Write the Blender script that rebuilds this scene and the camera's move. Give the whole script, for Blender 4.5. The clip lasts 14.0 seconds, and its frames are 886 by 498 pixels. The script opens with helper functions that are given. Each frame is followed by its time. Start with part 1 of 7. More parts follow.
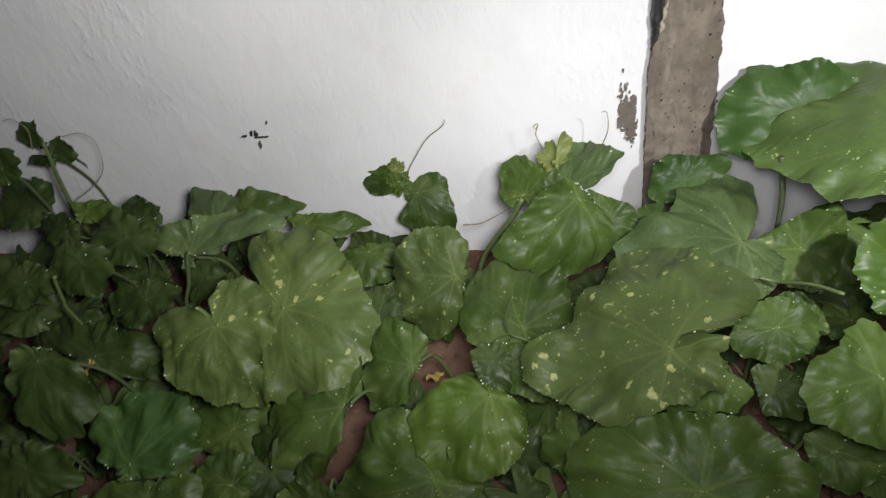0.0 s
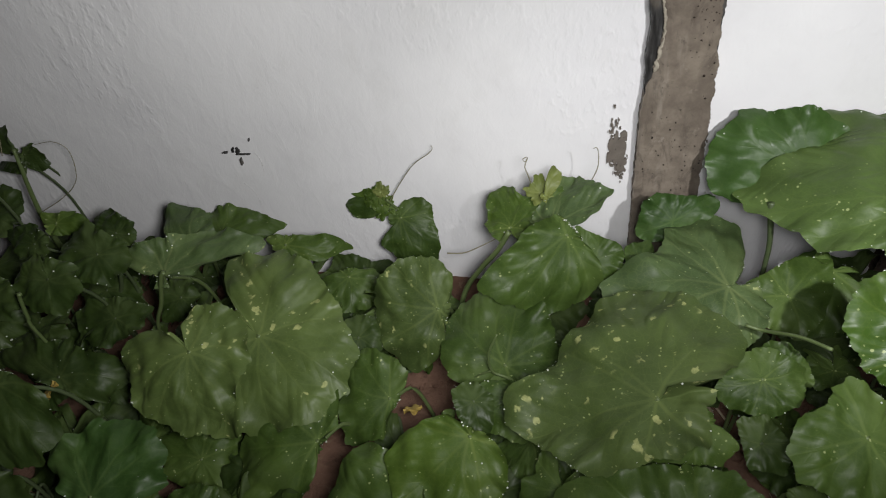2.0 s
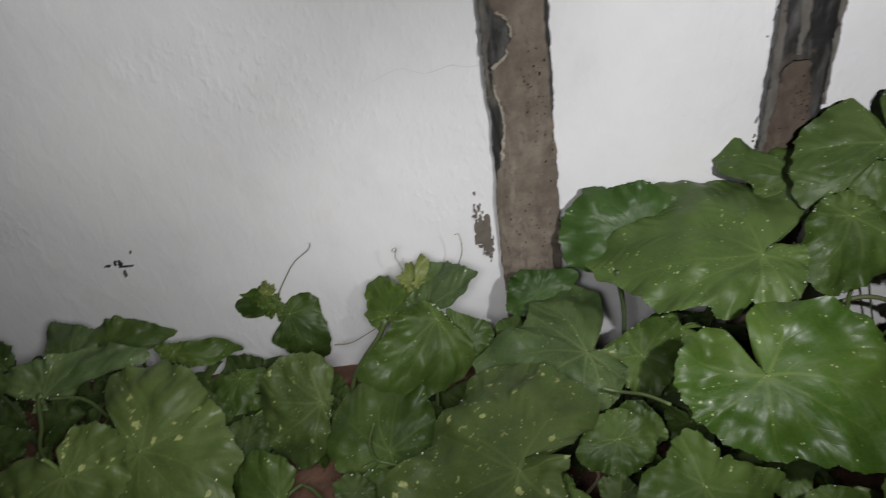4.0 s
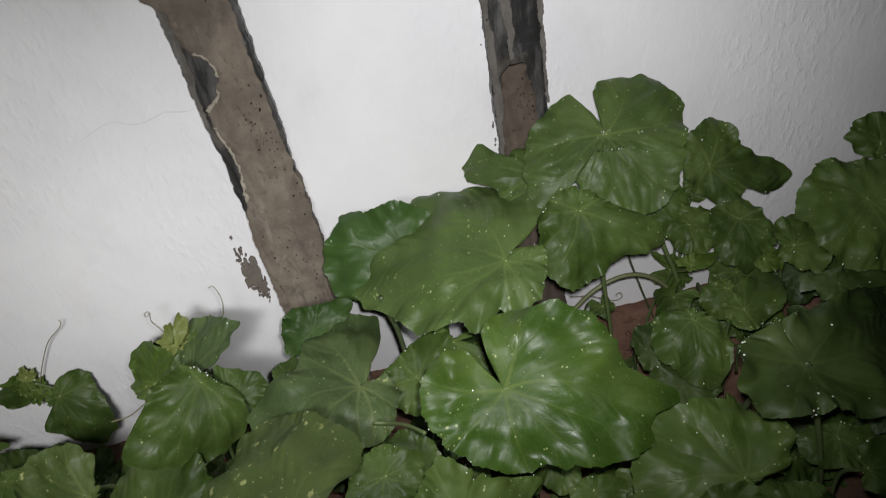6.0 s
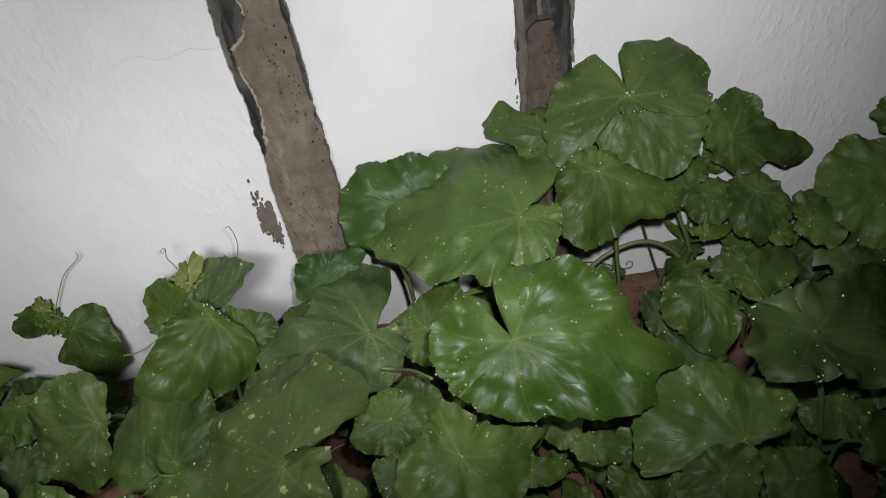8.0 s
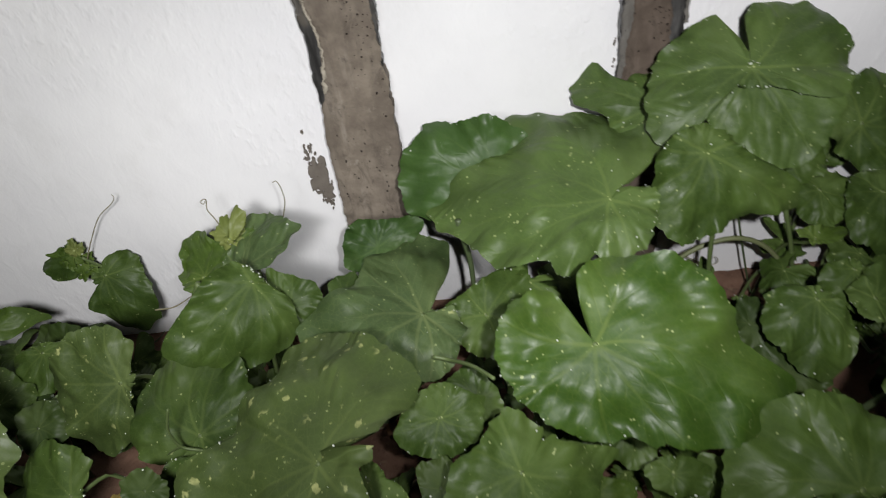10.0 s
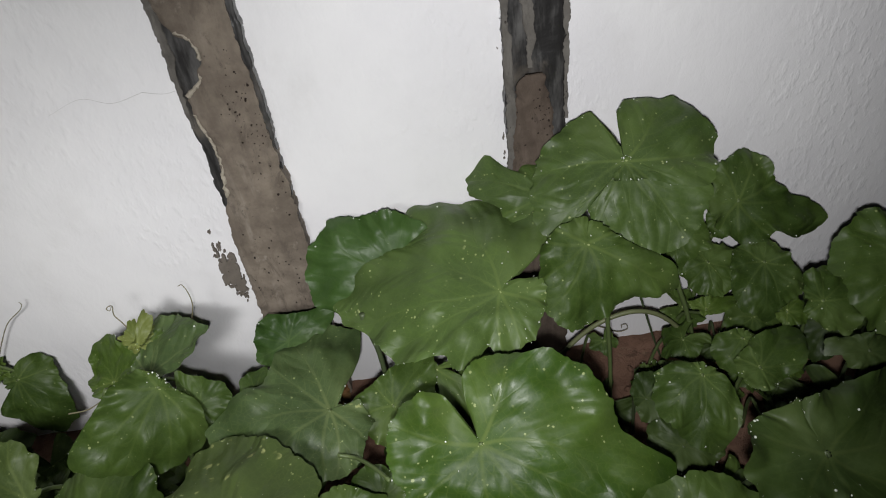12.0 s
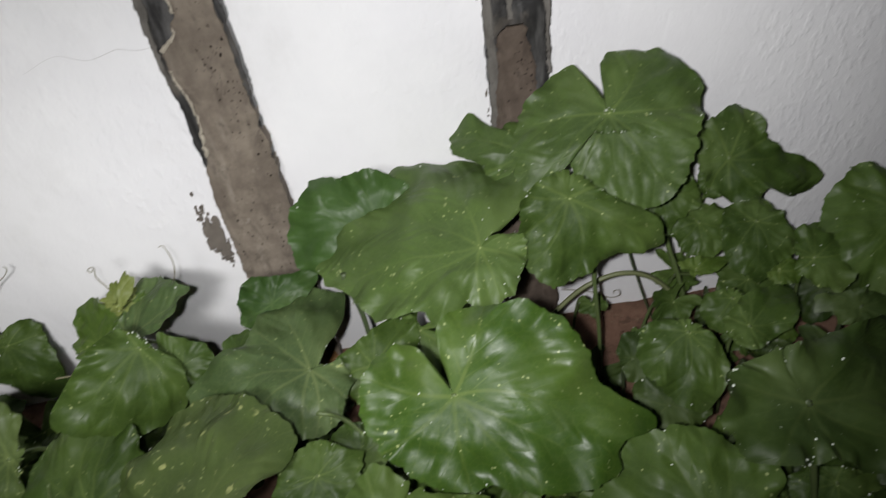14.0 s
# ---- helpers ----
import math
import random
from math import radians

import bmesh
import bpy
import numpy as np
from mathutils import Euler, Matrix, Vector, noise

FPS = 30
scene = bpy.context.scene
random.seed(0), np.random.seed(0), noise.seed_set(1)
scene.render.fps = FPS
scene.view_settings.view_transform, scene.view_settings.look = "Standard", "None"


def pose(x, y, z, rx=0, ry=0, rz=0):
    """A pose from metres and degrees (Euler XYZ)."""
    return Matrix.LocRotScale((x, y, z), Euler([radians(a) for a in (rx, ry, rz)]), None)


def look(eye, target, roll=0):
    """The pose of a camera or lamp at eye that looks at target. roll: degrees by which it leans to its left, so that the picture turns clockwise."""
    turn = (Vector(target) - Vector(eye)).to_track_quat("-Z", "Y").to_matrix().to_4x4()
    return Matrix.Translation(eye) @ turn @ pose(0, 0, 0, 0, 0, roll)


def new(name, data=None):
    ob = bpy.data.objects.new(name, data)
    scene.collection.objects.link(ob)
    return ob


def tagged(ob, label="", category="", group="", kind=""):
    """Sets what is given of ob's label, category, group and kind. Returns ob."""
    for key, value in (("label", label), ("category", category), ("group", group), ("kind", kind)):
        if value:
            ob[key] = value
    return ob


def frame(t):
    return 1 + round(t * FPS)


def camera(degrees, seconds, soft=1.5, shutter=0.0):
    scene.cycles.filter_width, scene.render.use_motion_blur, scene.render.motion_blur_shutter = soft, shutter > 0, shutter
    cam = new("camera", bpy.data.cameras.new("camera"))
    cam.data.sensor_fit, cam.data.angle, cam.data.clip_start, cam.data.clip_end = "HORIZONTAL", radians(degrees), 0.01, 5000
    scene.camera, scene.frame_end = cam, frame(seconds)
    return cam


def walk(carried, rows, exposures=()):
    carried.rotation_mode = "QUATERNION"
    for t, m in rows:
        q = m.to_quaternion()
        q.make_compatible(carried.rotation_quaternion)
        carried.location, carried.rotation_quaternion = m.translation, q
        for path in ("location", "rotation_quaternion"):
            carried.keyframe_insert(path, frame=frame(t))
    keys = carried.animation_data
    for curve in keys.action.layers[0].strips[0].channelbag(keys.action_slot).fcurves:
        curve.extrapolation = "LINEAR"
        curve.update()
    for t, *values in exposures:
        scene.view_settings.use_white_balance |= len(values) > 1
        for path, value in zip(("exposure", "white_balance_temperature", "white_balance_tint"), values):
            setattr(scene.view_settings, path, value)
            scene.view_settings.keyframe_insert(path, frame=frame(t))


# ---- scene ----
cam = camera(67.8, 14.0, soft=1.0, shutter=0.5)
METRES, EYE, TILT, LEAN, TURN = 1.0, 0.90, -41.67, 9.55, 9.875
ROWS = [
    (0.0, 0.0, 0.0, 0.0, 0.0, 0.0, 0.0),
    (0.5, 0.0028, 0.004, 0.0255, -1.75, 1.44, 1.35),
    (1.0, -0.032, 0.022, 0.0497, -1.1, 2.31, -1.4),
    (1.5, -0.025, 0.0199, 0.0341, -1.18, 2.12, -2.43),
    (2.0, -0.0107, 0.0219, 0.0354, -2.0, 0.68, -2.16),
    (4.5, 0.1254, -0.0496, 0.0575, -9.71, 7.94, 7.61),
    (5.0, 0.1827, -0.0526, 0.0702, -13.7, 7.49, 12.76),
    (5.5, 0.2514, -0.0519, 0.0913, -16.86, 6.9, 16.31),
    (6.0, 0.2802, -0.0481, 0.0851, -15.75, 5.22, 14.27),
    (6.5, 0.2746, -0.0566, 0.0802, -15.42, 3.97, 13.97),
    (7.0, 0.2622, -0.0598, 0.0756, -15.64, 3.88, 12.25),
    (7.5, 0.2631, -0.0577, 0.0698, -15.49, 3.59, 11.31),
    (10.0, 0.2617, 0.0684, 0.0822, -11.89, 0.5, 5.66),
    (10.5, 0.1969, 0.1157, 0.1201, -11.67, 1.16, 2.73),
    (11.0, 0.207, 0.1145, 0.1309, -14.08, 0.66, 4.91),
    (11.5, 0.2832, 0.0573, 0.138, -16.93, 3.81, 6.7),
    (12.0, 0.3416, 0.018, 0.14, -14.89, 3.55, 8.76),
    (12.5, 0.3592, 0.0129, 0.1382, -13.49, 3.27, 8.4),
    (13.0, 0.3697, 0.0278, 0.1381, -10.62, 2.8, 9.01),
    (13.5, 0.3662, 0.0363, 0.0979, -11.12, 0.55, 8.91),
    (14.0, 0.379, 0.0242, 0.0944, -13.7, 2.82, 9.09),
]
walk(cam, [(t, pose(0, 0, EYE, TILT, LEAN, TURN) @ pose(METRES * x, METRES * y, METRES * z, 90 + pitch, roll, yaw)) for t, x, y, z, yaw, pitch, roll in ROWS],
     exposures=((0.0, 0.53), (0.4, 0.19), (1.0, 0.17), (2.2, 0.11), (4.3, -0.23), (5.0, -0.19), (6.0, -0.06), (7.7, -0.05), (9.8, 0.26), (10.1, 0.22), (10.5, -0.02), (11.0, -0.10), (12.5, -0.05), (13.5, 0.05), (14.0, 0.17)))

# ---- world and stand-in lamps ----
world = bpy.data.worlds.new("night")
scene.world = world
world.use_nodes = True
world.node_tree.nodes["Background"].inputs["Color"].default_value = (0.75, 0.85, 1.0, 1)
world.node_tree.nodes["Background"].inputs["Strength"].default_value = 0.006


def torch_stand_in(eye, target, watts, degrees, color, wide=0.004):
    """A fixed spot lamp; several together stand in for the one handheld light that moved with the lens."""
    lamp = bpy.data.lights.new("torch_fill_light", "SPOT")
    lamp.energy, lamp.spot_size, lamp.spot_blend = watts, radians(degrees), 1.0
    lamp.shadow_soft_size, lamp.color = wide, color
    ob = new("torch_fill_light", lamp)
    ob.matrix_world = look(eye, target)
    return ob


torch_stand_in((0.085, 0.055, 0.912), (-0.79, 0.95, 0.42), 35, 95, (0.985, 0.985, 0.970), 0.07)
# Added as fill, to lift the shadows that the other two lamps leave.
torch_stand_in((0.02, 0.040, 0.910), (0.02, 0.63, 0.27), 16, 66, (0.985, 0.985, 0.980), 0.06)
torch_stand_in((0.312, 0.120, 0.925), (0.51, 0.99, 0.43), 34, 92, (0.985, 0.985, 0.985), 0.012)


# ---- materials ----
class Nodes:
    """Short ways to wire a node material."""

    def __init__(self, name, rough=0.6, spec=0.5):
        self.mat = bpy.data.materials.new(name)
        self.mat.use_nodes = True
        self.tree = self.mat.node_tree
        self.bsdf = self.tree.nodes["Principled BSDF"]
        self.bsdf.inputs["Roughness"].default_value = rough
        self.bsdf.inputs["Specular IOR Level"].default_value = spec

    def put(self, socket, value):
        if isinstance(value, bpy.types.NodeSocket):
            self.tree.links.new(value, socket)
        else:
            socket.default_value = value

    def coord(self, which="Object"):
        return self.tree.nodes.new("ShaderNodeTexCoord").outputs[which]

    def scaled(self, vec, s):
        n = self.tree.nodes.new("ShaderNodeMapping")
        self.put(n.inputs["Vector"], vec)
        n.inputs["Scale"].default_value = s
        return n.outputs[0]

    def noise(self, vec, scale, detail=4.0, rough=0.55, lumpy=0.0):
        n = self.tree.nodes.new("ShaderNodeTexNoise")
        self.put(n.inputs["Vector"], vec)
        for k, v in (("Scale", scale), ("Detail", detail), ("Roughness", rough), ("Distortion", lumpy)):
            n.inputs[k].default_value = v
        return n.outputs["Fac"]

    def cells(self, vec, scale, what="Distance", feature="F1"):
        n = self.tree.nodes.new("ShaderNodeTexVoronoi")
        n.feature = feature
        self.put(n.inputs["Vector"], vec)
        n.inputs["Scale"].default_value = scale
        return n.outputs[what]

    def math(self, op, a, b=0.0, c=0.0):
        n = self.tree.nodes.new("ShaderNodeMath")
        n.operation = op
        for i, v in enumerate((a, b, c)):
            self.put(n.inputs[i], v)
        return n.outputs[0]

    def fade(self, v, lo, hi, a=0.0, b=1.0):
        n = self.tree.nodes.new("ShaderNodeMapRange")
        n.interpolation_type = "SMOOTHSTEP"
        for i, x in enumerate((v, lo, hi, a, b)):
            self.put(n.inputs[i], x)
        return n.outputs[0]

    def mix(self, fac, a, b):
        n = self.tree.nodes.new("ShaderNodeMix")
        n.data_type = "RGBA"
        self.put(n.inputs[0], fac)
        self.put(n.inputs[6], (*a, 1) if isinstance(a, tuple) else a)
        self.put(n.inputs[7], (*b, 1) if isinstance(b, tuple) else b)
        return n.outputs[2]

    def bump(self, height, strength=0.5, distance=0.002, after=None):
        n = self.tree.nodes.new("ShaderNodeBump")
        n.inputs["Strength"].default_value, n.inputs["Distance"].default_value = strength, distance
        self.put(n.inputs["Height"], height)
        if after is not None:
            self.put(n.inputs["Normal"], after)
        return n.outputs[0]

    def chance(self):
        return self.tree.nodes.new("ShaderNodeObjectInfo").outputs["Random"]

    def finish(self, color, normal=None, rough=None):
        self.put(self.bsdf.inputs["Base Color"], color if isinstance(color, bpy.types.NodeSocket) else (*color, 1))
        if normal is not None:
            self.put(self.bsdf.inputs["Normal"], normal)
        if rough is not None:
            self.put(self.bsdf.inputs["Roughness"], rough)
        return self.mat


def leaf_material(name, deep, light, vein, spots=0.0, rough=0.47, gloss=0.26):
    """Squash leaf: main and side veins, mottled green, quilted relief, pale flecks."""
    m = Nodes(name, rough, gloss)
    uv = m.tree.nodes.new("ShaderNodeUVMap").outputs[0]
    part = m.tree.nodes.new("ShaderNodeSeparateXYZ")
    m.put(part.inputs[0], uv)
    lat, run = part.outputs[0], part.outputs[1]
    ob = m.coord()
    wob = m.math("MULTIPLY_ADD", m.noise(ob, 28, 3), 0.012, -0.006)
    thin = m.fade(run, 0.0, 0.10, 1.0, 0.60)
    main = m.fade(m.math("DIVIDE", m.math("ADD", lat, m.math("MULTIPLY", wob, 0.16)), thin), 0.0005, 0.0036, 1, 0)
    some = m.fade(m.noise(ob, 17, 3, 0.6), 0.36, 0.62, 0.40, 1.0)
    side = m.math("ADD", m.math("SUBTRACT", run, m.math("MULTIPLY", lat, 1.3)), wob)
    side = m.math("PINGPONG", m.math("ADD", side, 0.006), 0.012)
    quilt = m.math("MULTIPLY", m.fade(side, 0.0, 0.011), m.fade(lat, 0.0, 0.012))
    side = m.fade(side, 0.0002, 0.0019, 1, 0)
    side = m.math("MULTIPLY", side, m.fade(lat, 0.004, 0.04, 1.0, 0.25))
    net = m.cells(ob, 130, "Distance", "DISTANCE_TO_EDGE")
    net = m.fade(net, 0.0, 0.10, 1, 0)
    veins = m.math("MAXIMUM", m.math("MULTIPLY", main, 0.38), m.math("MULTIPLY", side, 0.21))
    veins = m.math("MULTIPLY", veins, m.math("MULTIPLY", m.fade(run, 0.0, 0.09, 1.15, 0.55), some))
    tone = m.fade(m.noise(ob, 14, 5, 0.6), 0.3, 0.75)
    base = m.mix(m.math("MULTIPLY_ADD", m.chance(), 0.35, m.math("MULTIPLY", tone, 0.65)), deep, light)
    base = m.mix(m.math("MULTIPLY", net, 0.10), base, vein)
    base = m.mix(veins, base, vein)
    worn = m.math("MULTIPLY", m.fade(m.noise(ob, 48, 5, 0.7), 0.56, 0.74), m.fade(m.noise(ob, 9, 2), 0.4, 0.65))
    base = m.mix(m.math("MULTIPLY", worn, 0.45), base, light)
    base = m.mix(m.math("MULTIPLY", m.fade(m.noise(ob, 6, 3, 0.5), 0.50, 0.72), 0.22), base, vein)
    film = m.math("MULTIPLY", m.fade(m.noise(ob, 11, 6, 0.7, 0.5), 0.46, 0.70), 0.36)
    base = m.mix(film, base, (0.075, 0.105, 0.036))
    if spots:
        shaken = m.tree.nodes.new("ShaderNodeVectorMath")
        m.put(shaken.inputs[0], ob)
        wander = m.tree.nodes.new("ShaderNodeTexNoise")
        m.put(wander.inputs["Vector"], ob)
        wander.inputs["Scale"].default_value = 90
        shift = m.tree.nodes.new("ShaderNodeVectorMath")
        shift.operation = "SCALE"
        m.put(shift.inputs[0], wander.outputs["Color"])
        shift.inputs["Scale"].default_value = 0.020
        m.put(shaken.inputs[1], shift.outputs[0])
        cell = m.cells(shaken.outputs[0], 48)
        near = m.fade(m.noise(ob, 16, 2), 0.70 - 0.18 * spots, 0.76 - 0.18 * spots)
        size = m.fade(m.noise(ob, 55, 2), 0.32, 0.68, 0.02, 0.34)
        blot = m.math("MULTIPLY", m.fade(m.math("SUBTRACT", cell, size), -0.06, 0.05, 1, 0), near)
        base = m.mix(m.math("MULTIPLY", blot, m.fade(m.noise(ob, 130, 3), 0.3, 0.7, 0.35, 0.8)), base, (0.40, 0.42, 0.17))
        fine = m.fade(m.math("SUBTRACT", m.cells(ob, 140), m.fade(m.noise(ob, 75, 3, 0.6), 0.40, 0.70, -0.03, 0.27)), -0.05, 0.05, 1, 0)
        base = m.mix(m.math("MULTIPLY", m.math("MULTIPLY", fine, m.fade(m.noise(ob, 22, 2), 0.42, 0.56)), 0.55), base, (0.40, 0.45, 0.2))
    relief = m.math("SUBTRACT", m.math("MULTIPLY", m.noise(ob, 60, 3, 0.5), 1.1), m.math("MULTIPLY", m.math("MAXIMUM", main, m.math("MULTIPLY", side, 0.4)), m.math("MULTIPLY", m.fade(run, 0.012, 0.055), m.math("MULTIPLY_ADD", some, 0.3, 0.15))))
    normal = m.bump(relief, 0.32, 0.0018)
    puckered = m.math("MULTIPLY", m.math("MULTIPLY", quilt, m.fade(run, 0.025, 0.10)), m.fade(m.noise(ob, 14, 2), 0.28, 0.62, 0.25, 1.0))
    normal = m.bump(puckered, 0.30, 0.0030, normal)
    normal = m.bump(m.noise(ob, 380, 2), 0.12, 0.0005, normal)
    worn_gloss = m.math("ADD", m.fade(m.noise(ob, 35, 4), 0.3, 0.7, rough - 0.06, rough + 0.14), m.fade(run, 0.01, 0.055, 0.20, 0.0))
    return m.finish(base, normal, worn_gloss)


LEAF = {
    "green": leaf_material("leaf_green", (0.0247, 0.0469, 0.0086), (0.0678, 0.1119, 0.0213), (0.115, 0.158, 0.0393), 0.3),
    "gray": leaf_material("leaf_grey_green", (0.0363, 0.0619, 0.0193), (0.0845, 0.1306, 0.0417), (0.190, 0.225, 0.085), 0.6, 0.50, 0.34),
    "spotted": leaf_material("leaf_flecked", (0.0369, 0.0598, 0.015), (0.0905, 0.1282, 0.0346), (0.150, 0.190, 0.0554), 1.15, 0.48),
    "blotched": leaf_material("leaf_blotched", (0.0342, 0.0554, 0.014), (0.0807, 0.1155, 0.0319), (0.140, 0.178, 0.0520), 1.5, 0.48),
    "young": leaf_material("leaf_fresh", (0.0332, 0.0633, 0.0085), (0.0833, 0.1318, 0.0213), (0.150, 0.190, 0.0459), 0.45),
    "pale": leaf_material("leaf_yellowing", (0.0813, 0.1073, 0.024), (0.1835, 0.2075, 0.0558), (0.215, 0.240, 0.078), 0.4),
    "dewy": leaf_material("leaf_dewy", (0.0336, 0.0581, 0.0134), (0.0784, 0.1268, 0.0305), (0.135, 0.185, 0.0480), 0.35, 0.47, 0.28),
    "glossy": leaf_material("leaf_glossy", (0.0200, 0.0460, 0.0055), (0.0460, 0.0920, 0.0120), (0.130, 0.170, 0.036), 0.15, 0.42, 0.32),
    "bluish": leaf_material("leaf_blue_green", (0.0225, 0.0500, 0.0105), (0.0500, 0.0990, 0.0225), (0.085, 0.135, 0.0360), 0.0, 0.43),
    # Dark green; on the far-left leaves it puts dim light into the colour.
    "dark": leaf_material("leaf_dark_dimmed", (0.0175, 0.0334, 0.0066), (0.044, 0.07, 0.0157), (0.066, 0.090, 0.0240), 0.0),
}


def stalk_material(name, a, b):
    m = Nodes(name, 0.5)
    ob = m.coord()
    return m.finish(m.mix(m.noise(ob, 60, 4), a, b), m.bump(m.noise(m.scaled(ob, (1, 1, 0.3)), 300, 3), 0.4, 0.0008))


STALK = stalk_material("stalk_green", (0.070, 0.105, 0.032), (0.125, 0.165, 0.060))
STALK_DARK = stalk_material("stalk_dark", (0.042, 0.062, 0.026), (0.080, 0.105, 0.045))
ARCH = stalk_material("stalk_olive", (0.110, 0.125, 0.055), (0.180, 0.195, 0.095))
TENDRIL = stalk_material("tendril_brown", (0.16, 0.15, 0.09), (0.25, 0.22, 0.14))
DRY = stalk_material("dry_straw", (0.30, 0.24, 0.15), (0.42, 0.36, 0.25))

# Drops are opaque and pale: their glints are put into the colour.
m = Nodes("dew_pale_glint", 0.13, 1.0)
m.bsdf.inputs["Transmission Weight"].default_value = 0.0
DEW_GLINT = m.finish((0.62, 0.66, 0.58))
DEW_GLINT.node_tree.nodes["Principled BSDF"].inputs["IOR"].default_value = 1.9

m = Nodes("wall_limewash", 0.85, 0.2)
ob = m.coord()
stain = m.fade(m.noise(ob, 3.2, 6, 0.6), 0.35, 0.75)
grime = m.fade(m.noise(m.scaled(ob, (1.5, 1, 1)), 9, 5, 0.65), 0.5, 0.8)
col = m.mix(stain, (0.80, 0.79, 0.80), (0.72, 0.71, 0.73))
col = m.mix(m.math("MULTIPLY", grime, 0.18), col, (0.52, 0.50, 0.48))
drag = m.scaled(ob, (1.5, 1, 0.85))
lumps = m.noise(drag, 22, 5, 0.55, 0.6)
blobs = m.math("MULTIPLY", m.fade(m.noise(drag, 62, 2, 0.45), 0.46, 0.74), m.fade(m.noise(ob, 3.5, 2), 0.46, 0.66))
normal = m.bump(lumps, 0.28, 0.005)
normal = m.bump(blobs, 0.32, 0.0024, normal)
normal = m.bump(m.noise(ob, 240, 3), 0.3, 0.001, normal)
WALL = m.finish(col, normal)

def mud_coat(name, deep, mid, pale):
    """Old mud plaster: blotchy, smeared, with clusters of pits whose shade is put into the colour."""
    m = Nodes(name, 0.8, 0.25)
    ob = m.coord()
    col = m.mix(m.fade(m.noise(ob, 18, 6, 0.65), 0.3, 0.75), deep, mid)
    col = m.mix(m.fade(m.noise(m.scaled(ob, (3, 1, 0.5)), 14, 4), 0.55, 0.75, 0, 0.6), col, pale)
    col = m.mix(m.fade(m.noise(m.scaled(ob, (1.4, 1, 0.7)), 30, 6, 0.75, 0.8), 0.50, 0.66, 0, 0.60), col, tuple(0.6 * c for c in deep))
    col = m.mix(m.fade(m.noise(m.scaled(ob, (1, 1, 0.6)), 45, 5, 0.7), 0.62, 0.72, 0, 0.5), col, pale)
    col = m.mix(m.fade(m.noise(m.scaled(ob, (2.5, 1, 0.35)), 9, 4, 0.6, 0.5), 0.46, 0.62, 0, 0.45), col, tuple(0.75 * c for c in deep))
    size = m.fade(m.noise(ob, 90, 2), 0.40, 0.68, 0.0, 0.24)
    pits = m.math("MULTIPLY", m.fade(m.math("SUBTRACT", m.cells(m.scaled(ob, (1, 1, 0.7)), 170), size), -0.06, 0.02, 1, 0), m.fade(m.noise(ob, 16, 2), 0.48, 0.56))
    col = m.mix(pits, col, (0.025, 0.018, 0.015))
    normal = m.bump(m.math("SUBTRACT", m.noise(ob, 60, 6, 0.65), m.math("MULTIPLY", pits, 1.5)), 0.7, 0.003)
    return m.finish(col, normal)


POST = mud_coat("post_mud_coat", (0.130, 0.105, 0.084), (0.250, 0.210, 0.167), (0.320, 0.280, 0.235))
SMEAR = mud_coat("post_grey_smear", (0.105, 0.096, 0.086), (0.175, 0.163, 0.148), (0.230, 0.218, 0.202))
# Darker, redder mud for the second post.
POST_DARK = mud_coat("post_dark_mud_coat", (0.075, 0.056, 0.044), (0.135, 0.104, 0.082), (0.165, 0.130, 0.105))

m = Nodes("post_black_paint", 0.42, 0.5)
ob = m.coord()
col = m.mix(m.fade(m.noise(m.scaled(ob, (3, 1, 0.6)), 20, 5, 0.65), 0.40, 0.74), (0.017, 0.016, 0.016), (0.105, 0.102, 0.099))
col = m.mix(m.fade(m.noise(m.scaled(ob, (1.5, 1, 0.8)), 13, 4, 0.6, 0.5), 0.52, 0.72, 0, 0.7), col, (0.135, 0.115, 0.094))
BLACK = m.finish(col, m.bump(m.noise(ob, 90, 4), 0.5, 0.002))

m = Nodes("bare_plaster", 0.9, 0.2)
ob = m.coord()
BARE = m.finish(m.mix(m.noise(ob, 60, 5), (0.10, 0.085, 0.072), (0.20, 0.175, 0.15)), m.bump(m.noise(ob, 130, 4), 0.7, 0.002))

# Near-black colour for the shade inside the pits.
m = Nodes("pit_shade", 0.9, 0.1)
PIT_SHADE = m.finish(m.mix(m.noise(m.coord(), 200, 2), (0.014, 0.010, 0.008), (0.040, 0.030, 0.024)))

m = Nodes("pale_mud", 0.9, 0.2)
ob = m.coord()
PALE = m.finish(m.mix(m.noise(ob, 90, 5), (0.24, 0.21, 0.17), (0.42, 0.38, 0.31)), m.bump(m.noise(ob, 200, 4), 0.7, 0.002))

m = Nodes("fine_crack", 0.9, 0.1)
CRACK = m.finish(m.mix(m.noise(m.coord(), 40, 3), (0.42, 0.41, 0.41), (0.68, 0.67, 0.67)))

m = Nodes("soil", 0.95, 0.15)
ob = m.coord()
col = m.mix(m.fade(m.noise(ob, 9, 6, 0.65), 0.3, 0.7), (0.105, 0.058, 0.040), (0.205, 0.120, 0.084))
col = m.mix(m.fade(m.noise(ob, 70, 4), 0.58, 0.72, 0, 0.7), col, (0.22, 0.15, 0.10))
col = m.mix(m.fade(m.noise(ob, 28, 5, 0.7), 0.55, 0.70, 0, 0.6), col, (0.050, 0.030, 0.022))
SOIL = m.finish(col, m.bump(m.noise(ob, 55, 8, 0.75, 0.6), 0.9, 0.006))


# ---- shapes ----
def mesh_of(name, bm, material, smooth=True):
    me = bpy.data.meshes.new(name)
    bm.normal_update()
    bm.to_mesh(me)
    bm.free()
    me.materials.append(material)
    for p in me.polygons:
        p.use_smooth = smooth
    return me


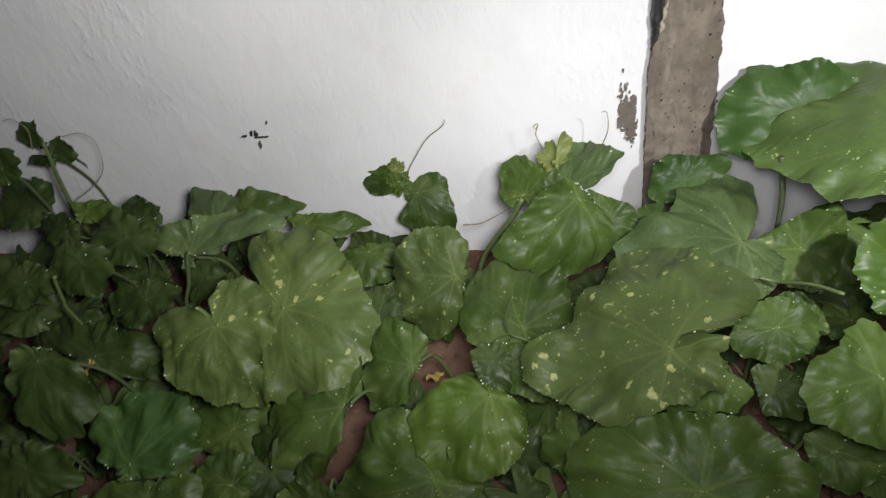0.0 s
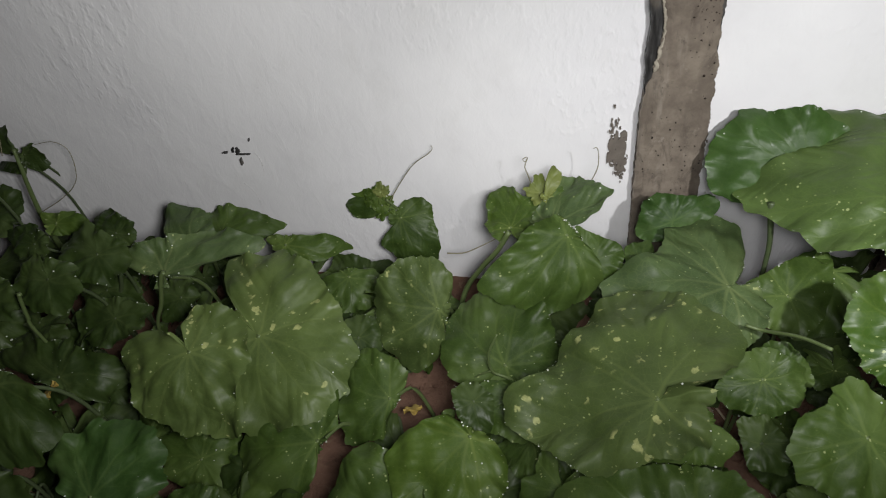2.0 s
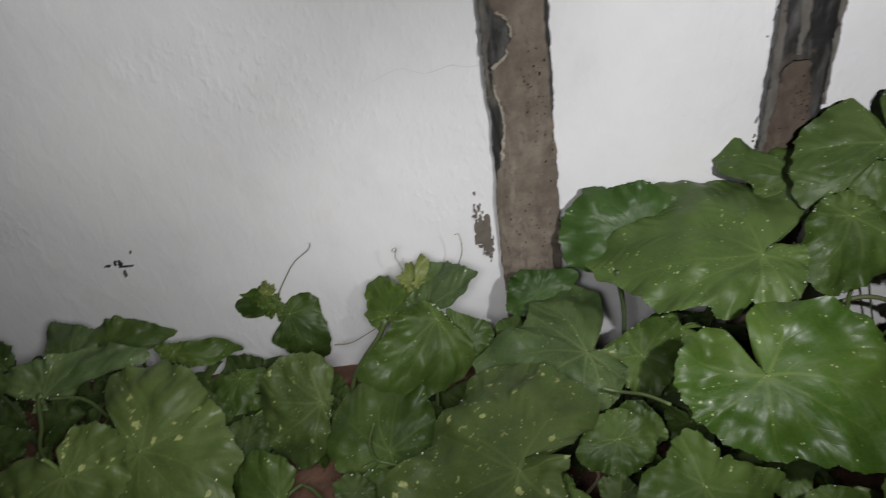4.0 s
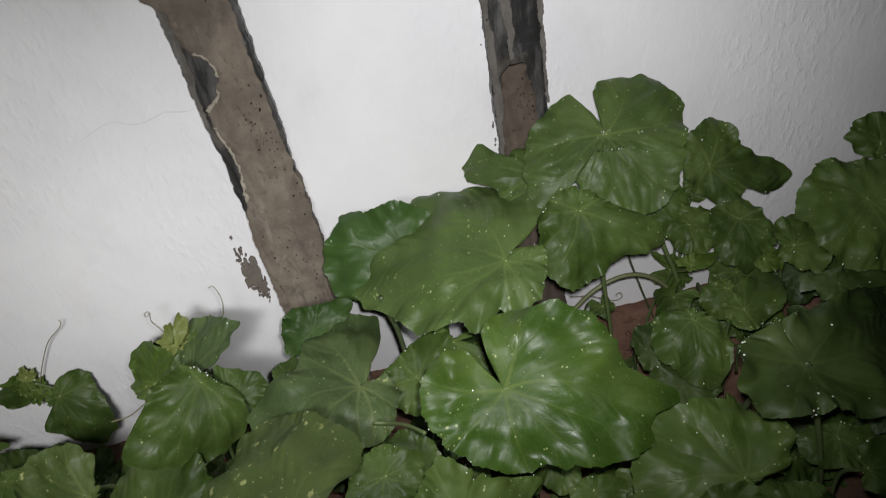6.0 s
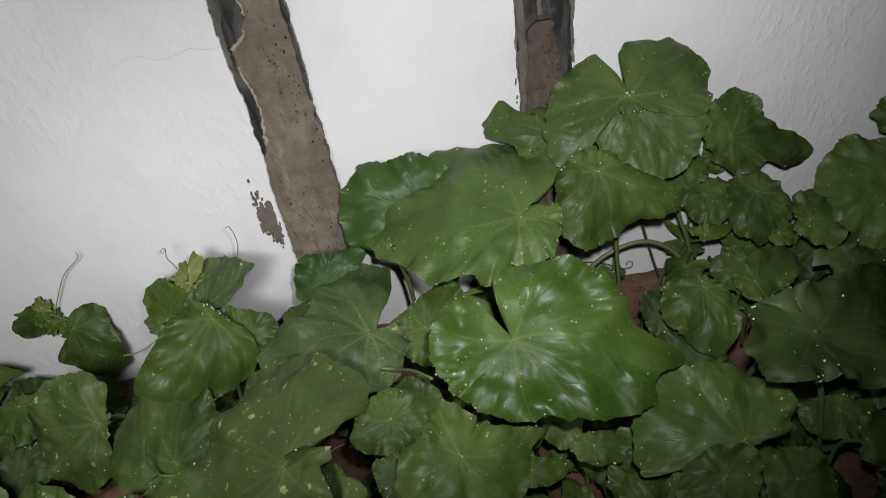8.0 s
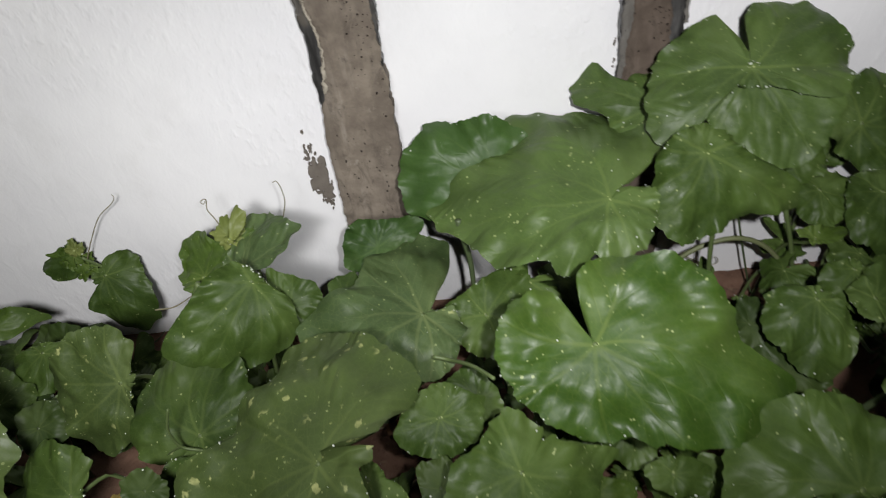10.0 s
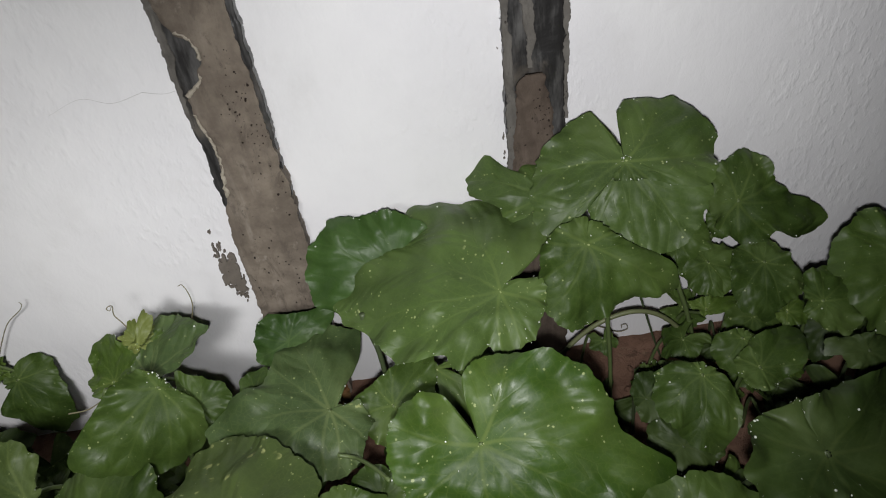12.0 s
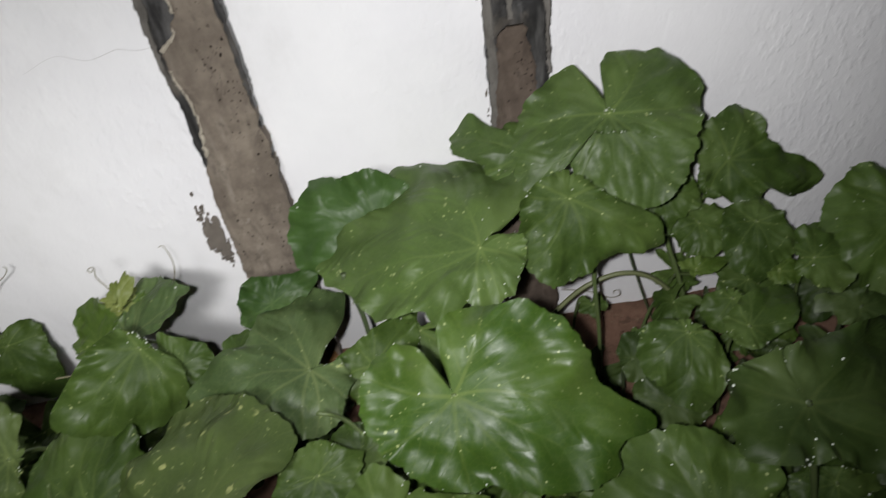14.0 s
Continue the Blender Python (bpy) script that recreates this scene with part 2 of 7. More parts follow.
def part(name, bm, material, parent, label="", smooth=True):
    ob = new(name, mesh_of(name, bm, material, smooth))
    ob.parent = parent
    return tagged(ob, label)


def thing(name, label, category, at=(0, 0, 0), group=""):
    ob = new(name)
    ob.location = at
    ob.empty_display_size = 0.05
    return tagged(ob, label, category, group)


def spline(points, n):
    """A smooth line through a few points."""
    pts = [Vector(p) for p in points]
    pts = [2 * pts[0] - pts[1]] + pts + [2 * pts[-1] - pts[-2]]
    out = []
    for i in range(1, len(pts) - 2):
        a, b, c, d = pts[i - 1:i + 3]
        for k in range(n):
            t = k / n
            out.append(0.5 * (2 * b + (c - a) * t + (2 * a - 5 * b + 4 * c - d) * t * t + (3 * b - a - 3 * c + d) * t ** 3))
    return out + [pts[-2]]


def tube(bm, line, r0, r1, sides=7):
    """A tapered round stalk along a line."""
    rings, up = [], Vector((0.3, 0.2, 0.93))
    for i, p in enumerate(line):
        way = (line[min(i + 1, len(line) - 1)] - line[max(i - 1, 0)]).normalized()
        a = way.cross(up)
        a = (a if a.length > 0.05 else way.cross(Vector((1, 0, 0)))).normalized()
        b = way.cross(a)
        r = r0 + (r1 - r0) * i / (len(line) - 1)
        rings.append([bm.verts.new(p + r * (math.cos(k * math.tau / sides) * a + math.sin(k * math.tau / sides) * b)) for k in range(sides)])
    for x, y in zip(rings, rings[1:]):
        for k in range(sides):
            bm.faces.new((x[k], x[(k + 1) % sides], y[(k + 1) % sides], y[k]))
    for ring, way in ((rings[0], -1), (rings[-1], 1)):
        bm.faces.new(ring[::way])


def reach_at(a, reach, notch, gap, lip=0.22):
    """How far the blade goes in a direction: from even reaches round it, and the notch at the stalk, gap degrees to each side."""
    d, full, last = math.degrees(a), 180 - gap, len(reach) - 1
    if abs(d) >= full:
        side, off, wide = (reach[-1] if d > 0 else reach[0]), radians(180 - abs(d)), radians(gap)
        bx, by = side * math.sin(wide), side * math.cos(wide)
        r = notch * bx / max(1e-6, bx * math.cos(off) - (by - notch) * math.sin(off))
        return min(side, r * (1 + lip * math.sin(math.pi * off / wide)))
    f = (d + full) / (2 * full) * last
    i = min(int(f), last - 1)
    t = f - i
    g = lambda k: reach[max(0, min(last, k))]
    p0, p1, p2, p3 = g(i - 1), g(i), g(i + 1), g(i + 2)
    return max(0.004, 0.5 * (2 * p1 + (p2 - p0) * t + (2 * p0 - 5 * p1 + 4 * p2 - p3) * t * t + (3 * p1 - p0 - 3 * p2 + p3) * t ** 3))


def leaf(plant, place, reach, notch, look_of, size, gap=24, cup=0.2, wave=1.0, teeth=1.0, label="", stalk=True, dew=None, foot=None, fan=1.0, lip=0.22, droop=0.0):
    """One squash leaf: y to its tip, z out of its upper face, with its stalk and dew."""
    seed = Vector((place.translation.x * 37, place.translation.y * 41, place.translation.z * 43))
    rnd = random.Random(int(abs(seed.x * 911 + seed.y * 577 + seed.z * 313)))
    veins = [(radians(a + rnd.uniform(-9, 9)), rnd.uniform(-0.45, 0.45), rnd.choice((0.1, 0.2, 0.4, 0.6, 1.2))) for a in (0, 36, -36, 74, -74, 116, -116)]
    scale = 1 / max(size, 0.02)
    AROUND, RINGS = (240, 16) if size > 0.075 else (150, 11) if size > 0.045 else (100, 8)
    grain = max(1.0, min(2.4, 0.085 / size))
    bm = bmesh.new()
    uv = bm.loops.layers.uv.new("UVMap")
    middle = bm.verts.new((0, 0, -0.003))
    rings, flat = [], {}
    flat[middle] = (0.0, 0.0)
    for j in range(1, RINGS + 1):
        s = (j / RINGS) ** 0.85
        calm = max(0.0, min(1.0, (s - 0.12) / 0.6))
        calm = calm * calm * (3 - 2 * calm)
        ring = []
        for i in range(AROUND):
            a = -math.pi + math.tau * (i + 0.5) / AROUND
            r = reach_at(a, reach, notch, gap, lip)
            round_ = Vector((math.cos(a), math.sin(a), 0))
            saw = ((a * 24 + seed.x * 3 + 2.5 * noise.noise(seed + round_ * 3)) % 1.0)
            tooth = 0.012 * (saw - 0.5) * (0.6 + noise.noise(seed * 2 + round_ * 4)) + 0.040 * noise.noise(seed + round_ * 6) + 0.034 * noise.noise(seed + round_ * 13) + 0.018 * noise.noise(seed + round_ * 30)
            r = r * s * (1 + teeth * tooth * s ** 7)
            x, y = r * math.sin(a), r * math.cos(a)
            off, pleat = min((abs((a - v - bend * r * scale + math.pi) % math.tau - math.pi), amount) for v, bend, amount in veins)
            fold = 0.5 - 0.5 * math.cos(min(math.pi, off / 0.33 * math.pi))
            at = Vector((x, y, 0)) * scale
            z = -cup * r * r / size - droop * max(0.0, y) ** 2 / size - 0.022 * size * math.exp(-(r / (0.30 * size)) ** 2) + 0.060 * fan * min(1.0, size / 0.085) * pleat * r * (fold - 0.6) * calm * (1 - 0.45 * s)
            z += wave * size * (0.20 * s ** 2 * noise.noise(seed + at * 1.6) + 0.15 * s * noise.noise(seed * 1.7 + at * 3.2))
            z += size * (0.026 * noise.noise(seed * 0.7 + at * 7) + 0.006 * noise.noise(seed * 0.3 + at * 19)) * min(1, 3 * s)
            z += wave * size * 0.06 * s ** 6 * math.sin(a * 9 + 4 * noise.noise(seed + round_ * 2))
            v = bm.verts.new((x, y, z - 0.003 * (1 - s)))
            flat[v] = (grain * r * math.sin(min(off, 1.57)), grain * r * math.cos(off))
            ring.append(v)
        rings.append(ring)
    for i in range(AROUND):
        k = (i + 1) % AROUND
        bm.faces.new((middle, rings[0][k], rings[0][i]))
        for a, b in zip(rings, rings[1:]):
            bm.faces.new((a[i], a[k], b[k], b[i]))
    for face in bm.faces:
        for loop in face.loops:
            loop[uv].uv = flat[loop.vert]
    rim = [(v.co.copy()) for v in rings[-1]]
    inner = [v.co.copy() for ring in rings[2:-1] for v in ring]
    blade = part("leaf", bm, LEAF[look_of], plant, label)
    blade.matrix_basis = place
    drops = dew if dew is not None else (95 if look_of == "dewy" else 50) * (size / 0.1) ** 1.8
    patch = [rnd.choice(rim) for k in range(4)]
    if drops >= 1:
        bm = bmesh.new()
        for k in range(int(drops)):
            p = rnd.choice(rim) * rnd.uniform(0.93, 0.99) if rnd.random() < 0.6 else rnd.choice(inner)
            if rnd.random() < 0.4:
                near = rnd.choice(patch)
                p = min((rnd.choice(rim) for q in range(12)), key=lambda v: (v - near).length) * 0.99
            r = 0.00028 + 0.0013 * rnd.random() ** 5
            bmesh.ops.create_icosphere(bm, subdivisions=1, radius=r, matrix=Matrix.Translation(p + Vector((rnd.uniform(-.002, .002), rnd.uniform(-.002, .002), r * 0.5))))
        wet = part("dew", bm, DEW_GLINT, blade, "tiny dew drops with glints put into a pale colour")
        wet["kind"] = "stuff"
    if stalk:
        back = place.inverted()
        node = place.translation
        ground = Vector(foot) if foot else Vector((node.x + rnd.uniform(-0.05, 0.05), node.y + rnd.uniform(0.02, 0.09), 0.01))
        under = node - place.to_3x3().col[2] * 0.02
        mid = under.lerp(ground, 0.45) + Vector((0, 0.02, 0.03))
        bm = bmesh.new()
        thick = 0.0018 + 0.010 * size
        tube(bm, [back @ p for p in spline((node - place.to_3x3().col[2] * 0.003, under, mid, ground), 5)], thick, thick * 1.3)
        part("petiole", bm, STALK if look_of != "dark" else STALK_DARK, blade)
    return blade


def small_leaf(plant, place, size, look_of):
    """A leaf of the undergrowth: the usual five-lobed blade, a little different each time."""
    rnd = random.Random(int(abs(place.translation.x * 7919 + place.translation.y * 5417 + size * 1e5)))
    reach = [size * (1 + 0.13 * math.cos(radians(13 * (i - 12)) * 5.0) + rnd.uniform(-0.08, 0.08)) for i in range(25)]
    return leaf(plant, place, reach, 0.12 * size, look_of, size, cup=rnd.uniform(0.1, 0.3), fan=0.6, dew=4, stalk=rnd.random() < 0.35)


# ---- wall ----
WALL_Y = 0.957


def rough_panel(bm, x0, x1, z0, z1, y, depth, step, bite, seed, soft=0.004):
    """An upright slab, front at y, with ragged left and right edges and a worn front."""
    rows = max(2, int((z1 - z0) / step))
    cols = max(2, int((x1 - x0) / step))
    grid = []
    for j in range(rows + 1):
        z = z0 + (z1 - z0) * j / rows
        rag0 = bite * (noise.noise((seed, z * 14, 0)) + 0.6 * noise.noise((seed, z * 60, 3)) + 0.45 * noise.noise((seed, z * 200, 6)))
        rag1 = bite * (noise.noise((seed + 9, z * 14, 0)) + 0.6 * noise.noise((seed + 9, z * 60, 3)) + 0.45 * noise.noise((seed + 9, z * 200, 6)))
        line = []
        for i in range(cols + 1):
            u = i / cols
            x = (x0 + rag0) * (1 - u) + (x1 + rag1) * u
            edge = min(u, 1 - u) * (x1 - x0)
            drop = soft * max(0.0, 1 - edge / 0.008) ** 2
            line.append(bm.verts.new((x, y + drop + 0.0022 * noise.noise((x * 30, z * 30, seed)), z)))
        grid.append(line)
    for a, b in zip(grid, grid[1:]):
        for i in range(cols):
            bm.faces.new((a[i], a[i + 1], b[i + 1], b[i]))
    rim = [r[0] for r in grid] + grid[-1][1:] + [r[-1] for r in grid[::-1]][1:] + grid[0][::-1][1:-1]
    back = [bm.verts.new((v.co.x, y + depth, v.co.z)) for v in rim]
    n = len(rim)
    for i in range(n):
        bm.faces.new((rim[i], back[i], back[(i + 1) % n], rim[(i + 1) % n]))
    bm.faces.new(back[::-1])


def flake(bm, x, z, w, h, y, seed, keep=0.5, cell=0.0009):
    """Bare plaster showing through flaked paint: small torn crumbs inside an oval, denser in its middle."""
    for i in range(int(w / cell)):
        for j in range(int(h / cell)):
            u, v = (i + 0.5) * cell - w / 2, (j + 0.5) * cell - h / 2
            rim = abs(2 * (u - 0.12 * v) / w) ** 3 + abs(2 * v / h) ** 3
            n = 0.5 + 0.9 * noise.noise((u * 230 + seed, v * 120, seed)) + 0.45 * noise.noise((u * 620, v * 400 + seed, 1))
            if rim < 1 and n - 0.75 * rim > keep - 0.45:
                c = [(x + u + a * cell, y, z + v + b * cell) for a, b in ((-0.5, -0.5), (0.5, -0.5), (0.5, 0.5), (-0.5, 0.5))]
                f = [bm.verts.new(p) for p in c]
                g = [bm.verts.new((p[0], p[1] + 0.008, p[2])) for p in c]
                bm.faces.new(f)
                for k in range(4):
                    bm.faces.new((f[k], g[k], g[(k + 1) % 4], f[(k + 1) % 4]))


POSTS = ((0.070, 0.163), (0.467, 0.545))
PROUD = 0.022


def build_wall():
    bm = bmesh.new()
    step = 0.025
    xs = [-4.0, -3.0, -2.0] + [-1.5 + step * i for i in range(int(3.4 / step) + 1)] + [2.5, 3.2, 4.2]
    zs = [-0.06 + step * i for i in range(int(1.2 / step) + 1)] + [1.5, 2.0, 2.6]
    grid = []
    for z in zs:
        grid.append([bm.verts.new((x, WALL_Y + 0.003 * noise.noise((x * 3, z * 3, 2)) + 0.001 * noise.noise((x * 11, z * 11, 5)), z)) for x in xs])
    for a, b in zip(grid, grid[1:]):
        for i in range(len(xs) - 1):
            bm.faces.new((a[i], a[i + 1], b[i + 1], b[i]))
    rim = grid[0][::-1] + [r[0] for r in grid[1:]] + grid[-1][1:] + [r[-1] for r in grid[::-1]][1:-1]
    back = [bm.verts.new((v.co.x, WALL_Y + 0.22, v.co.z)) for v in rim]
    for i in range(len(rim)):
        bm.faces.new((rim[i], rim[(i + 1) % len(rim)], back[(i + 1) % len(rim)], back[i]))
    bm.faces.new(back)
    wall = new("wall_north", mesh_of("wall_north", bm, WALL))
    tagged(wall, "white limewashed plaster wall with cracks and flaking spots", "wall", kind="structure")
    return wall


wall_north = build_wall()


def coat(bm, rows, y, depth, seed, step=0.0025):
    """A thin coat with a wandering left and right edge: rows of height, left and right, from below."""
    z, end, grid = rows[0][0], rows[-1][0], []
    while z <= end + 1e-6:
        k = max(i for i in range(len(rows) - 1) if rows[i][0] <= z + 1e-9)
        (za, la, ra), (zb, lb, rb) = rows[k], rows[k + 1]
        t = min(1.0, (z - za) / (zb - za))
        t = t * t * (3 - 2 * t)
        rag = [0.0030 * noise.noise((seed + q, z * 48, 0)) + 0.0020 * noise.noise((seed + q, z * 170, 4)) + 0.0012 * noise.noise((seed + q, z * 420, 8)) for q in (0, 7)]
        l, r = la + (lb - la) * t + rag[0], ra + (rb - ra) * t + rag[1]
        line = []
        for u in (0, 0.015, 0.05, 0.15, 0.3, 0.5, 0.7, 0.85, 0.95, 0.985, 1):
            x = l + (r - l) * u
            drop = 0.0025 * max(0.0, 1 - min(u, 1 - u) / 0.05) ** 2
            line.append(bm.verts.new((x, y + drop + 0.0018 * noise.noise((x * 38, z * 38, seed)), z)))
        grid.append(line)
        z += step
    for a, b in zip(grid, grid[1:]):
        for i in range(10):
            bm.faces.new((a[i], a[i + 1], b[i + 1], b[i]))
    rim = [r[0] for r in grid] + grid[-1][1:] + [r[-1] for r in grid[::-1]][1:] + grid[0][::-1][1:-1]
    back = [bm.verts.new((v.co.x, y + depth, v.co.z)) for v in rim]
    for i in range(len(rim)):
        bm.faces.new((rim[i], back[i], back[(i + 1) % len(rim)], rim[(i + 1) % len(rim)]))


def build_post(x0, x1, rows, mud, broken=(), smears=()):
    """A black-painted post let into the wall, with what is left of its mud coat."""
    post = thing("wall_post", "post in the white wall, black paint under peeling mud coat", "post", ((x0 + x1) / 2, WALL_Y, 0), "wall posts")
    inv = Matrix.Translation((-(x0 + x1) / 2, -WALL_Y, 0))
    bm = bmesh.new()
    rough_panel(bm, x0, x1, -0.05, 1.6, WALL_Y - PROUD, 0.07, 0.004, 0.0036, x0 * 50, 0.006)
    bm.transform(inv)
    part("post_body", bm, BLACK, post, "flaking black painted post")
    bm = bmesh.new()
    coat(bm, rows, WALL_Y - PROUD - 0.004, 0.024, x0 * 31)
    bm.transform(inv)
    part("mud_coat", bm, mud, post, "grey-brown mud coat with pits")
    for n, strip in enumerate(smears):
        bm = bmesh.new()
        coat(bm, strip, WALL_Y - PROUD - 0.0022, 0.006, x0 * 57 + 3.7 * n)
        bm.transform(inv)
        part("smear", bm, SMEAR, post, "thin grey smear of mud on black paint")
    for side, z0, z1 in broken:
        line = [(r[side] + (0.001 if side == 1 else -0.001), WALL_Y - PROUD - 0.0033, r[0]) for r in rows if z0 <= r[0] <= z1]
        path = spline(line, 14)
        path = [p + Vector((0.0022 * noise.noise(p * 90), 0, 0.002 * noise.noise(p * 70 + Vector((5, 0, 0))))) for p in path]
        bm = bmesh.new()
        tube(bm, path, 0.0026, 0.0017, 6)
        for v in bm.verts:
            v.co += 0.0026 * noise.noise_vector(v.co * 130) + 0.0016 * noise.noise_vector(v.co * 420)
        bm.transform(inv)
        part("broken_edge", bm, PALE, post, "pale broken edge of the mud coat")
    rnd = random.Random(int(x0 * 1700))
    # Raised dark blobs stand in for shaded hollows in the mud coat.
    bm = bmesh.new()
    for k in range(85):
        z, u = (rnd.gauss(0.545, 0.055) if k < 60 and rows[-1][0] > 1 else rnd.uniform(0.24, min(0.80, rows[-1][0]))), min(0.93, max(0.08, rnd.gauss(0.70, 0.17)))
        if noise.noise((z * 9, u * 2.5, x0 * 40)) < (-0.3 if k < 60 else 0.02):
            continue
        low = max(n for n in range(len(rows) - 1) if rows[n][0] <= z)
        x = rows[low][1] + u * (rows[low][2] - rows[low][1])
        r = 0.0005 + 0.0014 * rnd.random() ** 2.5
        bmesh.ops.create_icosphere(bm, subdivisions=1, radius=1.0, matrix=Matrix.Translation((x, WALL_Y - PROUD - 0.0040, z)) @ Matrix.Diagonal((r, 0.0016, r * rnd.uniform(0.7, 1.5), 1)))
    for v in bm.verts:
        v.co += 0.0004 * noise.noise_vector(v.co * 700)
    bm.transform(inv)
    part("pit_blob", bm, PIT_SHADE, post, "small dark blobs for shaded pits in the mud coat")["kind"] = "stuff"
    rnd = random.Random(int(x0 * 1000))
    bm = bmesh.new()
    for k in range(90):
        z, left = rnd.uniform(0.12, 1.2), rnd.random() < 0.2
        if noise.noise((z * 22, left * 9.0, x0)) < -0.05:
            continue
        w, h = rnd.uniform(0.0004, 0.0016), 0.0006 + 0.006 * rnd.random() ** 2
        c = Vector(((x0 + 0.001 if left else x1 - 0.001) + rnd.gauss(0, 0.0026), WALL_Y - 0.0045, z))
        made = bmesh.ops.create_icosphere(bm, subdivisions=1, radius=1.0, matrix=Matrix.Translation(c) @ Matrix.Diagonal((w, 0.004, h, 1)))
        for v in made["verts"]:
            v.co += 0.0008 * noise.noise_vector(v.co * 500)
    bm.transform(inv)
    part("paint_crumb", bm, WALL, post, "crumbs of white limewash along the post")["kind"] = "stuff"
    return post


build_post(*POSTS[0], ((-0.04, 0.067, 0.167), (0.37, 0.067, 0.166), (0.40, 0.067, 0.165), (0.43, 0.071, 0.165), (0.46, 0.080, 0.165), (0.50, 0.086, 0.161), (0.530, 0.088, 0.160), (0.545, 0.086, 0.159), (0.562, 0.082, 0.159), (0.585, 0.077, 0.158), (0.608, 0.078, 0.158), (0.616, 0.088, 0.158), (0.624, 0.098, 0.157), (0.634, 0.101, 0.157), (0.650, 0.109, 0.156), (0.672, 0.104, 0.155), (0.684, 0.088, 0.155), (0.70, 0.078, 0.155), (0.735, 0.076, 0.155), (0.748, 0.068, 0.156), (0.758, 0.055, 0.157), (0.775, 0.044, 0.159), (0.80, 0.048, 0.162), (1.6, 0.045, 0.162)), POST, ((1, 0.455, 0.590), (1, 0.605, 0.640), (1, 0.645, 0.690)), (((0.565, 0.068, 0.0735), (0.62, 0.068, 0.074), (0.66, 0.068, 0.079), (0.70, 0.068, 0.078), (0.76, 0.068, 0.075)),))
build_post(*POSTS[1], ((-0.04, 0.463, 0.552), (0.38, 0.465, 0.550), (0.43, 0.468, 0.534), (0.465, 0.472, 0.526), (0.51, 0.477, 0.528), (0.54, 0.480, 0.522), (0.553, 0.479, 0.518), (0.562, 0.483, 0.519), (0.570, 0.492, 0.513)), POST_DARK, (), (((0.40, 0.464, 0.475), (0.50, 0.465, 0.479), (0.56, 0.465, 0.478), (0.61, 0.465, 0.4765), (0.64, 0.465, 0.472), (0.70, 0.465, 0.471), (1.2, 0.465, 0.470)), ((0.50, 0.5425, 0.547), (0.60, 0.5415, 0.547), (0.66, 0.540, 0.547), (1.2, 0.541, 0.547)), ((0.578, 0.495, 0.501), (0.61, 0.494, 0.504), (0.64, 0.491, 0.505), (0.68, 0.483, 0.502), (0.72, 0.478, 0.490))))

def bare_patch(name, label, at, spots, material):
    """Flaked paint on the wall, in one or more torn spots."""
    ob = thing(name, label, "flaked patch", (at[0], WALL_Y, at[1]))
    for k, (x, z, w, h, keep) in enumerate(spots):
        bm = bmesh.new()
        flake(bm, x, z, w, h, WALL_Y - 0.0042 - 0.0003 * k, x * 310 + z * 170, keep)
        bm.transform(Matrix.Translation((-at[0], -WALL_Y, -at[1])))
        part("bare_plaster", bm, material, ob, smooth=False)
    return ob


bare_patch("bare_patch", "flaked patch of bare grey-brown plaster on the white wall", (0.042, 0.31), ((0.038, 0.318, 0.030, 0.066, 0.34), (0.045, 0.288, 0.022, 0.046, 0.60), (0.032, 0.360, 0.024, 0.036, 0.98), (0.029, 0.392, 0.016, 0.018, 1.02), (0.047, 0.262, 0.010, 0.026, 1.0)), BARE)
bare_patch("bare_patch", "small dark chips in the white wall paint", (-0.62, 0.31), ((-0.624, 0.318, 0.016, 0.013, 0.50), (-0.612, 0.3105, 0.034, 0.0026, 0.45), (-0.645, 0.314, 0.014, 0.0028, 0.60), (-0.620, 0.295, 0.0040, 0.018, 0.50), (-0.590, 0.340, 0.0034, 0.008, 0.55)), BLACK)
bare_patch("bare_patch", "faint crumbs of bare plaster on the white wall", (0.43, 0.46), ((0.462, 0.475, 0.006, 0.03, 1.0), (0.460, 0.60, 0.006, 0.02, 1.05), (0.463, 0.44, 0.005, 0.03, 0.95), (0.170, 0.33, 0.006, 0.03, 1.0)), BARE)


# ---- ground ----
def height(x, y):
    h = 0.012 * noise.noise((x * 4, y * 4, 0)) + 0.008 * noise.noise((x * 14, y * 14, 3)) + 0.004 * noise.noise((x * 45, y * 45, 7))
    return h + 0.02 * max(0.0, 1 - abs(y - 0.95) / 0.12)


def build_ground():
    bm = bmesh.new()
    step = 0.014
    xs = [-60, -20, -8, -4, -2.4] + [-1.6 + step * i for i in range(int(3.2 / step))] + [1.65, 2.4, 4, 8, 20, 60]
    ys = [-60, -20, -6, -2, -0.6] + [-0.1 + step * i for i in range(int(1.15 / step))] + [1.1, 3, 20, 60]
    grid = [[bm.verts.new((x, y, height(x, y) if abs(x) < 2 and -0.3 < y < 1.1 else 0)) for x in xs] for y in ys]
    for a, b in zip(grid, grid[1:]):
        for i in range(len(xs) - 1):
            bm.faces.new((a[i], a[i + 1], b[i + 1], b[i]))
    ob = new("ground", mesh_of("ground", bm, SOIL))
    tagged(ob, "damp reddish brown garden soil, crumbly and uneven", "soil", kind="structure")


build_ground()


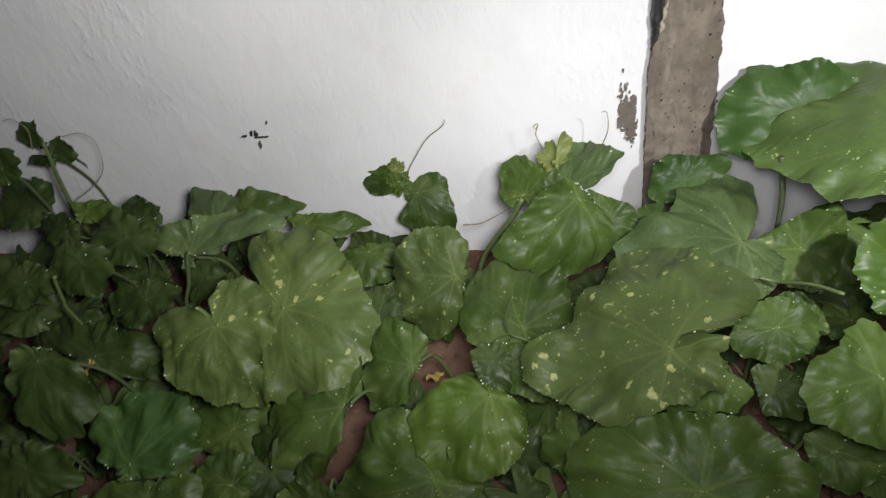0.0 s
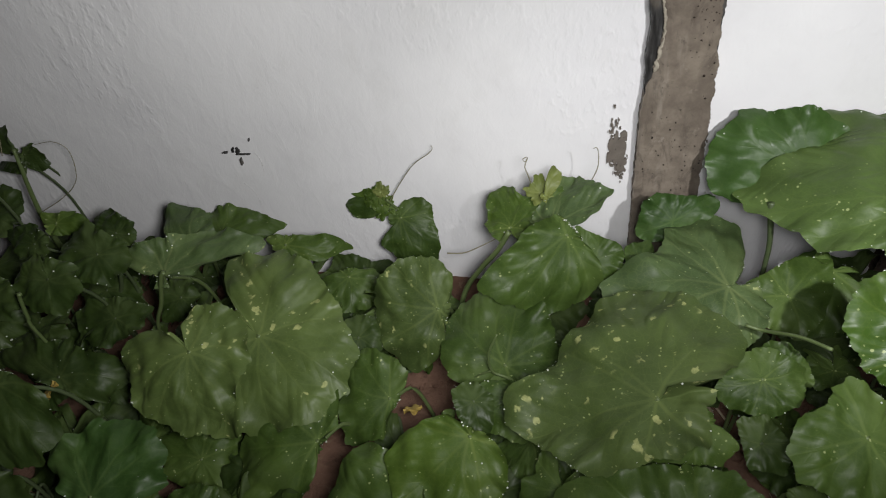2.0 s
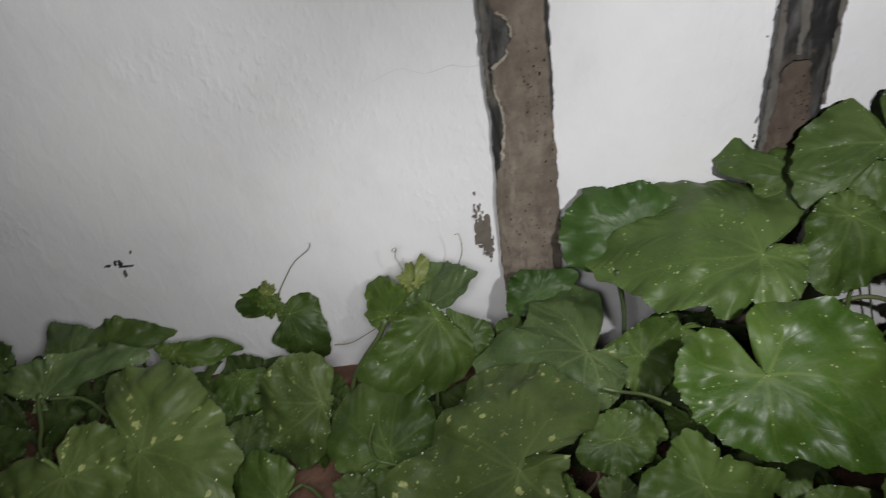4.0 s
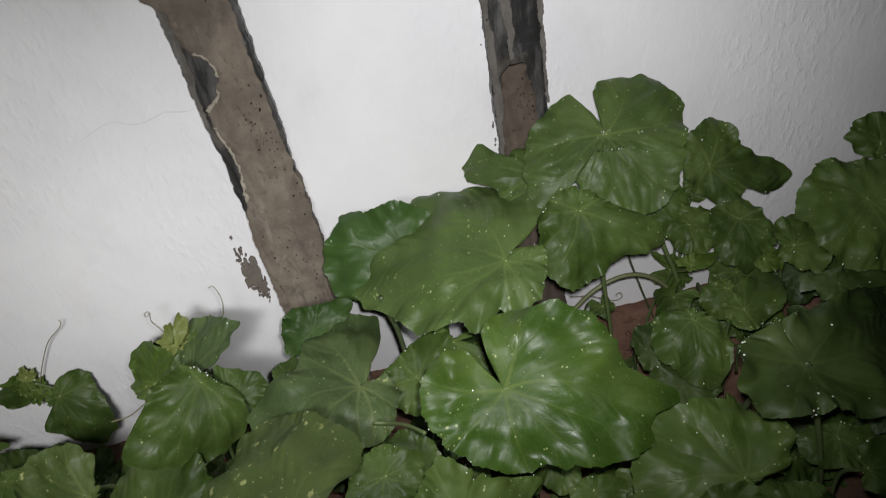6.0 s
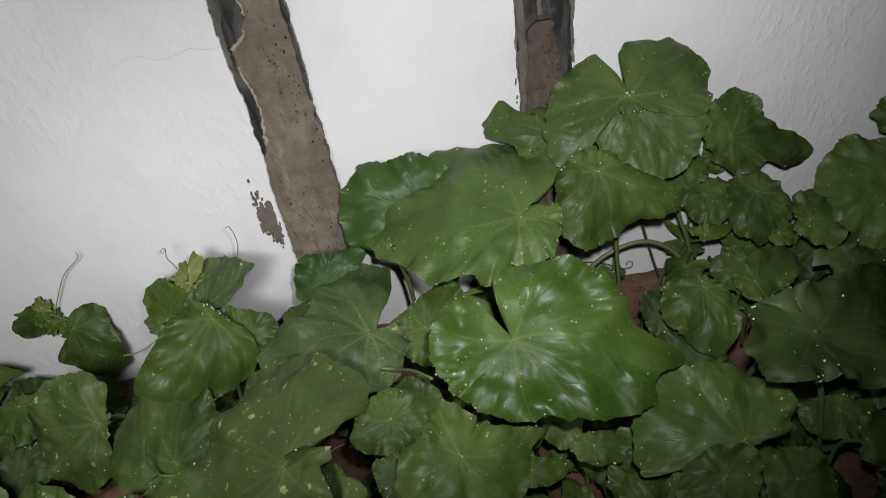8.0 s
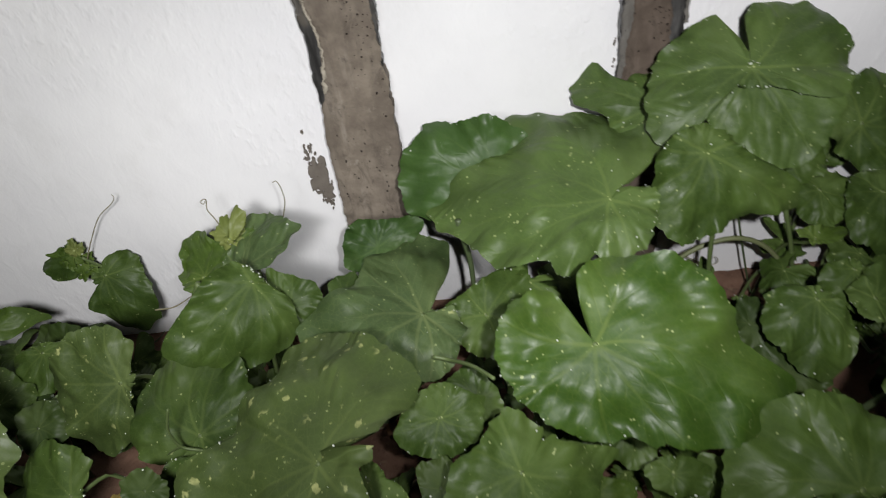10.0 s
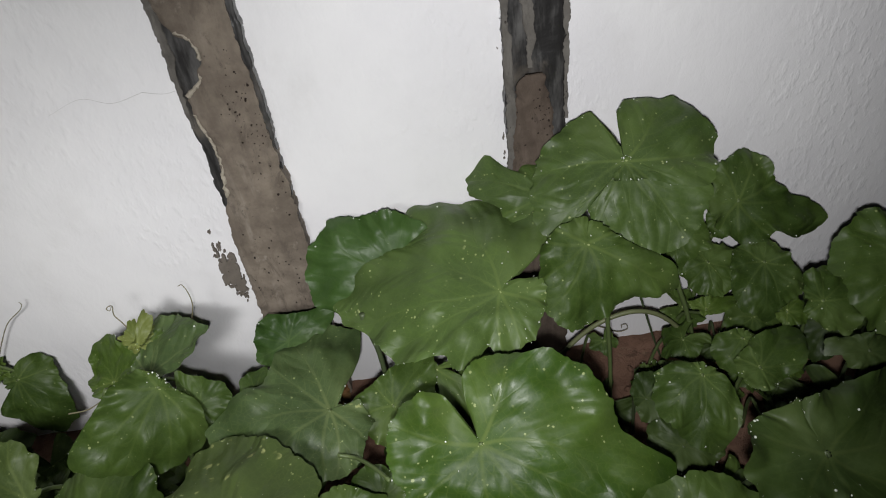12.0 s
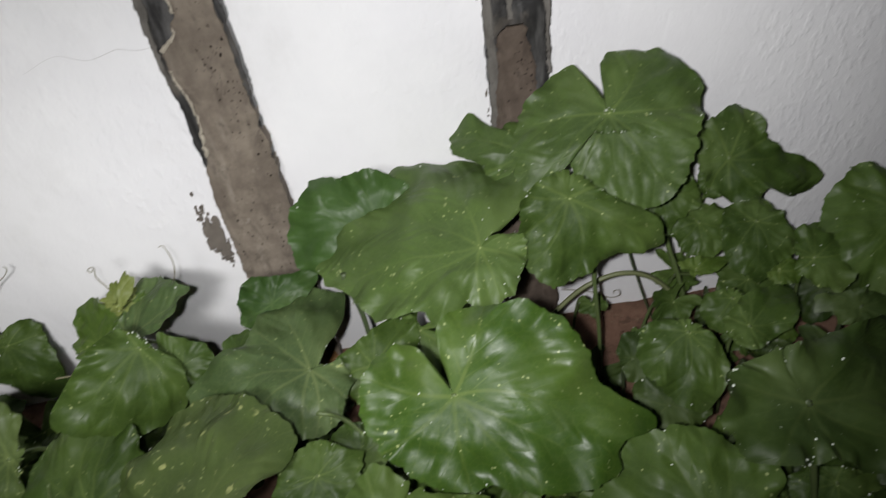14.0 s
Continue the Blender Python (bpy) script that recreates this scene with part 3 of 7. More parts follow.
def build_clods():
    rnd = random.Random(21)
    bm = bmesh.new()
    for k in range(420):
        x, y = rnd.uniform(-1.1, 1.1), rnd.uniform(0.35, 0.93)
        r = 0.002 + 0.009 * rnd.random() ** 3
        m = pose(x, y, height(x, y) + 0.3 * r, rnd.uniform(0, 360), rnd.uniform(0, 360), 0) @ Matrix.Diagonal((r, r * rnd.uniform(0.6, 1), r * rnd.uniform(0.5, 0.9), 1))
        made = bmesh.ops.create_icosphere(bm, subdivisions=1, radius=1.0, matrix=m)
        for v in made["verts"]:
            v.co += 0.35 * r * noise.noise_vector(v.co * 300)
    ob = new("soil_clods", mesh_of("soil_clods", bm, SOIL, False))
    tagged(ob, "small crumbly brown clods scattered on the soil", "clods", kind="stuff")


build_clods()

# ---- plants ----
vine_left = thing("squash_vine", "wet green squash vine with pale-flecked leaves on soil", "vine", (-0.6, 0.75, 0), "squash vines")
vine_middle = thing("squash_vine", "squash vine with upright young tips and tendrils before the white wall", "vine", (0.05, 0.75, 0), "squash vines")
vine_right = thing("squash_vine", "tall squash vine with large glossy dewy leaves", "vine", (0.55, 0.75, 0), "squash vines")
for v in (vine_left, vine_middle, vine_right):
    v.location = (0, 0, 0)

leaf(vine_left, pose(-0.457, 0.591, 0.246, -17.5, 22.3, -133.7), (0.128, 0.151, 0.148, 0.142, 0.139, 0.140, 0.133, 0.129, 0.128, 0.124, 0.118, 0.116, 0.117, 0.120, 0.125, 0.133, 0.147, 0.147, 0.147, 0.150, 0.145, 0.144, 0.142, 0.136, 0.134, 0.134, 0.136, 0.140, 0.147, 0.145, 0.146, 0.118, 0.101, 0.091, 0.087, 0.084, 0.084, 0.086, 0.087, 0.082, 0.079), 0.025, 'spotted', 0.130, gap=4)
leaf(vine_left, pose(-0.539, 0.546, 0.258, -25.4, 18.9, -145.8), (0.041, 0.058, 0.063, 0.066, 0.069, 0.073, 0.078, 0.079, 0.081, 0.085, 0.085, 0.087, 0.086, 0.085, 0.085, 0.086, 0.087, 0.089, 0.095, 0.097, 0.101, 0.108, 0.115, 0.113, 0.113, 0.107, 0.104, 0.104, 0.106, 0.110, 0.111, 0.108, 0.106, 0.113, 0.126, 0.123, 0.112, 0.094, 0.073, 0.040, 0.039), 0.013, 'spotted', 0.090, gap=9, lip=0.1)
leaf(vine_left, pose(-0.352, 0.482, 0.168, 16.1, -27.2, 57.8), (0.017, 0.019, 0.042, 0.069, 0.082, 0.104, 0.114, 0.123, 0.136, 0.134, 0.134, 0.136, 0.134, 0.133, 0.134, 0.125, 0.115, 0.107, 0.100, 0.094, 0.090, 0.087, 0.086, 0.086, 0.087, 0.089, 0.093, 0.094, 0.092, 0.091, 0.083, 0.074, 0.068, 0.056, 0.047, 0.041, 0.037, 0.032, 0.024, 0.020, 0.017), 0.011, 'green', 0.090, gap=48)
leaf(vine_middle, pose(-0.113, 0.617, 0.183, 23.6, 21.2, -39.7), (0.075, 0.084, 0.089, 0.095, 0.098, 0.102, 0.105, 0.111, 0.119, 0.120, 0.120, 0.122, 0.118, 0.117, 0.118, 0.113, 0.111, 0.110, 0.106, 0.096, 0.089, 0.085, 0.081, 0.079, 0.075, 0.070, 0.067, 0.062, 0.056, 0.053, 0.047, 0.043, 0.040, 0.039, 0.038, 0.038, 0.038, 0.039, 0.041, 0.045, 0.049), 0.034, 'green', 0.086, gap=25)
leaf(vine_middle, pose(-0.140, 0.475, 0.221, -21.4, -23.4, 134.6), (0.032, 0.038, 0.044, 0.054, 0.059, 0.065, 0.072, 0.076, 0.081, 0.089, 0.094, 0.096, 0.099, 0.104, 0.106, 0.110, 0.116, 0.122, 0.126, 0.123, 0.122, 0.120, 0.118, 0.118, 0.112, 0.099, 0.087, 0.073, 0.064, 0.056, 0.048, 0.042, 0.039, 0.030, 0.021, 0.017, 0.014, 0.012, 0.011, 0.011, 0.011), 0.012, 'young', 0.076, gap=48)
leaf(vine_middle, pose(-0.213, 0.398, 0.140, -25.7, -18.6, 146.4), (0.054, 0.058, 0.063, 0.070, 0.077, 0.074, 0.072, 0.072, 0.072, 0.074, 0.075, 0.073, 0.071, 0.071, 0.071, 0.073, 0.076, 0.080, 0.085, 0.090, 0.097, 0.108, 0.122, 0.142, 0.146, 0.152, 0.152, 0.137, 0.127, 0.119, 0.117, 0.120, 0.124, 0.124, 0.120, 0.119, 0.105, 0.094, 0.078, 0.062, 0.053), 0.035, 'green', 0.094, gap=43)
leaf(vine_middle, pose(-0.275, 0.569, 0.152, -20.3, -24.4, 131.8), (0.015, 0.014, 0.013, 0.013, 0.013, 0.013, 0.013, 0.014, 0.015, 0.016, 0.019, 0.022, 0.028, 0.038, 0.057, 0.060, 0.065, 0.073, 0.084, 0.095, 0.089, 0.085, 0.083, 0.083, 0.083, 0.082, 0.083, 0.085, 0.090, 0.093, 0.089, 0.087, 0.087, 0.078, 0.069, 0.063, 0.059, 0.056, 0.051, 0.048, 0.046), 0.022, 'green', 0.067)
leaf(vine_middle, pose(-0.215, 0.677, 0.225, -40.9, -37.5, 144.9), (0.019, 0.018, 0.018, 0.018, 0.018, 0.019, 0.020, 0.021, 0.023, 0.026, 0.031, 0.038, 0.049, 0.065, 0.084, 0.097, 0.109, 0.111, 0.115, 0.112, 0.109, 0.108, 0.106, 0.105, 0.105, 0.107, 0.105, 0.105, 0.106, 0.102, 0.097, 0.094, 0.093, 0.086, 0.082, 0.079, 0.078, 0.071, 0.067, 0.059, 0.054), 0.024, 'blotched', 0.082, gap=30)
leaf(vine_left, pose(-0.331, 0.921, 0.196, -49.2, 23.2, -161.2), (0.021, 0.026, 0.033, 0.035, 0.039, 0.044, 0.049, 0.054, 0.057, 0.058, 0.060, 0.059, 0.059, 0.060, 0.065, 0.072, 0.081, 0.088, 0.093, 0.099, 0.101, 0.105, 0.097, 0.090, 0.085, 0.075, 0.067, 0.064, 0.063, 0.058, 0.023, 0.023, 0.023, 0.023, 0.023, 0.023, 0.023, 0.023, 0.023, 0.023, 0.023), 0.015, 'green', 0.061)
leaf(vine_left, pose(-0.395, 0.853, 0.099, 48.6, -2.7, 2.4), (0.038, 0.039, 0.041, 0.043, 0.047, 0.053, 0.057, 0.061, 0.067, 0.076, 0.084, 0.083, 0.084, 0.087, 0.078, 0.067, 0.061, 0.056, 0.050, 0.046, 0.043, 0.041, 0.040, 0.042, 0.046, 0.051, 0.059, 0.061, 0.064, 0.068, 0.065, 0.061, 0.058, 0.057, 0.057, 0.054, 0.049, 0.045, 0.043, 0.042, 0.041), 0.041, 'dark', 0.061)
leaf(vine_left, pose(-0.361, 0.934, 0.212, 13.4, -51.9, 73.2), (0.014, 0.014, 0.014, 0.014, 0.014, 0.015, 0.017, 0.021, 0.031, 0.049, 0.068, 0.075, 0.084, 0.038, 0.022, 0.014, 0.014, 0.014, 0.014, 0.014, 0.014, 0.014, 0.014, 0.014, 0.014), 0.009, 'green', 0.051)
leaf(vine_left, pose(-0.363, 0.936, 0.222, 42.8, -35.2, 31.9), (0.008, 0.008, 0.008, 0.008, 0.008, 0.008, 0.008, 0.008, 0.008, 0.043, 0.088, 0.069, 0.057, 0.049, 0.035, 0.021, 0.011, 0.008, 0.008, 0.008, 0.008, 0.008, 0.008, 0.008, 0.008), 0.005, 'young', 0.046)
leaf(vine_middle, pose(-0.121, 0.811, 0.272, 22.7, -23.3, 2.2), (0.029, 0.030, 0.029, 0.028, 0.028, 0.029, 0.029, 0.030, 0.031, 0.034, 0.037, 0.041, 0.046, 0.048, 0.051, 0.054, 0.064, 0.072, 0.075, 0.076, 0.077, 0.070, 0.066, 0.057, 0.054, 0.056, 0.061, 0.058, 0.056, 0.055, 0.048, 0.044, 0.042, 0.041, 0.041, 0.040, 0.036, 0.035, 0.034, 0.033, 0.033), 0.009, 'young', 0.049, cup=0.0)
leaf(vine_middle, pose(-0.032, 0.752, 0.306, -49.5, -34.2, 175.4), (0.014, 0.014, 0.014, 0.014, 0.015, 0.016, 0.018, 0.021, 0.026, 0.042, 0.058, 0.070, 0.083, 0.093, 0.101, 0.107, 0.113, 0.116, 0.120, 0.122, 0.126, 0.129, 0.135, 0.146, 0.130, 0.100, 0.081, 0.070, 0.063, 0.056, 0.050, 0.046, 0.042, 0.039, 0.037, 0.033, 0.028, 0.024, 0.020, 0.017, 0.014), 0.012, 'green', 0.086, gap=14, cup=0.12, fan=2.0)
leaf(vine_middle, pose(-0.057, 0.791, 0.297, 23.4, 9.7, -66.3), (0.027, 0.030, 0.034, 0.034, 0.035, 0.037, 0.040, 0.043, 0.044, 0.047, 0.053, 0.066, 0.087, 0.086, 0.087, 0.086, 0.086, 0.087, 0.090, 0.093, 0.100, 0.086, 0.075, 0.060, 0.049, 0.032, 0.027, 0.026, 0.025, 0.025, 0.025, 0.026, 0.022, 0.021, 0.020, 0.019, 0.018, 0.018, 0.019, 0.019, 0.020), 0.008, 'gray', 0.061, cup=0.0)
leaf(vine_middle, pose(0.004, 0.749, 0.261, 30.6, 45.8, -50.5), (0.015, 0.017, 0.021, 0.028, 0.039, 0.057, 0.047, 0.041, 0.039, 0.038, 0.040, 0.044, 0.045, 0.045, 0.043, 0.043, 0.038, 0.034, 0.033, 0.030, 0.027, 0.026, 0.025, 0.020, 0.017), 0.015, 'green', 0.040)
leaf(vine_middle, pose(-0.068, 0.818, 0.326, 50.8, 18.4, -14.4), (0.006, 0.006, 0.006, 0.006, 0.006, 0.006, 0.006, 0.006, 0.006, 0.006, 0.006, 0.043, 0.044, 0.041, 0.030, 0.017, 0.013, 0.010, 0.006, 0.006, 0.006, 0.006, 0.006, 0.006, 0.006), 0.004, 'pale', 0.030)
leaf(vine_middle, pose(0.120, 0.838, 0.267, 41.6, -36.6, 33.8), (0.022, 0.023, 0.024, 0.028, 0.035, 0.042, 0.051, 0.057, 0.053, 0.050, 0.049, 0.051, 0.049, 0.049, 0.044, 0.040, 0.039, 0.040, 0.044, 0.052, 0.068, 0.072, 0.056, 0.043, 0.035), 0.025, 'bluish', 0.053, stalk=False)
leaf(vine_middle, pose(0.073, 0.778, 0.240, 31.1, 3.9, -6.5), (0.020, 0.022, 0.024, 0.023, 0.022, 0.023, 0.025, 0.029, 0.032, 0.031, 0.031, 0.031, 0.033, 0.037, 0.031, 0.026, 0.023, 0.022, 0.019, 0.017, 0.016, 0.016, 0.016, 0.018, 0.021), 0.020, 'green', 0.029)
leaf(vine_middle, pose(0.180, 0.708, 0.266, 2.9, -15.1, 127.5), (0.037, 0.040, 0.044, 0.051, 0.058, 0.058, 0.059, 0.061, 0.065, 0.071, 0.076, 0.081, 0.089, 0.089, 0.087, 0.088, 0.090, 0.093, 0.093, 0.096, 0.100, 0.107, 0.118, 0.135, 0.148, 0.157, 0.136, 0.118, 0.104, 0.104, 0.110, 0.118, 0.129, 0.136, 0.147, 0.151, 0.158, 0.157, 0.152, 0.103, 0.044), 0.013, 'gray', 0.104, gap=20)
leaf(vine_middle, pose(0.071, 0.497, 0.294, -13.9, -9.3, 99.7), (0.064, 0.059, 0.056, 0.054, 0.059, 0.066, 0.072, 0.071, 0.071, 0.071, 0.070, 0.070, 0.072, 0.076, 0.082, 0.093, 0.110, 0.120, 0.129, 0.143, 0.162, 0.186, 0.190, 0.144, 0.141, 0.141, 0.144, 0.151, 0.165, 0.186, 0.185, 0.180, 0.168, 0.159, 0.150, 0.144, 0.137, 0.132, 0.105, 0.084, 0.071), 0.009, 'blotched', 0.131, gap=4, lip=0.6)
leaf(vine_middle, pose(0.101, 0.373, 0.207, 31.0, -4.8, 7.9), (0.067, 0.077, 0.086, 0.097, 0.115, 0.136, 0.142, 0.147, 0.145, 0.146, 0.144, 0.134, 0.127, 0.118, 0.109, 0.102, 0.096, 0.091, 0.087, 0.084, 0.083, 0.083, 0.083, 0.084, 0.086, 0.089, 0.094, 0.097, 0.097, 0.099, 0.101, 0.106, 0.113, 0.119, 0.118, 0.114, 0.100, 0.091, 0.084, 0.075, 0.066), 0.045, 'green', 0.107, gap=47)
leaf(vine_right, pose(0.289, 0.856, 0.351, 17.6, -51.0, 67.9), (0.033, 0.032, 0.033, 0.034, 0.035, 0.038, 0.041, 0.042, 0.045, 0.048, 0.053, 0.061, 0.073, 0.082, 0.093, 0.109, 0.121, 0.129, 0.129, 0.130, 0.131, 0.127, 0.123, 0.119, 0.117, 0.106, 0.095, 0.088, 0.084, 0.083, 0.082, 0.080, 0.077, 0.075, 0.075, 0.076, 0.068, 0.061, 0.056, 0.052, 0.050), 0.038, 'bluish', 0.096, stalk=False)
leaf(vine_right, pose(0.413, 0.744, 0.389, -11.2, -13.9, 119.0), (0.046, 0.051, 0.054, 0.055, 0.055, 0.056, 0.058, 0.059, 0.060, 0.063, 0.068, 0.071, 0.074, 0.076, 0.076, 0.076, 0.072, 0.070, 0.091, 0.108, 0.104, 0.105, 0.135, 0.146, 0.157, 0.166, 0.177, 0.216, 0.233, 0.223, 0.194, 0.194, 0.201, 0.211, 0.215, 0.206, 0.198, 0.188, 0.177, 0.166, 0.156, 0.145, 0.132, 0.122, 0.115), 0.010, 'dewy', 0.129, gap=10.6, lip=0.0, stalk=False, fan=1.7)
leaf(vine_right, pose(0.593, 0.837, 0.484, -32.0, 8.3, -178.2), (0.068, 0.086, 0.092, 0.101, 0.109, 0.121, 0.127, 0.120, 0.126, 0.128, 0.120, 0.116, 0.111, 0.109, 0.088, 0.057, 0.043, 0.035, 0.031, 0.028, 0.026, 0.025, 0.025, 0.025, 0.027, 0.032, 0.038, 0.116, 0.131, 0.130, 0.125, 0.119, 0.115, 0.110, 0.107, 0.099, 0.094, 0.090, 0.087, 0.085, 0.080), 0.017, 'dewy', 0.089, gap=11, cup=0.15, lip=-0.2, stalk=False, wave=0.6)
leaf(vine_right, pose(0.595, 0.838, 0.482, -52.8, 8.5, -179.3), (0.006, 0.006, 0.006, 0.006, 0.006, 0.006, 0.006, 0.006, 0.006, 0.006, 0.006, 0.006, 0.092, 0.116, 0.118, 0.121, 0.126, 0.129, 0.131, 0.126, 0.119, 0.110, 0.100, 0.092, 0.090, 0.088, 0.083, 0.074, 0.053, 0.031, 0.020, 0.006, 0.006, 0.006, 0.006, 0.006, 0.006, 0.006, 0.006, 0.006, 0.006), 0.006, 'dewy', 0.082, stalk=False, cup=0.05, fan=1.2, wave=0.5)
leaf(vine_right, pose(0.509, 0.878, 0.417, 18.2, -25.9, 53.0), (0.040, 0.040, 0.041, 0.042, 0.044, 0.048, 0.053, 0.056, 0.056, 0.057, 0.059, 0.062, 0.065, 0.065, 0.067, 0.070, 0.076, 0.094, 0.112, 0.116, 0.121, 0.119, 0.110, 0.064, 0.066, 0.068, 0.072, 0.079, 0.085, 0.090, 0.097, 0.091, 0.076, 0.067, 0.061, 0.056, 0.050, 0.045, 0.042, 0.040, 0.039), 0.040, 'dewy', 0.083, stalk=False)
leaf(vine_right, pose(0.525, 0.760, 0.424, -52.1, -12.3, 170.6), (0.029, 0.029, 0.030, 0.032, 0.034, 0.037, 0.043, 0.052, 0.069, 0.114, 0.132, 0.134, 0.118, 0.101, 0.093, 0.091, 0.090, 0.093, 0.100, 0.104, 0.108, 0.107, 0.100, 0.096, 0.086, 0.078, 0.072, 0.067, 0.063, 0.061, 0.058, 0.052, 0.048, 0.045, 0.043, 0.040, 0.037, 0.035, 0.034, 0.033, 0.033), 0.032, 'green', 0.087, fan=0.5, stalk=False)
leaf(vine_right, pose(0.784, 0.881, 0.353, -26.3, 48.0, -123.7), (0.052, 0.056, 0.061, 0.061, 0.062, 0.064, 0.069, 0.076, 0.079, 0.082, 0.080, 0.079, 0.076, 0.071, 0.067, 0.067, 0.073, 0.083, 0.121, 0.164, 0.155, 0.131, 0.109, 0.071, 0.071, 0.070, 0.066, 0.064, 0.062, 0.062, 0.056, 0.053, 0.050, 0.049, 0.048, 0.048, 0.045, 0.044, 0.043, 0.043, 0.044), 0.045, 'green', 0.086)
leaf(vine_right, pose(0.744, 0.863, 0.265, -22.0, -22.9, 136.1), (0.046, 0.049, 0.050, 0.050, 0.051, 0.055, 0.052, 0.053, 0.056, 0.051, 0.049, 0.050, 0.047, 0.046, 0.046, 0.042, 0.039, 0.036, 0.031, 0.030, 0.029, 0.031, 0.034, 0.033, 0.034), 0.042, 'green', 0.047)
leaf(vine_right, pose(0.817, 0.839, 0.270, -29.6, -10.6, 162.1), (0.038, 0.036, 0.036, 0.038, 0.042, 0.051, 0.067, 0.066, 0.069, 0.072, 0.075, 0.083, 0.080, 0.077, 0.069, 0.066, 0.057, 0.052, 0.050, 0.050, 0.046, 0.041, 0.038, 0.038, 0.039), 0.035, 'green', 0.060)
leaf(vine_right, pose(0.960, 0.751, 0.321, -3.5, -31.1, 96.8), (0.089, 0.087, 0.086, 0.087, 0.088, 0.087, 0.088, 0.090, 0.094, 0.101, 0.106, 0.106, 0.109, 0.113, 0.114, 0.115, 0.106, 0.099, 0.094, 0.093, 0.094, 0.097, 0.095, 0.092, 0.090, 0.090, 0.086, 0.084, 0.084, 0.085, 0.082, 0.080, 0.077, 0.074, 0.072, 0.072, 0.074, 0.077, 0.082, 0.090, 0.088), 0.092, 'green', 0.095)
leaf(vine_right, pose(1.037, 0.833, 0.349, 29.0, -46.7, 52.7), (0.042, 0.034, 0.029, 0.027, 0.027, 0.028, 0.030, 0.031, 0.033, 0.037, 0.043, 0.047, 0.054, 0.052, 0.052, 0.050, 0.048, 0.049, 0.049, 0.050, 0.054, 0.062, 0.068, 0.072, 0.082), 0.058, 'green', 0.054)
leaf(vine_right, pose(0.842, 0.736, 0.283, 31.0, -4.9, 8.1), (0.040, 0.034, 0.031, 0.030, 0.030, 0.028, 0.025, 0.025, 0.025, 0.028, 0.032, 0.040, 0.045, 0.046, 0.050, 0.057, 0.063, 0.071, 0.069, 0.061, 0.057, 0.054, 0.053, 0.055, 0.052), 0.043, 'green', 0.053)
leaf(vine_right, pose(0.648, 0.664, 0.266, -25.3, -19.1, 145.3), (0.021, 0.025, 0.031, 0.043, 0.053, 0.064, 0.074, 0.084, 0.092, 0.092, 0.086, 0.079, 0.075, 0.073, 0.071, 0.066, 0.065, 0.059, 0.056, 0.044, 0.037, 0.032, 0.024, 0.019, 0.017), 0.013, 'green', 0.058, gap=48)
leaf(vine_right, pose(0.752, 0.752, 0.215, -29.7, -10.3, 162.5), (0.013, 0.015, 0.018, 0.026, 0.041, 0.058, 0.066, 0.066, 0.062, 0.058, 0.058, 0.060, 0.056, 0.054, 0.054, 0.051, 0.050, 0.044, 0.042, 0.035, 0.024, 0.019, 0.016, 0.015, 0.013), 0.012, 'green', 0.049)
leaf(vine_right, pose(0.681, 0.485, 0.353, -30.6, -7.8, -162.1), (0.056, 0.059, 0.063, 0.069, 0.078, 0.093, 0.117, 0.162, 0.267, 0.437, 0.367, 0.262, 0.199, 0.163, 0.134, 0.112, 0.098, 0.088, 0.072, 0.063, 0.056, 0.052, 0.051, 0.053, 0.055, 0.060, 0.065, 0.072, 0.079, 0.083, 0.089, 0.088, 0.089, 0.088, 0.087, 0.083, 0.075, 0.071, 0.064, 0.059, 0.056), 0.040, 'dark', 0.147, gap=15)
leaf(vine_right, pose(0.595, 0.442, 0.242, 26.9, -16.7, 29.6), (0.033, 0.033, 0.033, 0.033, 0.011, 0.012, 0.014, 0.016, 0.021, 0.028, 0.114, 0.121, 0.125, 0.124, 0.125, 0.122, 0.120, 0.119, 0.116, 0.112, 0.109, 0.108, 0.103, 0.100, 0.099, 0.095, 0.091, 0.089, 0.085, 0.081, 0.079, 0.079, 0.080, 0.082, 0.086, 0.080, 0.073, 0.063, 0.056, 0.051, 0.034), 0.008, 'green', 0.085, gap=48)
leaf(vine_right, pose(0.548, 0.399, 0.249, 25.7, -18.6, 33.6), (0.040, 0.038, 0.038, 0.040, 0.044, 0.049, 0.052, 0.058, 0.052, 0.049, 0.043, 0.038, 0.035, 0.034, 0.035, 0.036, 0.036, 0.038, 0.043, 0.048, 0.049, 0.049, 0.042, 0.039, 0.038), 0.041, 'green', 0.047)
leaf(vine_right, pose(0.634, 0.393, 0.223, 30.9, 5.2, -8.6), (0.039, 0.041, 0.046, 0.042, 0.038, 0.036, 0.036, 0.038, 0.037, 0.035, 0.035, 0.036, 0.035, 0.036, 0.039, 0.041, 0.041, 0.043, 0.046, 0.044, 0.044, 0.045, 0.039, 0.037, 0.037), 0.041, 'green', 0.043)
leaf(vine_right, pose(0.272, 0.463, 0.298, -12.1, -26.3, 143.9), (0.053, 0.061, 0.082, 0.112, 0.096, 0.086, 0.085, 0.085, 0.087, 0.084, 0.082, 0.083, 0.077, 0.074, 0.072, 0.071, 0.072, 0.070, 0.070, 0.071, 0.074, 0.079, 0.077, 0.076, 0.077, 0.072, 0.069, 0.067, 0.061, 0.053, 0.049, 0.049, 0.050, 0.052, 0.055, 0.057, 0.062, 0.061, 0.057, 0.052, 0.049), 0.036, 'green', 0.072, gap=15)
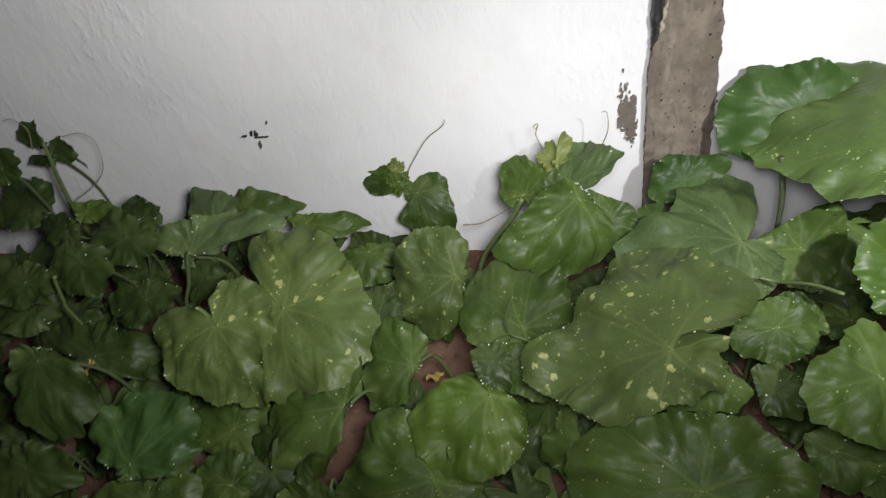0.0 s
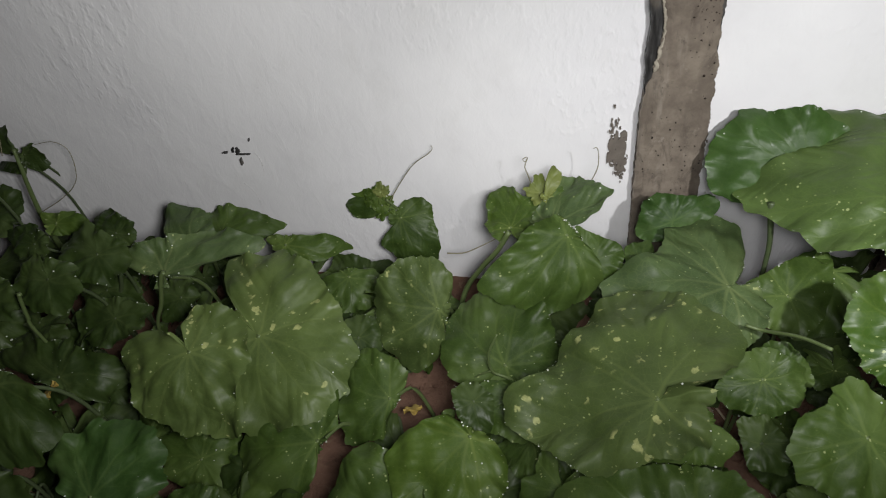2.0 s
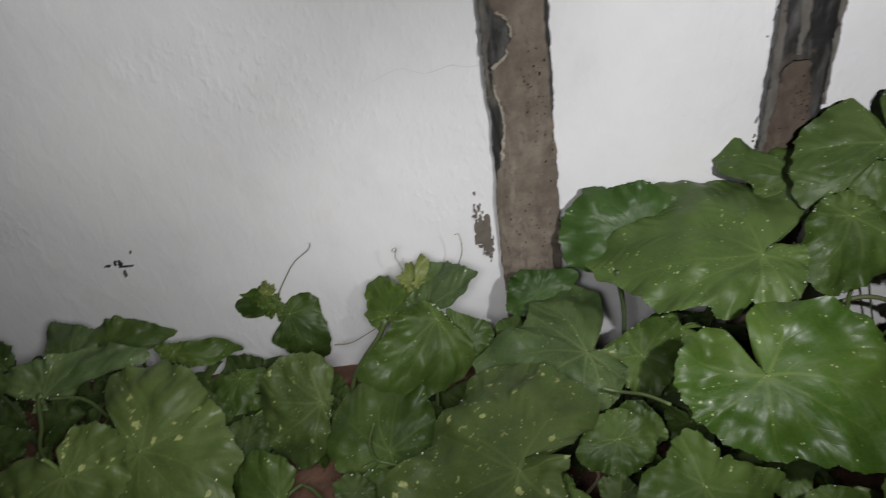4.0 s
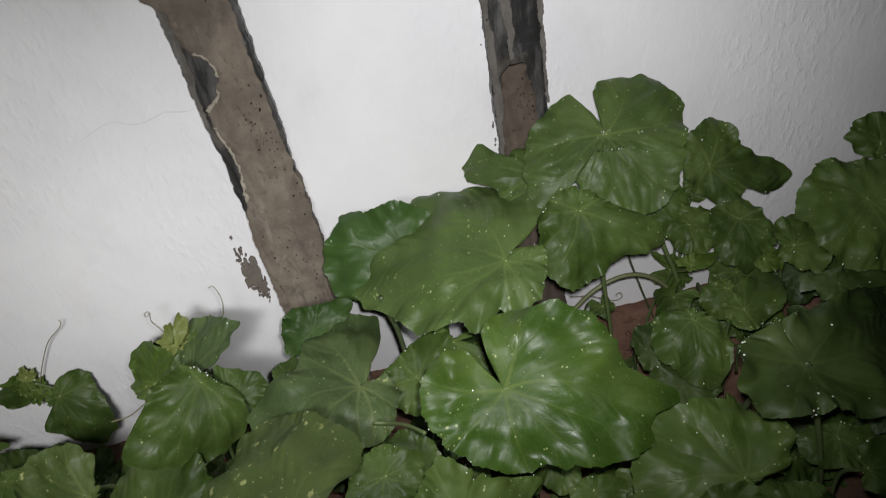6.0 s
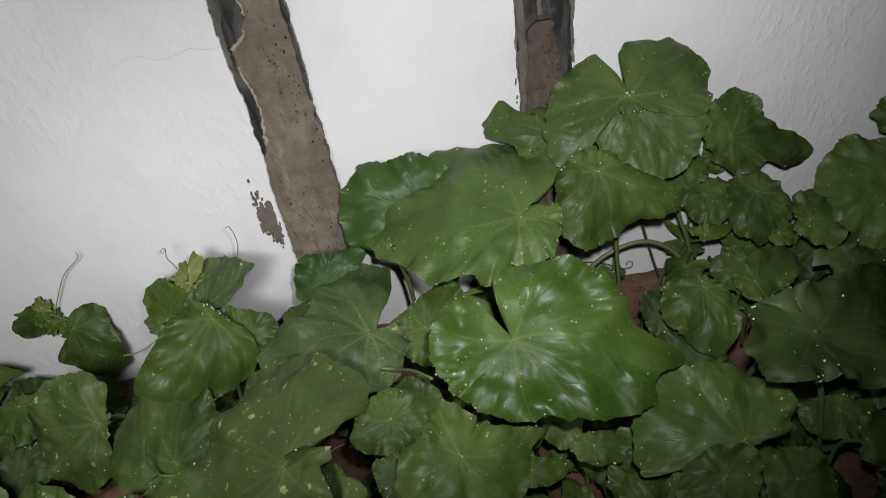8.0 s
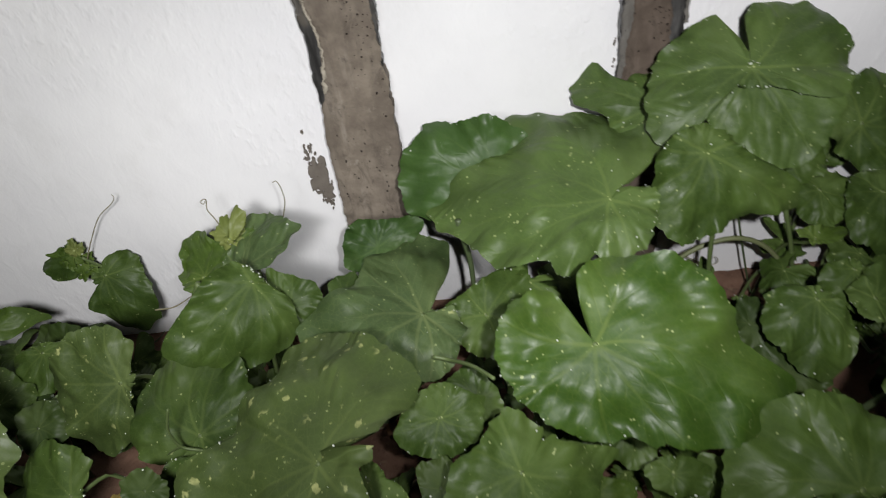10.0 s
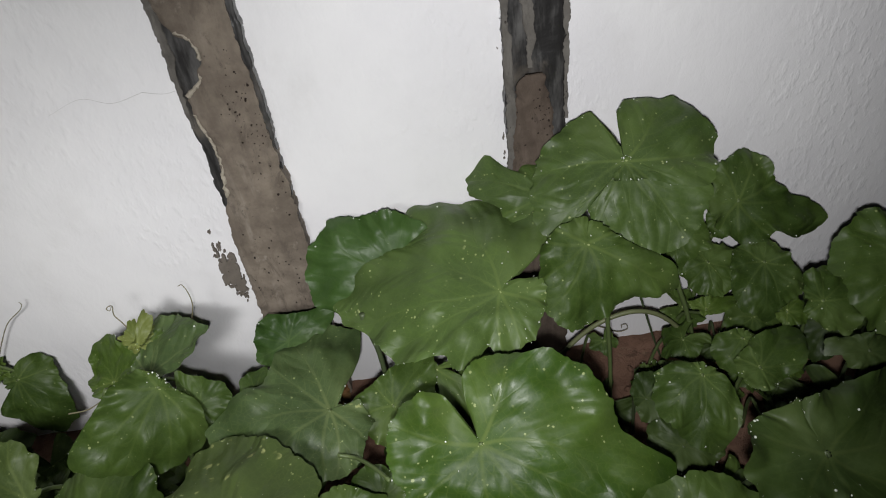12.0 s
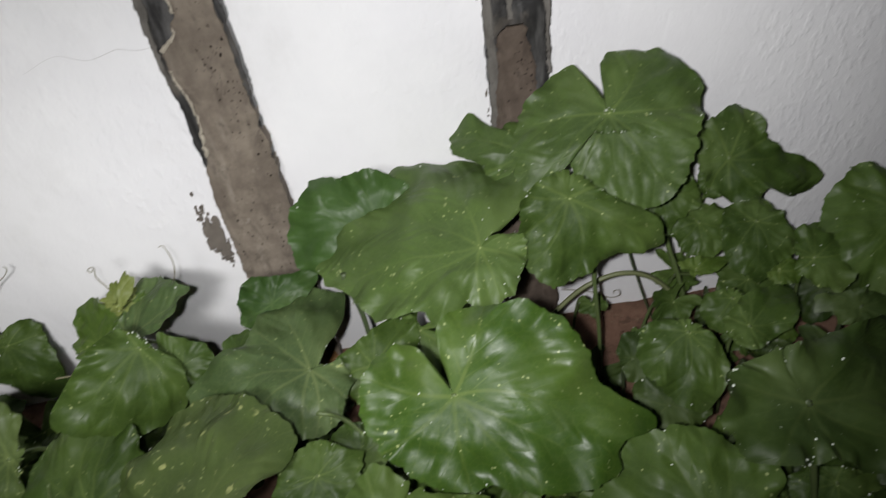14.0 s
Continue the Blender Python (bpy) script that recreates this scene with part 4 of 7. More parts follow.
leaf(vine_right, pose(0.235, 0.592, 0.234, 19.3, -25.1, 50.5), (0.027, 0.029, 0.031, 0.035, 0.038, 0.034, 0.032, 0.031, 0.032, 0.034, 0.038, 0.039, 0.041, 0.041, 0.042, 0.040, 0.038, 0.038, 0.032, 0.029, 0.028, 0.029, 0.028, 0.029, 0.032), 0.027, 'green', 0.036)
leaf(vine_right, pose(0.321, 0.760, 0.248, -28.7, -13.2, 157.4), (0.031, 0.031, 0.031, 0.031, 0.012, 0.022, 0.035, 0.060, 0.069, 0.081, 0.081, 0.082, 0.084, 0.087, 0.085, 0.082, 0.081, 0.081, 0.082, 0.084, 0.082, 0.079, 0.077, 0.076, 0.077, 0.078, 0.080, 0.083, 0.088, 0.087, 0.071, 0.051, 0.037, 0.029, 0.024, 0.015, 0.031, 0.031, 0.031, 0.031, 0.031), 0.006, 'green', 0.066, gap=48, stalk=False)
leaf(vine_right, pose(0.355, 0.550, 0.367, -29.2, 17.6, -164.8), (0.014, 0.069, 0.082, 0.090, 0.093, 0.098, 0.107, 0.120, 0.128, 0.134, 0.136, 0.139, 0.143, 0.155, 0.200, 0.173, 0.174, 0.160, 0.137, 0.118, 0.104, 0.094, 0.091, 0.090, 0.091, 0.089, 0.088, 0.088, 0.088, 0.090, 0.093, 0.095, 0.098, 0.099, 0.099, 0.097, 0.094, 0.091, 0.086, 0.076, 0.060), 0.010, 'glossy', 0.105, gap=6, fan=0.8, lip=0.3)
leaf(vine_left, pose(-0.657, 0.780, 0.252, 30.4, -7.7, 12.8), (0.025, 0.026, 0.027, 0.028, 0.027, 0.027, 0.028, 0.029, 0.031, 0.033, 0.037, 0.043, 0.052, 0.062, 0.075, 0.094, 0.098, 0.099, 0.087, 0.079, 0.073, 0.069, 0.065, 0.062, 0.061, 0.057, 0.052, 0.049, 0.047, 0.045, 0.045, 0.043, 0.040, 0.037, 0.035, 0.035, 0.034, 0.035, 0.036, 0.035, 0.031), 0.025, 'gray', 0.062)
leaf(vine_left, pose(-0.670, 0.884, 0.185, 4.3, 31.0, -81.8), (0.037, 0.043, 0.054, 0.066, 0.061, 0.058, 0.056, 0.056, 0.056, 0.057, 0.059, 0.058, 0.059, 0.061, 0.065, 0.070, 0.077, 0.086, 0.097, 0.114, 0.100, 0.082, 0.062, 0.050, 0.035, 0.025, 0.020, 0.017, 0.015, 0.014, 0.013, 0.012, 0.012, 0.012, 0.012, 0.012, 0.013, 0.014, 0.015, 0.017, 0.021), 0.028, 'green', 0.070)
leaf(vine_left, pose(-0.662, 0.701, 0.253, 9.5, 30.0, -71.5), (0.067, 0.113, 0.095, 0.083, 0.075, 0.069, 0.066, 0.065, 0.064, 0.065, 0.067, 0.070, 0.074, 0.082, 0.092, 0.103, 0.119, 0.134, 0.154, 0.153, 0.084, 0.065, 0.055, 0.031, 0.022, 0.017, 0.014, 0.012, 0.011, 0.026, 0.026, 0.026, 0.026, 0.026, 0.026, 0.026, 0.010, 0.010, 0.011, 0.011, 0.012), 0.019, 'gray', 0.091)
leaf(vine_left, pose(-0.518, 0.834, 0.203, -0.6, 31.3, -91.2), (0.042, 0.035, 0.029, 0.026, 0.023, 0.022, 0.020, 0.020, 0.019, 0.020, 0.020, 0.021, 0.022, 0.024, 0.028, 0.034, 0.045, 0.068, 0.093, 0.110, 0.098, 0.083, 0.071, 0.060, 0.047, 0.039, 0.034, 0.028, 0.023, 0.021, 0.019, 0.018, 0.017, 0.016, 0.016, 0.016, 0.017, 0.018, 0.019, 0.021, 0.024), 0.028, 'young', 0.060)
leaf(vine_left, pose(-0.402, 0.803, 0.162, -31.2, -2.2, 176.3), (0.017, 0.021, 0.028, 0.045, 0.052, 0.056, 0.065, 0.065, 0.064, 0.065, 0.061, 0.061, 0.063, 0.061, 0.057, 0.057, 0.055, 0.053, 0.055, 0.034, 0.025, 0.021, 0.019, 0.017, 0.015), 0.015, 'green', 0.054)
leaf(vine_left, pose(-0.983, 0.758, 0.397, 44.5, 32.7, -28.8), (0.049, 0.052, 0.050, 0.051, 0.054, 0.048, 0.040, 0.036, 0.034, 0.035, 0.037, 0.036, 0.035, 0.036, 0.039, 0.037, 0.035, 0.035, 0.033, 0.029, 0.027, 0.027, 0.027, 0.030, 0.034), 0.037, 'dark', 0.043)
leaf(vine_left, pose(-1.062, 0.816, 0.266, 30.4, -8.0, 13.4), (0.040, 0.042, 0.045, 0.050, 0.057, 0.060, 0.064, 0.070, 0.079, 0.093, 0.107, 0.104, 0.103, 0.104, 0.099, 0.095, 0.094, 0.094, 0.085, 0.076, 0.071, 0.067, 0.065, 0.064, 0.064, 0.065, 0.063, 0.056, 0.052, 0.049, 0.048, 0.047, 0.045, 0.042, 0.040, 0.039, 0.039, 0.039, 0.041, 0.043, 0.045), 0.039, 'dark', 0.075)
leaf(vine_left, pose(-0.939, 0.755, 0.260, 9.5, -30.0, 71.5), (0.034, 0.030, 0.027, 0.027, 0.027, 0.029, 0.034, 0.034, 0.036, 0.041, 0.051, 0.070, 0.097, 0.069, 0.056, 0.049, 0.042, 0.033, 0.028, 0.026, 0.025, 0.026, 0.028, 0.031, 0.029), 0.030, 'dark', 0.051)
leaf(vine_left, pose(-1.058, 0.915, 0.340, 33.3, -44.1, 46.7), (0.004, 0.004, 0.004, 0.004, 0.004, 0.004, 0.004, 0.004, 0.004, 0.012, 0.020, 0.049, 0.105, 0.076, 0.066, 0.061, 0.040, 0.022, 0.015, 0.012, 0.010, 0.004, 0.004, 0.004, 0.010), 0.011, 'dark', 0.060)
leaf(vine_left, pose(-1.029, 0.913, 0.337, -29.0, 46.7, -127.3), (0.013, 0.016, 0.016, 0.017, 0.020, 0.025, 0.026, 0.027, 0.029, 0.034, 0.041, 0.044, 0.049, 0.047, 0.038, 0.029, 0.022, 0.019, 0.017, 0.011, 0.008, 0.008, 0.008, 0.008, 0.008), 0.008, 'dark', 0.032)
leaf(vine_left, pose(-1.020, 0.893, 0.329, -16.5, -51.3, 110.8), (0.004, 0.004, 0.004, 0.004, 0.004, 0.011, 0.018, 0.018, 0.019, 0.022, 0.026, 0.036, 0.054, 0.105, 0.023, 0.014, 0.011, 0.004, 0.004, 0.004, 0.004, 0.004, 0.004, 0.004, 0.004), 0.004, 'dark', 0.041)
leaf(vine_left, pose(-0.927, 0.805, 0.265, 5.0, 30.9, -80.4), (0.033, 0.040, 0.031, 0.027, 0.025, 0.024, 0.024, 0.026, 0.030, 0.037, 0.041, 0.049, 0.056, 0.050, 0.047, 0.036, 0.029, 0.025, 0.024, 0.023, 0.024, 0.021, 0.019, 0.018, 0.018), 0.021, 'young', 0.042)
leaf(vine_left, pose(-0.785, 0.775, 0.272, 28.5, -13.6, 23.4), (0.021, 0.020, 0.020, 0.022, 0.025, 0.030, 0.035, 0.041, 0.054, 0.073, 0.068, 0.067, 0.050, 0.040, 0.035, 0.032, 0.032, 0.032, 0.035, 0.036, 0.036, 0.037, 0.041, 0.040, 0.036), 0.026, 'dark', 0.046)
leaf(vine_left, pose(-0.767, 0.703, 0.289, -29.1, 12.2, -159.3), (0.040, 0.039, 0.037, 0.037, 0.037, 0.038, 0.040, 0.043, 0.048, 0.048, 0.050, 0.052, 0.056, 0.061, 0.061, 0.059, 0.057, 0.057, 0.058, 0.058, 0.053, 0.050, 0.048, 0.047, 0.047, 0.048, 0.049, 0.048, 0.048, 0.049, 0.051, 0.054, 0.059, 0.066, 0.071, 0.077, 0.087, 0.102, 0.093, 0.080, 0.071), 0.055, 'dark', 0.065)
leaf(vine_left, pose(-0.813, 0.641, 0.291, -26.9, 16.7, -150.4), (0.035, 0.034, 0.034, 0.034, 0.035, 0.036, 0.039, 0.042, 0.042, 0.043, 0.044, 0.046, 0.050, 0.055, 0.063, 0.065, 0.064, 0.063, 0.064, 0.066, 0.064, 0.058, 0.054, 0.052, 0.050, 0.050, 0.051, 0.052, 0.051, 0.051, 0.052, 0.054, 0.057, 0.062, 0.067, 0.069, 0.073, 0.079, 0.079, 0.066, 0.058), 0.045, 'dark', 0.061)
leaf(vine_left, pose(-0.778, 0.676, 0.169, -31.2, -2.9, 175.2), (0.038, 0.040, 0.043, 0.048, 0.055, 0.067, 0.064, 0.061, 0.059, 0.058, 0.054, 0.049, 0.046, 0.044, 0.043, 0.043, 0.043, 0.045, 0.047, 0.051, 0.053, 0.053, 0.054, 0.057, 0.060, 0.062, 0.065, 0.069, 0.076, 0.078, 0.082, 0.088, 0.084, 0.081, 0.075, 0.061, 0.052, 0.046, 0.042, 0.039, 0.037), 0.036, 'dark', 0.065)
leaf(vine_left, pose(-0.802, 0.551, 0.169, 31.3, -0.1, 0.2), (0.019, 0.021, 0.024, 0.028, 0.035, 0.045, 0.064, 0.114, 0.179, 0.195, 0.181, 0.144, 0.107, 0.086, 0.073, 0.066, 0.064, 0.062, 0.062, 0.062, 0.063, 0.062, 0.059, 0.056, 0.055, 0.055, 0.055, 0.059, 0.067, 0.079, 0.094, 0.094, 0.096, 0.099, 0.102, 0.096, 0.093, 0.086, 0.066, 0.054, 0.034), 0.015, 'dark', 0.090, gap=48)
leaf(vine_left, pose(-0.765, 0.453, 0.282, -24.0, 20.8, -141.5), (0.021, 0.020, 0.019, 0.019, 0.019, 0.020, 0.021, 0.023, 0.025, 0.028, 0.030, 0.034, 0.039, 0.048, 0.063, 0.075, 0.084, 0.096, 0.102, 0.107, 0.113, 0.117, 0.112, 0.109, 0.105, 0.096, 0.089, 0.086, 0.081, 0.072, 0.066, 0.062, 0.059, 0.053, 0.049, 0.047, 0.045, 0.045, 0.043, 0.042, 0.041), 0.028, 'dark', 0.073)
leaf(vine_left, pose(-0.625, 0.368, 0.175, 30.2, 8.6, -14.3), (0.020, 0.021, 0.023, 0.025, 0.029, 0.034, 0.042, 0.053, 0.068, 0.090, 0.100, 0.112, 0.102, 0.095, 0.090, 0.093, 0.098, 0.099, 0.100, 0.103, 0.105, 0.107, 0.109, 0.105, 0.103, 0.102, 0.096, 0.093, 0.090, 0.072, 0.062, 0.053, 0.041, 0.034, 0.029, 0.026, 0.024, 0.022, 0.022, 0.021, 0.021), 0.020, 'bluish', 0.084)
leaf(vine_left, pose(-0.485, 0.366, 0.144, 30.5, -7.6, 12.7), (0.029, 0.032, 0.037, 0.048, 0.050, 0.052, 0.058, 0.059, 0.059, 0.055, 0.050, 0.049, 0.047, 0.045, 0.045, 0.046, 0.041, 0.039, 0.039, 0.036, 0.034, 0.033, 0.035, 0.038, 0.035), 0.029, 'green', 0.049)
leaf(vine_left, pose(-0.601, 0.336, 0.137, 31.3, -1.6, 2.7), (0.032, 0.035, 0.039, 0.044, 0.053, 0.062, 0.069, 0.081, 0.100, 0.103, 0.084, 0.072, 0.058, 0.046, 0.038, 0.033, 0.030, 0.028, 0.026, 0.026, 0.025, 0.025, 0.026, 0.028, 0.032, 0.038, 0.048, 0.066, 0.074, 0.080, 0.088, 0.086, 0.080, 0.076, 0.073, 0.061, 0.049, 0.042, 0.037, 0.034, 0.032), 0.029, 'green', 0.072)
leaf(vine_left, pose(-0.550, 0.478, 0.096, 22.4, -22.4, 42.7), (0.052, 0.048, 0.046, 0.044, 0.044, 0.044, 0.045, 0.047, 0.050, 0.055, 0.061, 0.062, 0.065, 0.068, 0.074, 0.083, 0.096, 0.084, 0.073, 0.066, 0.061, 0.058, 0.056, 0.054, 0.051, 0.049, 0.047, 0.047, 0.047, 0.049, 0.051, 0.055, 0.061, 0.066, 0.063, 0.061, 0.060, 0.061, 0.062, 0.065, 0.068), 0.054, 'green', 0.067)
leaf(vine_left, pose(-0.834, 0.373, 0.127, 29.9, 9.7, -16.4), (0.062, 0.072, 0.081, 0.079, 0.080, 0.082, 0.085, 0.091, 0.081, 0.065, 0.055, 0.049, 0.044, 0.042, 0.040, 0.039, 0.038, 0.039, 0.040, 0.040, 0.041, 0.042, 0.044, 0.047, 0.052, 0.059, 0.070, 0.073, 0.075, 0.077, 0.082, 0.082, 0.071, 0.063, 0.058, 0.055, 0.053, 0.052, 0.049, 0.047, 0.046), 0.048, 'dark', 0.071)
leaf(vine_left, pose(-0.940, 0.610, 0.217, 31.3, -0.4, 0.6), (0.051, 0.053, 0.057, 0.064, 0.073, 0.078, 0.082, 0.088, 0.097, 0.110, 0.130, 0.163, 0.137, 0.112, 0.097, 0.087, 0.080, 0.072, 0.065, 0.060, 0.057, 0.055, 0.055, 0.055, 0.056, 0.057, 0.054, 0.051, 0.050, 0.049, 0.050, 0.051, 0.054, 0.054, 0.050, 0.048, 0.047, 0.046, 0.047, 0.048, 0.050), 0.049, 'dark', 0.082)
leaf(vine_right, pose(0.789, 0.929, 0.286, -24.3, -20.4, 142.3), (0.030, 0.026, 0.024, 0.024, 0.025, 0.027, 0.029, 0.028, 0.028, 0.030, 0.034, 0.030, 0.028, 0.028, 0.029, 0.024, 0.022, 0.021, 0.021, 0.022, 0.025, 0.030, 0.038, 0.041, 0.048), 0.037, 'green', 0.036)
leaf(vine_right, pose(0.720, 0.803, 0.229, -0.3, 31.3, -90.6), (0.023, 0.027, 0.022, 0.020, 0.019, 0.019, 0.019, 0.021, 0.024, 0.028, 0.038, 0.061, 0.040, 0.029, 0.020, 0.014, 0.011, 0.010, 0.008, 0.008, 0.008, 0.011, 0.012, 0.012, 0.012), 0.014, 'young', 0.031)
leaf(vine_right, pose(0.825, 0.774, 0.230, -1.5, 31.3, -92.9), (0.012, 0.010, 0.008, 0.008, 0.008, 0.008, 0.011, 0.014, 0.020, 0.027, 0.031, 0.039, 0.036, 0.033, 0.031, 0.031, 0.026, 0.023, 0.021, 0.021, 0.021, 0.022, 0.020, 0.019, 0.019), 0.021, 'young', 0.028)
leaf(vine_right, pose(0.746, 0.693, 0.222, 16.9, 26.7, -55.9), (0.029, 0.029, 0.030, 0.031, 0.029, 0.029, 0.031, 0.034, 0.041, 0.050, 0.059, 0.077, 0.097, 0.093, 0.068, 0.055, 0.042, 0.035, 0.031, 0.030, 0.030, 0.032, 0.032, 0.030, 0.031), 0.035, 'green', 0.057)
leaf(vine_right, pose(0.861, 0.659, 0.265, -1.5, 31.3, -93.0), (0.052, 0.036, 0.028, 0.024, 0.022, 0.022, 0.021, 0.022, 0.024, 0.027, 0.034, 0.049, 0.085, 0.102, 0.075, 0.059, 0.041, 0.032, 0.028, 0.026, 0.025, 0.026, 0.028, 0.032, 0.036), 0.054, 'dark', 0.060)
leaf(vine_right, pose(0.435, 0.495, 0.206, 2.3, 31.2, -85.5), (0.030, 0.025, 0.022, 0.021, 0.020, 0.019, 0.018, 0.019, 0.021, 0.024, 0.030, 0.034, 0.044, 0.042, 0.040, 0.039, 0.032, 0.027, 0.025, 0.024, 0.022, 0.021, 0.021, 0.023, 0.026), 0.026, 'green', 0.031)
leaf(vine_right, pose(0.355, 0.494, 0.181, -1.8, 31.3, -93.4), (0.025, 0.020, 0.017, 0.016, 0.016, 0.016, 0.017, 0.020, 0.021, 0.025, 0.031, 0.042, 0.045, 0.044, 0.034, 0.029, 0.025, 0.021, 0.019, 0.019, 0.019, 0.020, 0.023, 0.023, 0.021), 0.021, 'young', 0.031)
leaf(vine_right, pose(0.751, 0.487, 0.187, -5.4, -30.9, 100.4), (0.060, 0.059, 0.053, 0.050, 0.045, 0.040, 0.038, 0.037, 0.039, 0.043, 0.046, 0.049, 0.052, 0.050, 0.051, 0.036, 0.029, 0.025, 0.021, 0.019, 0.018, 0.018, 0.019, 0.021, 0.025), 0.047, 'green', 0.048)
leaf(vine_right, pose(0.740, 0.426, 0.212, 18.6, 25.6, -52.1), (0.012, 0.011, 0.011, 0.011, 0.012, 0.014, 0.018, 0.026, 0.028, 0.030, 0.035, 0.042, 0.046, 0.055, 0.059, 0.054, 0.052, 0.048, 0.043, 0.040, 0.040, 0.036, 0.029, 0.025, 0.023), 0.017, 'green', 0.041)
leaf(vine_middle, pose(-0.088, 0.568, 0.186, -6.0, -30.8, 101.6), (0.065, 0.067, 0.073, 0.068, 0.063, 0.063, 0.063, 0.061, 0.063, 0.068, 0.077, 0.073, 0.073, 0.060, 0.052, 0.033, 0.025, 0.021, 0.017, 0.016, 0.015, 0.015, 0.016, 0.018, 0.022), 0.038, 'green', 0.058)
leaf(vine_middle, pose(0.118, 0.490, 0.264, -0.5, -31.3, 90.9), (0.043, 0.047, 0.047, 0.048, 0.049, 0.051, 0.048, 0.046, 0.045, 0.045, 0.046, 0.048, 0.051, 0.055, 0.061, 0.070, 0.079, 0.090, 0.106, 0.116, 0.118, 0.084, 0.056, 0.039, 0.030, 0.021, 0.015, 0.012, 0.018, 0.018, 0.018, 0.018, 0.018, 0.018, 0.018, 0.018, 0.018, 0.018, 0.018, 0.018, 0.018), 0.017, 'green', 0.066)
leaf(vine_right, pose(0.259, 0.715, 0.242, 26.1, 18.0, -32.3), (0.050, 0.050, 0.051, 0.053, 0.055, 0.060, 0.055, 0.050, 0.046, 0.044, 0.042, 0.042, 0.042, 0.043, 0.045, 0.049, 0.054, 0.061, 0.069, 0.082, 0.103, 0.089, 0.079, 0.073, 0.065, 0.059, 0.056, 0.053, 0.052, 0.052, 0.052, 0.050, 0.050, 0.050, 0.051, 0.053, 0.056, 0.060, 0.057, 0.054, 0.053), 0.056, 'green', 0.064)
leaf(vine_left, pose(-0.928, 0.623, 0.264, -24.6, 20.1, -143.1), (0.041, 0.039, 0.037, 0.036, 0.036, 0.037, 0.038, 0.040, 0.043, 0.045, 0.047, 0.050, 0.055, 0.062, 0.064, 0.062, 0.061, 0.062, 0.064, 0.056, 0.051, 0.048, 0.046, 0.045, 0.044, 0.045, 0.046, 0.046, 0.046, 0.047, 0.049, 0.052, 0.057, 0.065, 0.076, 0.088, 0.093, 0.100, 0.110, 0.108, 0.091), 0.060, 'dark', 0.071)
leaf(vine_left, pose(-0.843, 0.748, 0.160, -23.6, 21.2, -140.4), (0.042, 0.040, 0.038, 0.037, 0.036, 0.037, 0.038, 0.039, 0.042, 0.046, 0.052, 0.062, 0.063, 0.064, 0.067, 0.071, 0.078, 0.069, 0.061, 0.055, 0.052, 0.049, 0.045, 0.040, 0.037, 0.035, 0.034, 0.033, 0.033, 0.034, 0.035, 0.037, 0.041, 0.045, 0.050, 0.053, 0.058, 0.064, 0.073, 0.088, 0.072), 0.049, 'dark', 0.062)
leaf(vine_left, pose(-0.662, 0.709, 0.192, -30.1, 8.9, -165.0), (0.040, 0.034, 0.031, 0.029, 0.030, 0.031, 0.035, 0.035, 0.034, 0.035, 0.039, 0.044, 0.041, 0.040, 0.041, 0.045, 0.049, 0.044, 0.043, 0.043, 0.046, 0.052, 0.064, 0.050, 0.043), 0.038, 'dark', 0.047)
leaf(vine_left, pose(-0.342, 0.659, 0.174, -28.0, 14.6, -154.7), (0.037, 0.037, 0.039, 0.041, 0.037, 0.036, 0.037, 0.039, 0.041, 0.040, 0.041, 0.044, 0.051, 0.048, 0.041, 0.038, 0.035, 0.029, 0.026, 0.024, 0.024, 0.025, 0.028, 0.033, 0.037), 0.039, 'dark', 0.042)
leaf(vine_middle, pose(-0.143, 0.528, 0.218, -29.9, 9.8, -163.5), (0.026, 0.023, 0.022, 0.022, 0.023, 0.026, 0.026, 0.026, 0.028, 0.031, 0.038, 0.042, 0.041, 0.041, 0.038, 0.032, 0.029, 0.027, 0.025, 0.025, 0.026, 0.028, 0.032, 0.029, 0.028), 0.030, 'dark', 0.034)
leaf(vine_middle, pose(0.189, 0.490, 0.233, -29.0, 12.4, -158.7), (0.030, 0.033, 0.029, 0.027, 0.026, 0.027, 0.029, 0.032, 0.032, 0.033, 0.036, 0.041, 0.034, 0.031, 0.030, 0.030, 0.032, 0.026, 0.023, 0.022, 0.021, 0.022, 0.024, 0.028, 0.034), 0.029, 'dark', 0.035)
leaf(vine_right, pose(0.248, 0.445, 0.184, -30.3, 8.3, -166.1), (0.032, 0.036, 0.039, 0.045, 0.058, 0.061, 0.059, 0.060, 0.055, 0.049, 0.047, 0.047, 0.048, 0.042, 0.039, 0.038, 0.039, 0.033, 0.030, 0.028, 0.029, 0.030, 0.034, 0.032, 0.029), 0.027, 'green', 0.048)
leaf(vine_middle, pose(0.194, 0.551, 0.269, -30.2, 8.8, -165.2), (0.037, 0.038, 0.038, 0.040, 0.045, 0.054, 0.049, 0.047, 0.047, 0.046, 0.043, 0.042, 0.043, 0.045, 0.043, 0.043, 0.045, 0.051, 0.052, 0.054, 0.047, 0.042, 0.039, 0.039, 0.036), 0.033, 'green', 0.048)
leaf(vine_left, pose(-0.374, 0.375, 0.082, 29.8, -10.0, 16.8), (0.025, 0.027, 0.032, 0.042, 0.057, 0.064, 0.078, 0.073, 0.070, 0.058, 0.049, 0.044, 0.039, 0.033, 0.030, 0.029, 0.030, 0.028, 0.023, 0.020, 0.019, 0.019, 0.020, 0.022, 0.025), 0.024, 'green', 0.051)
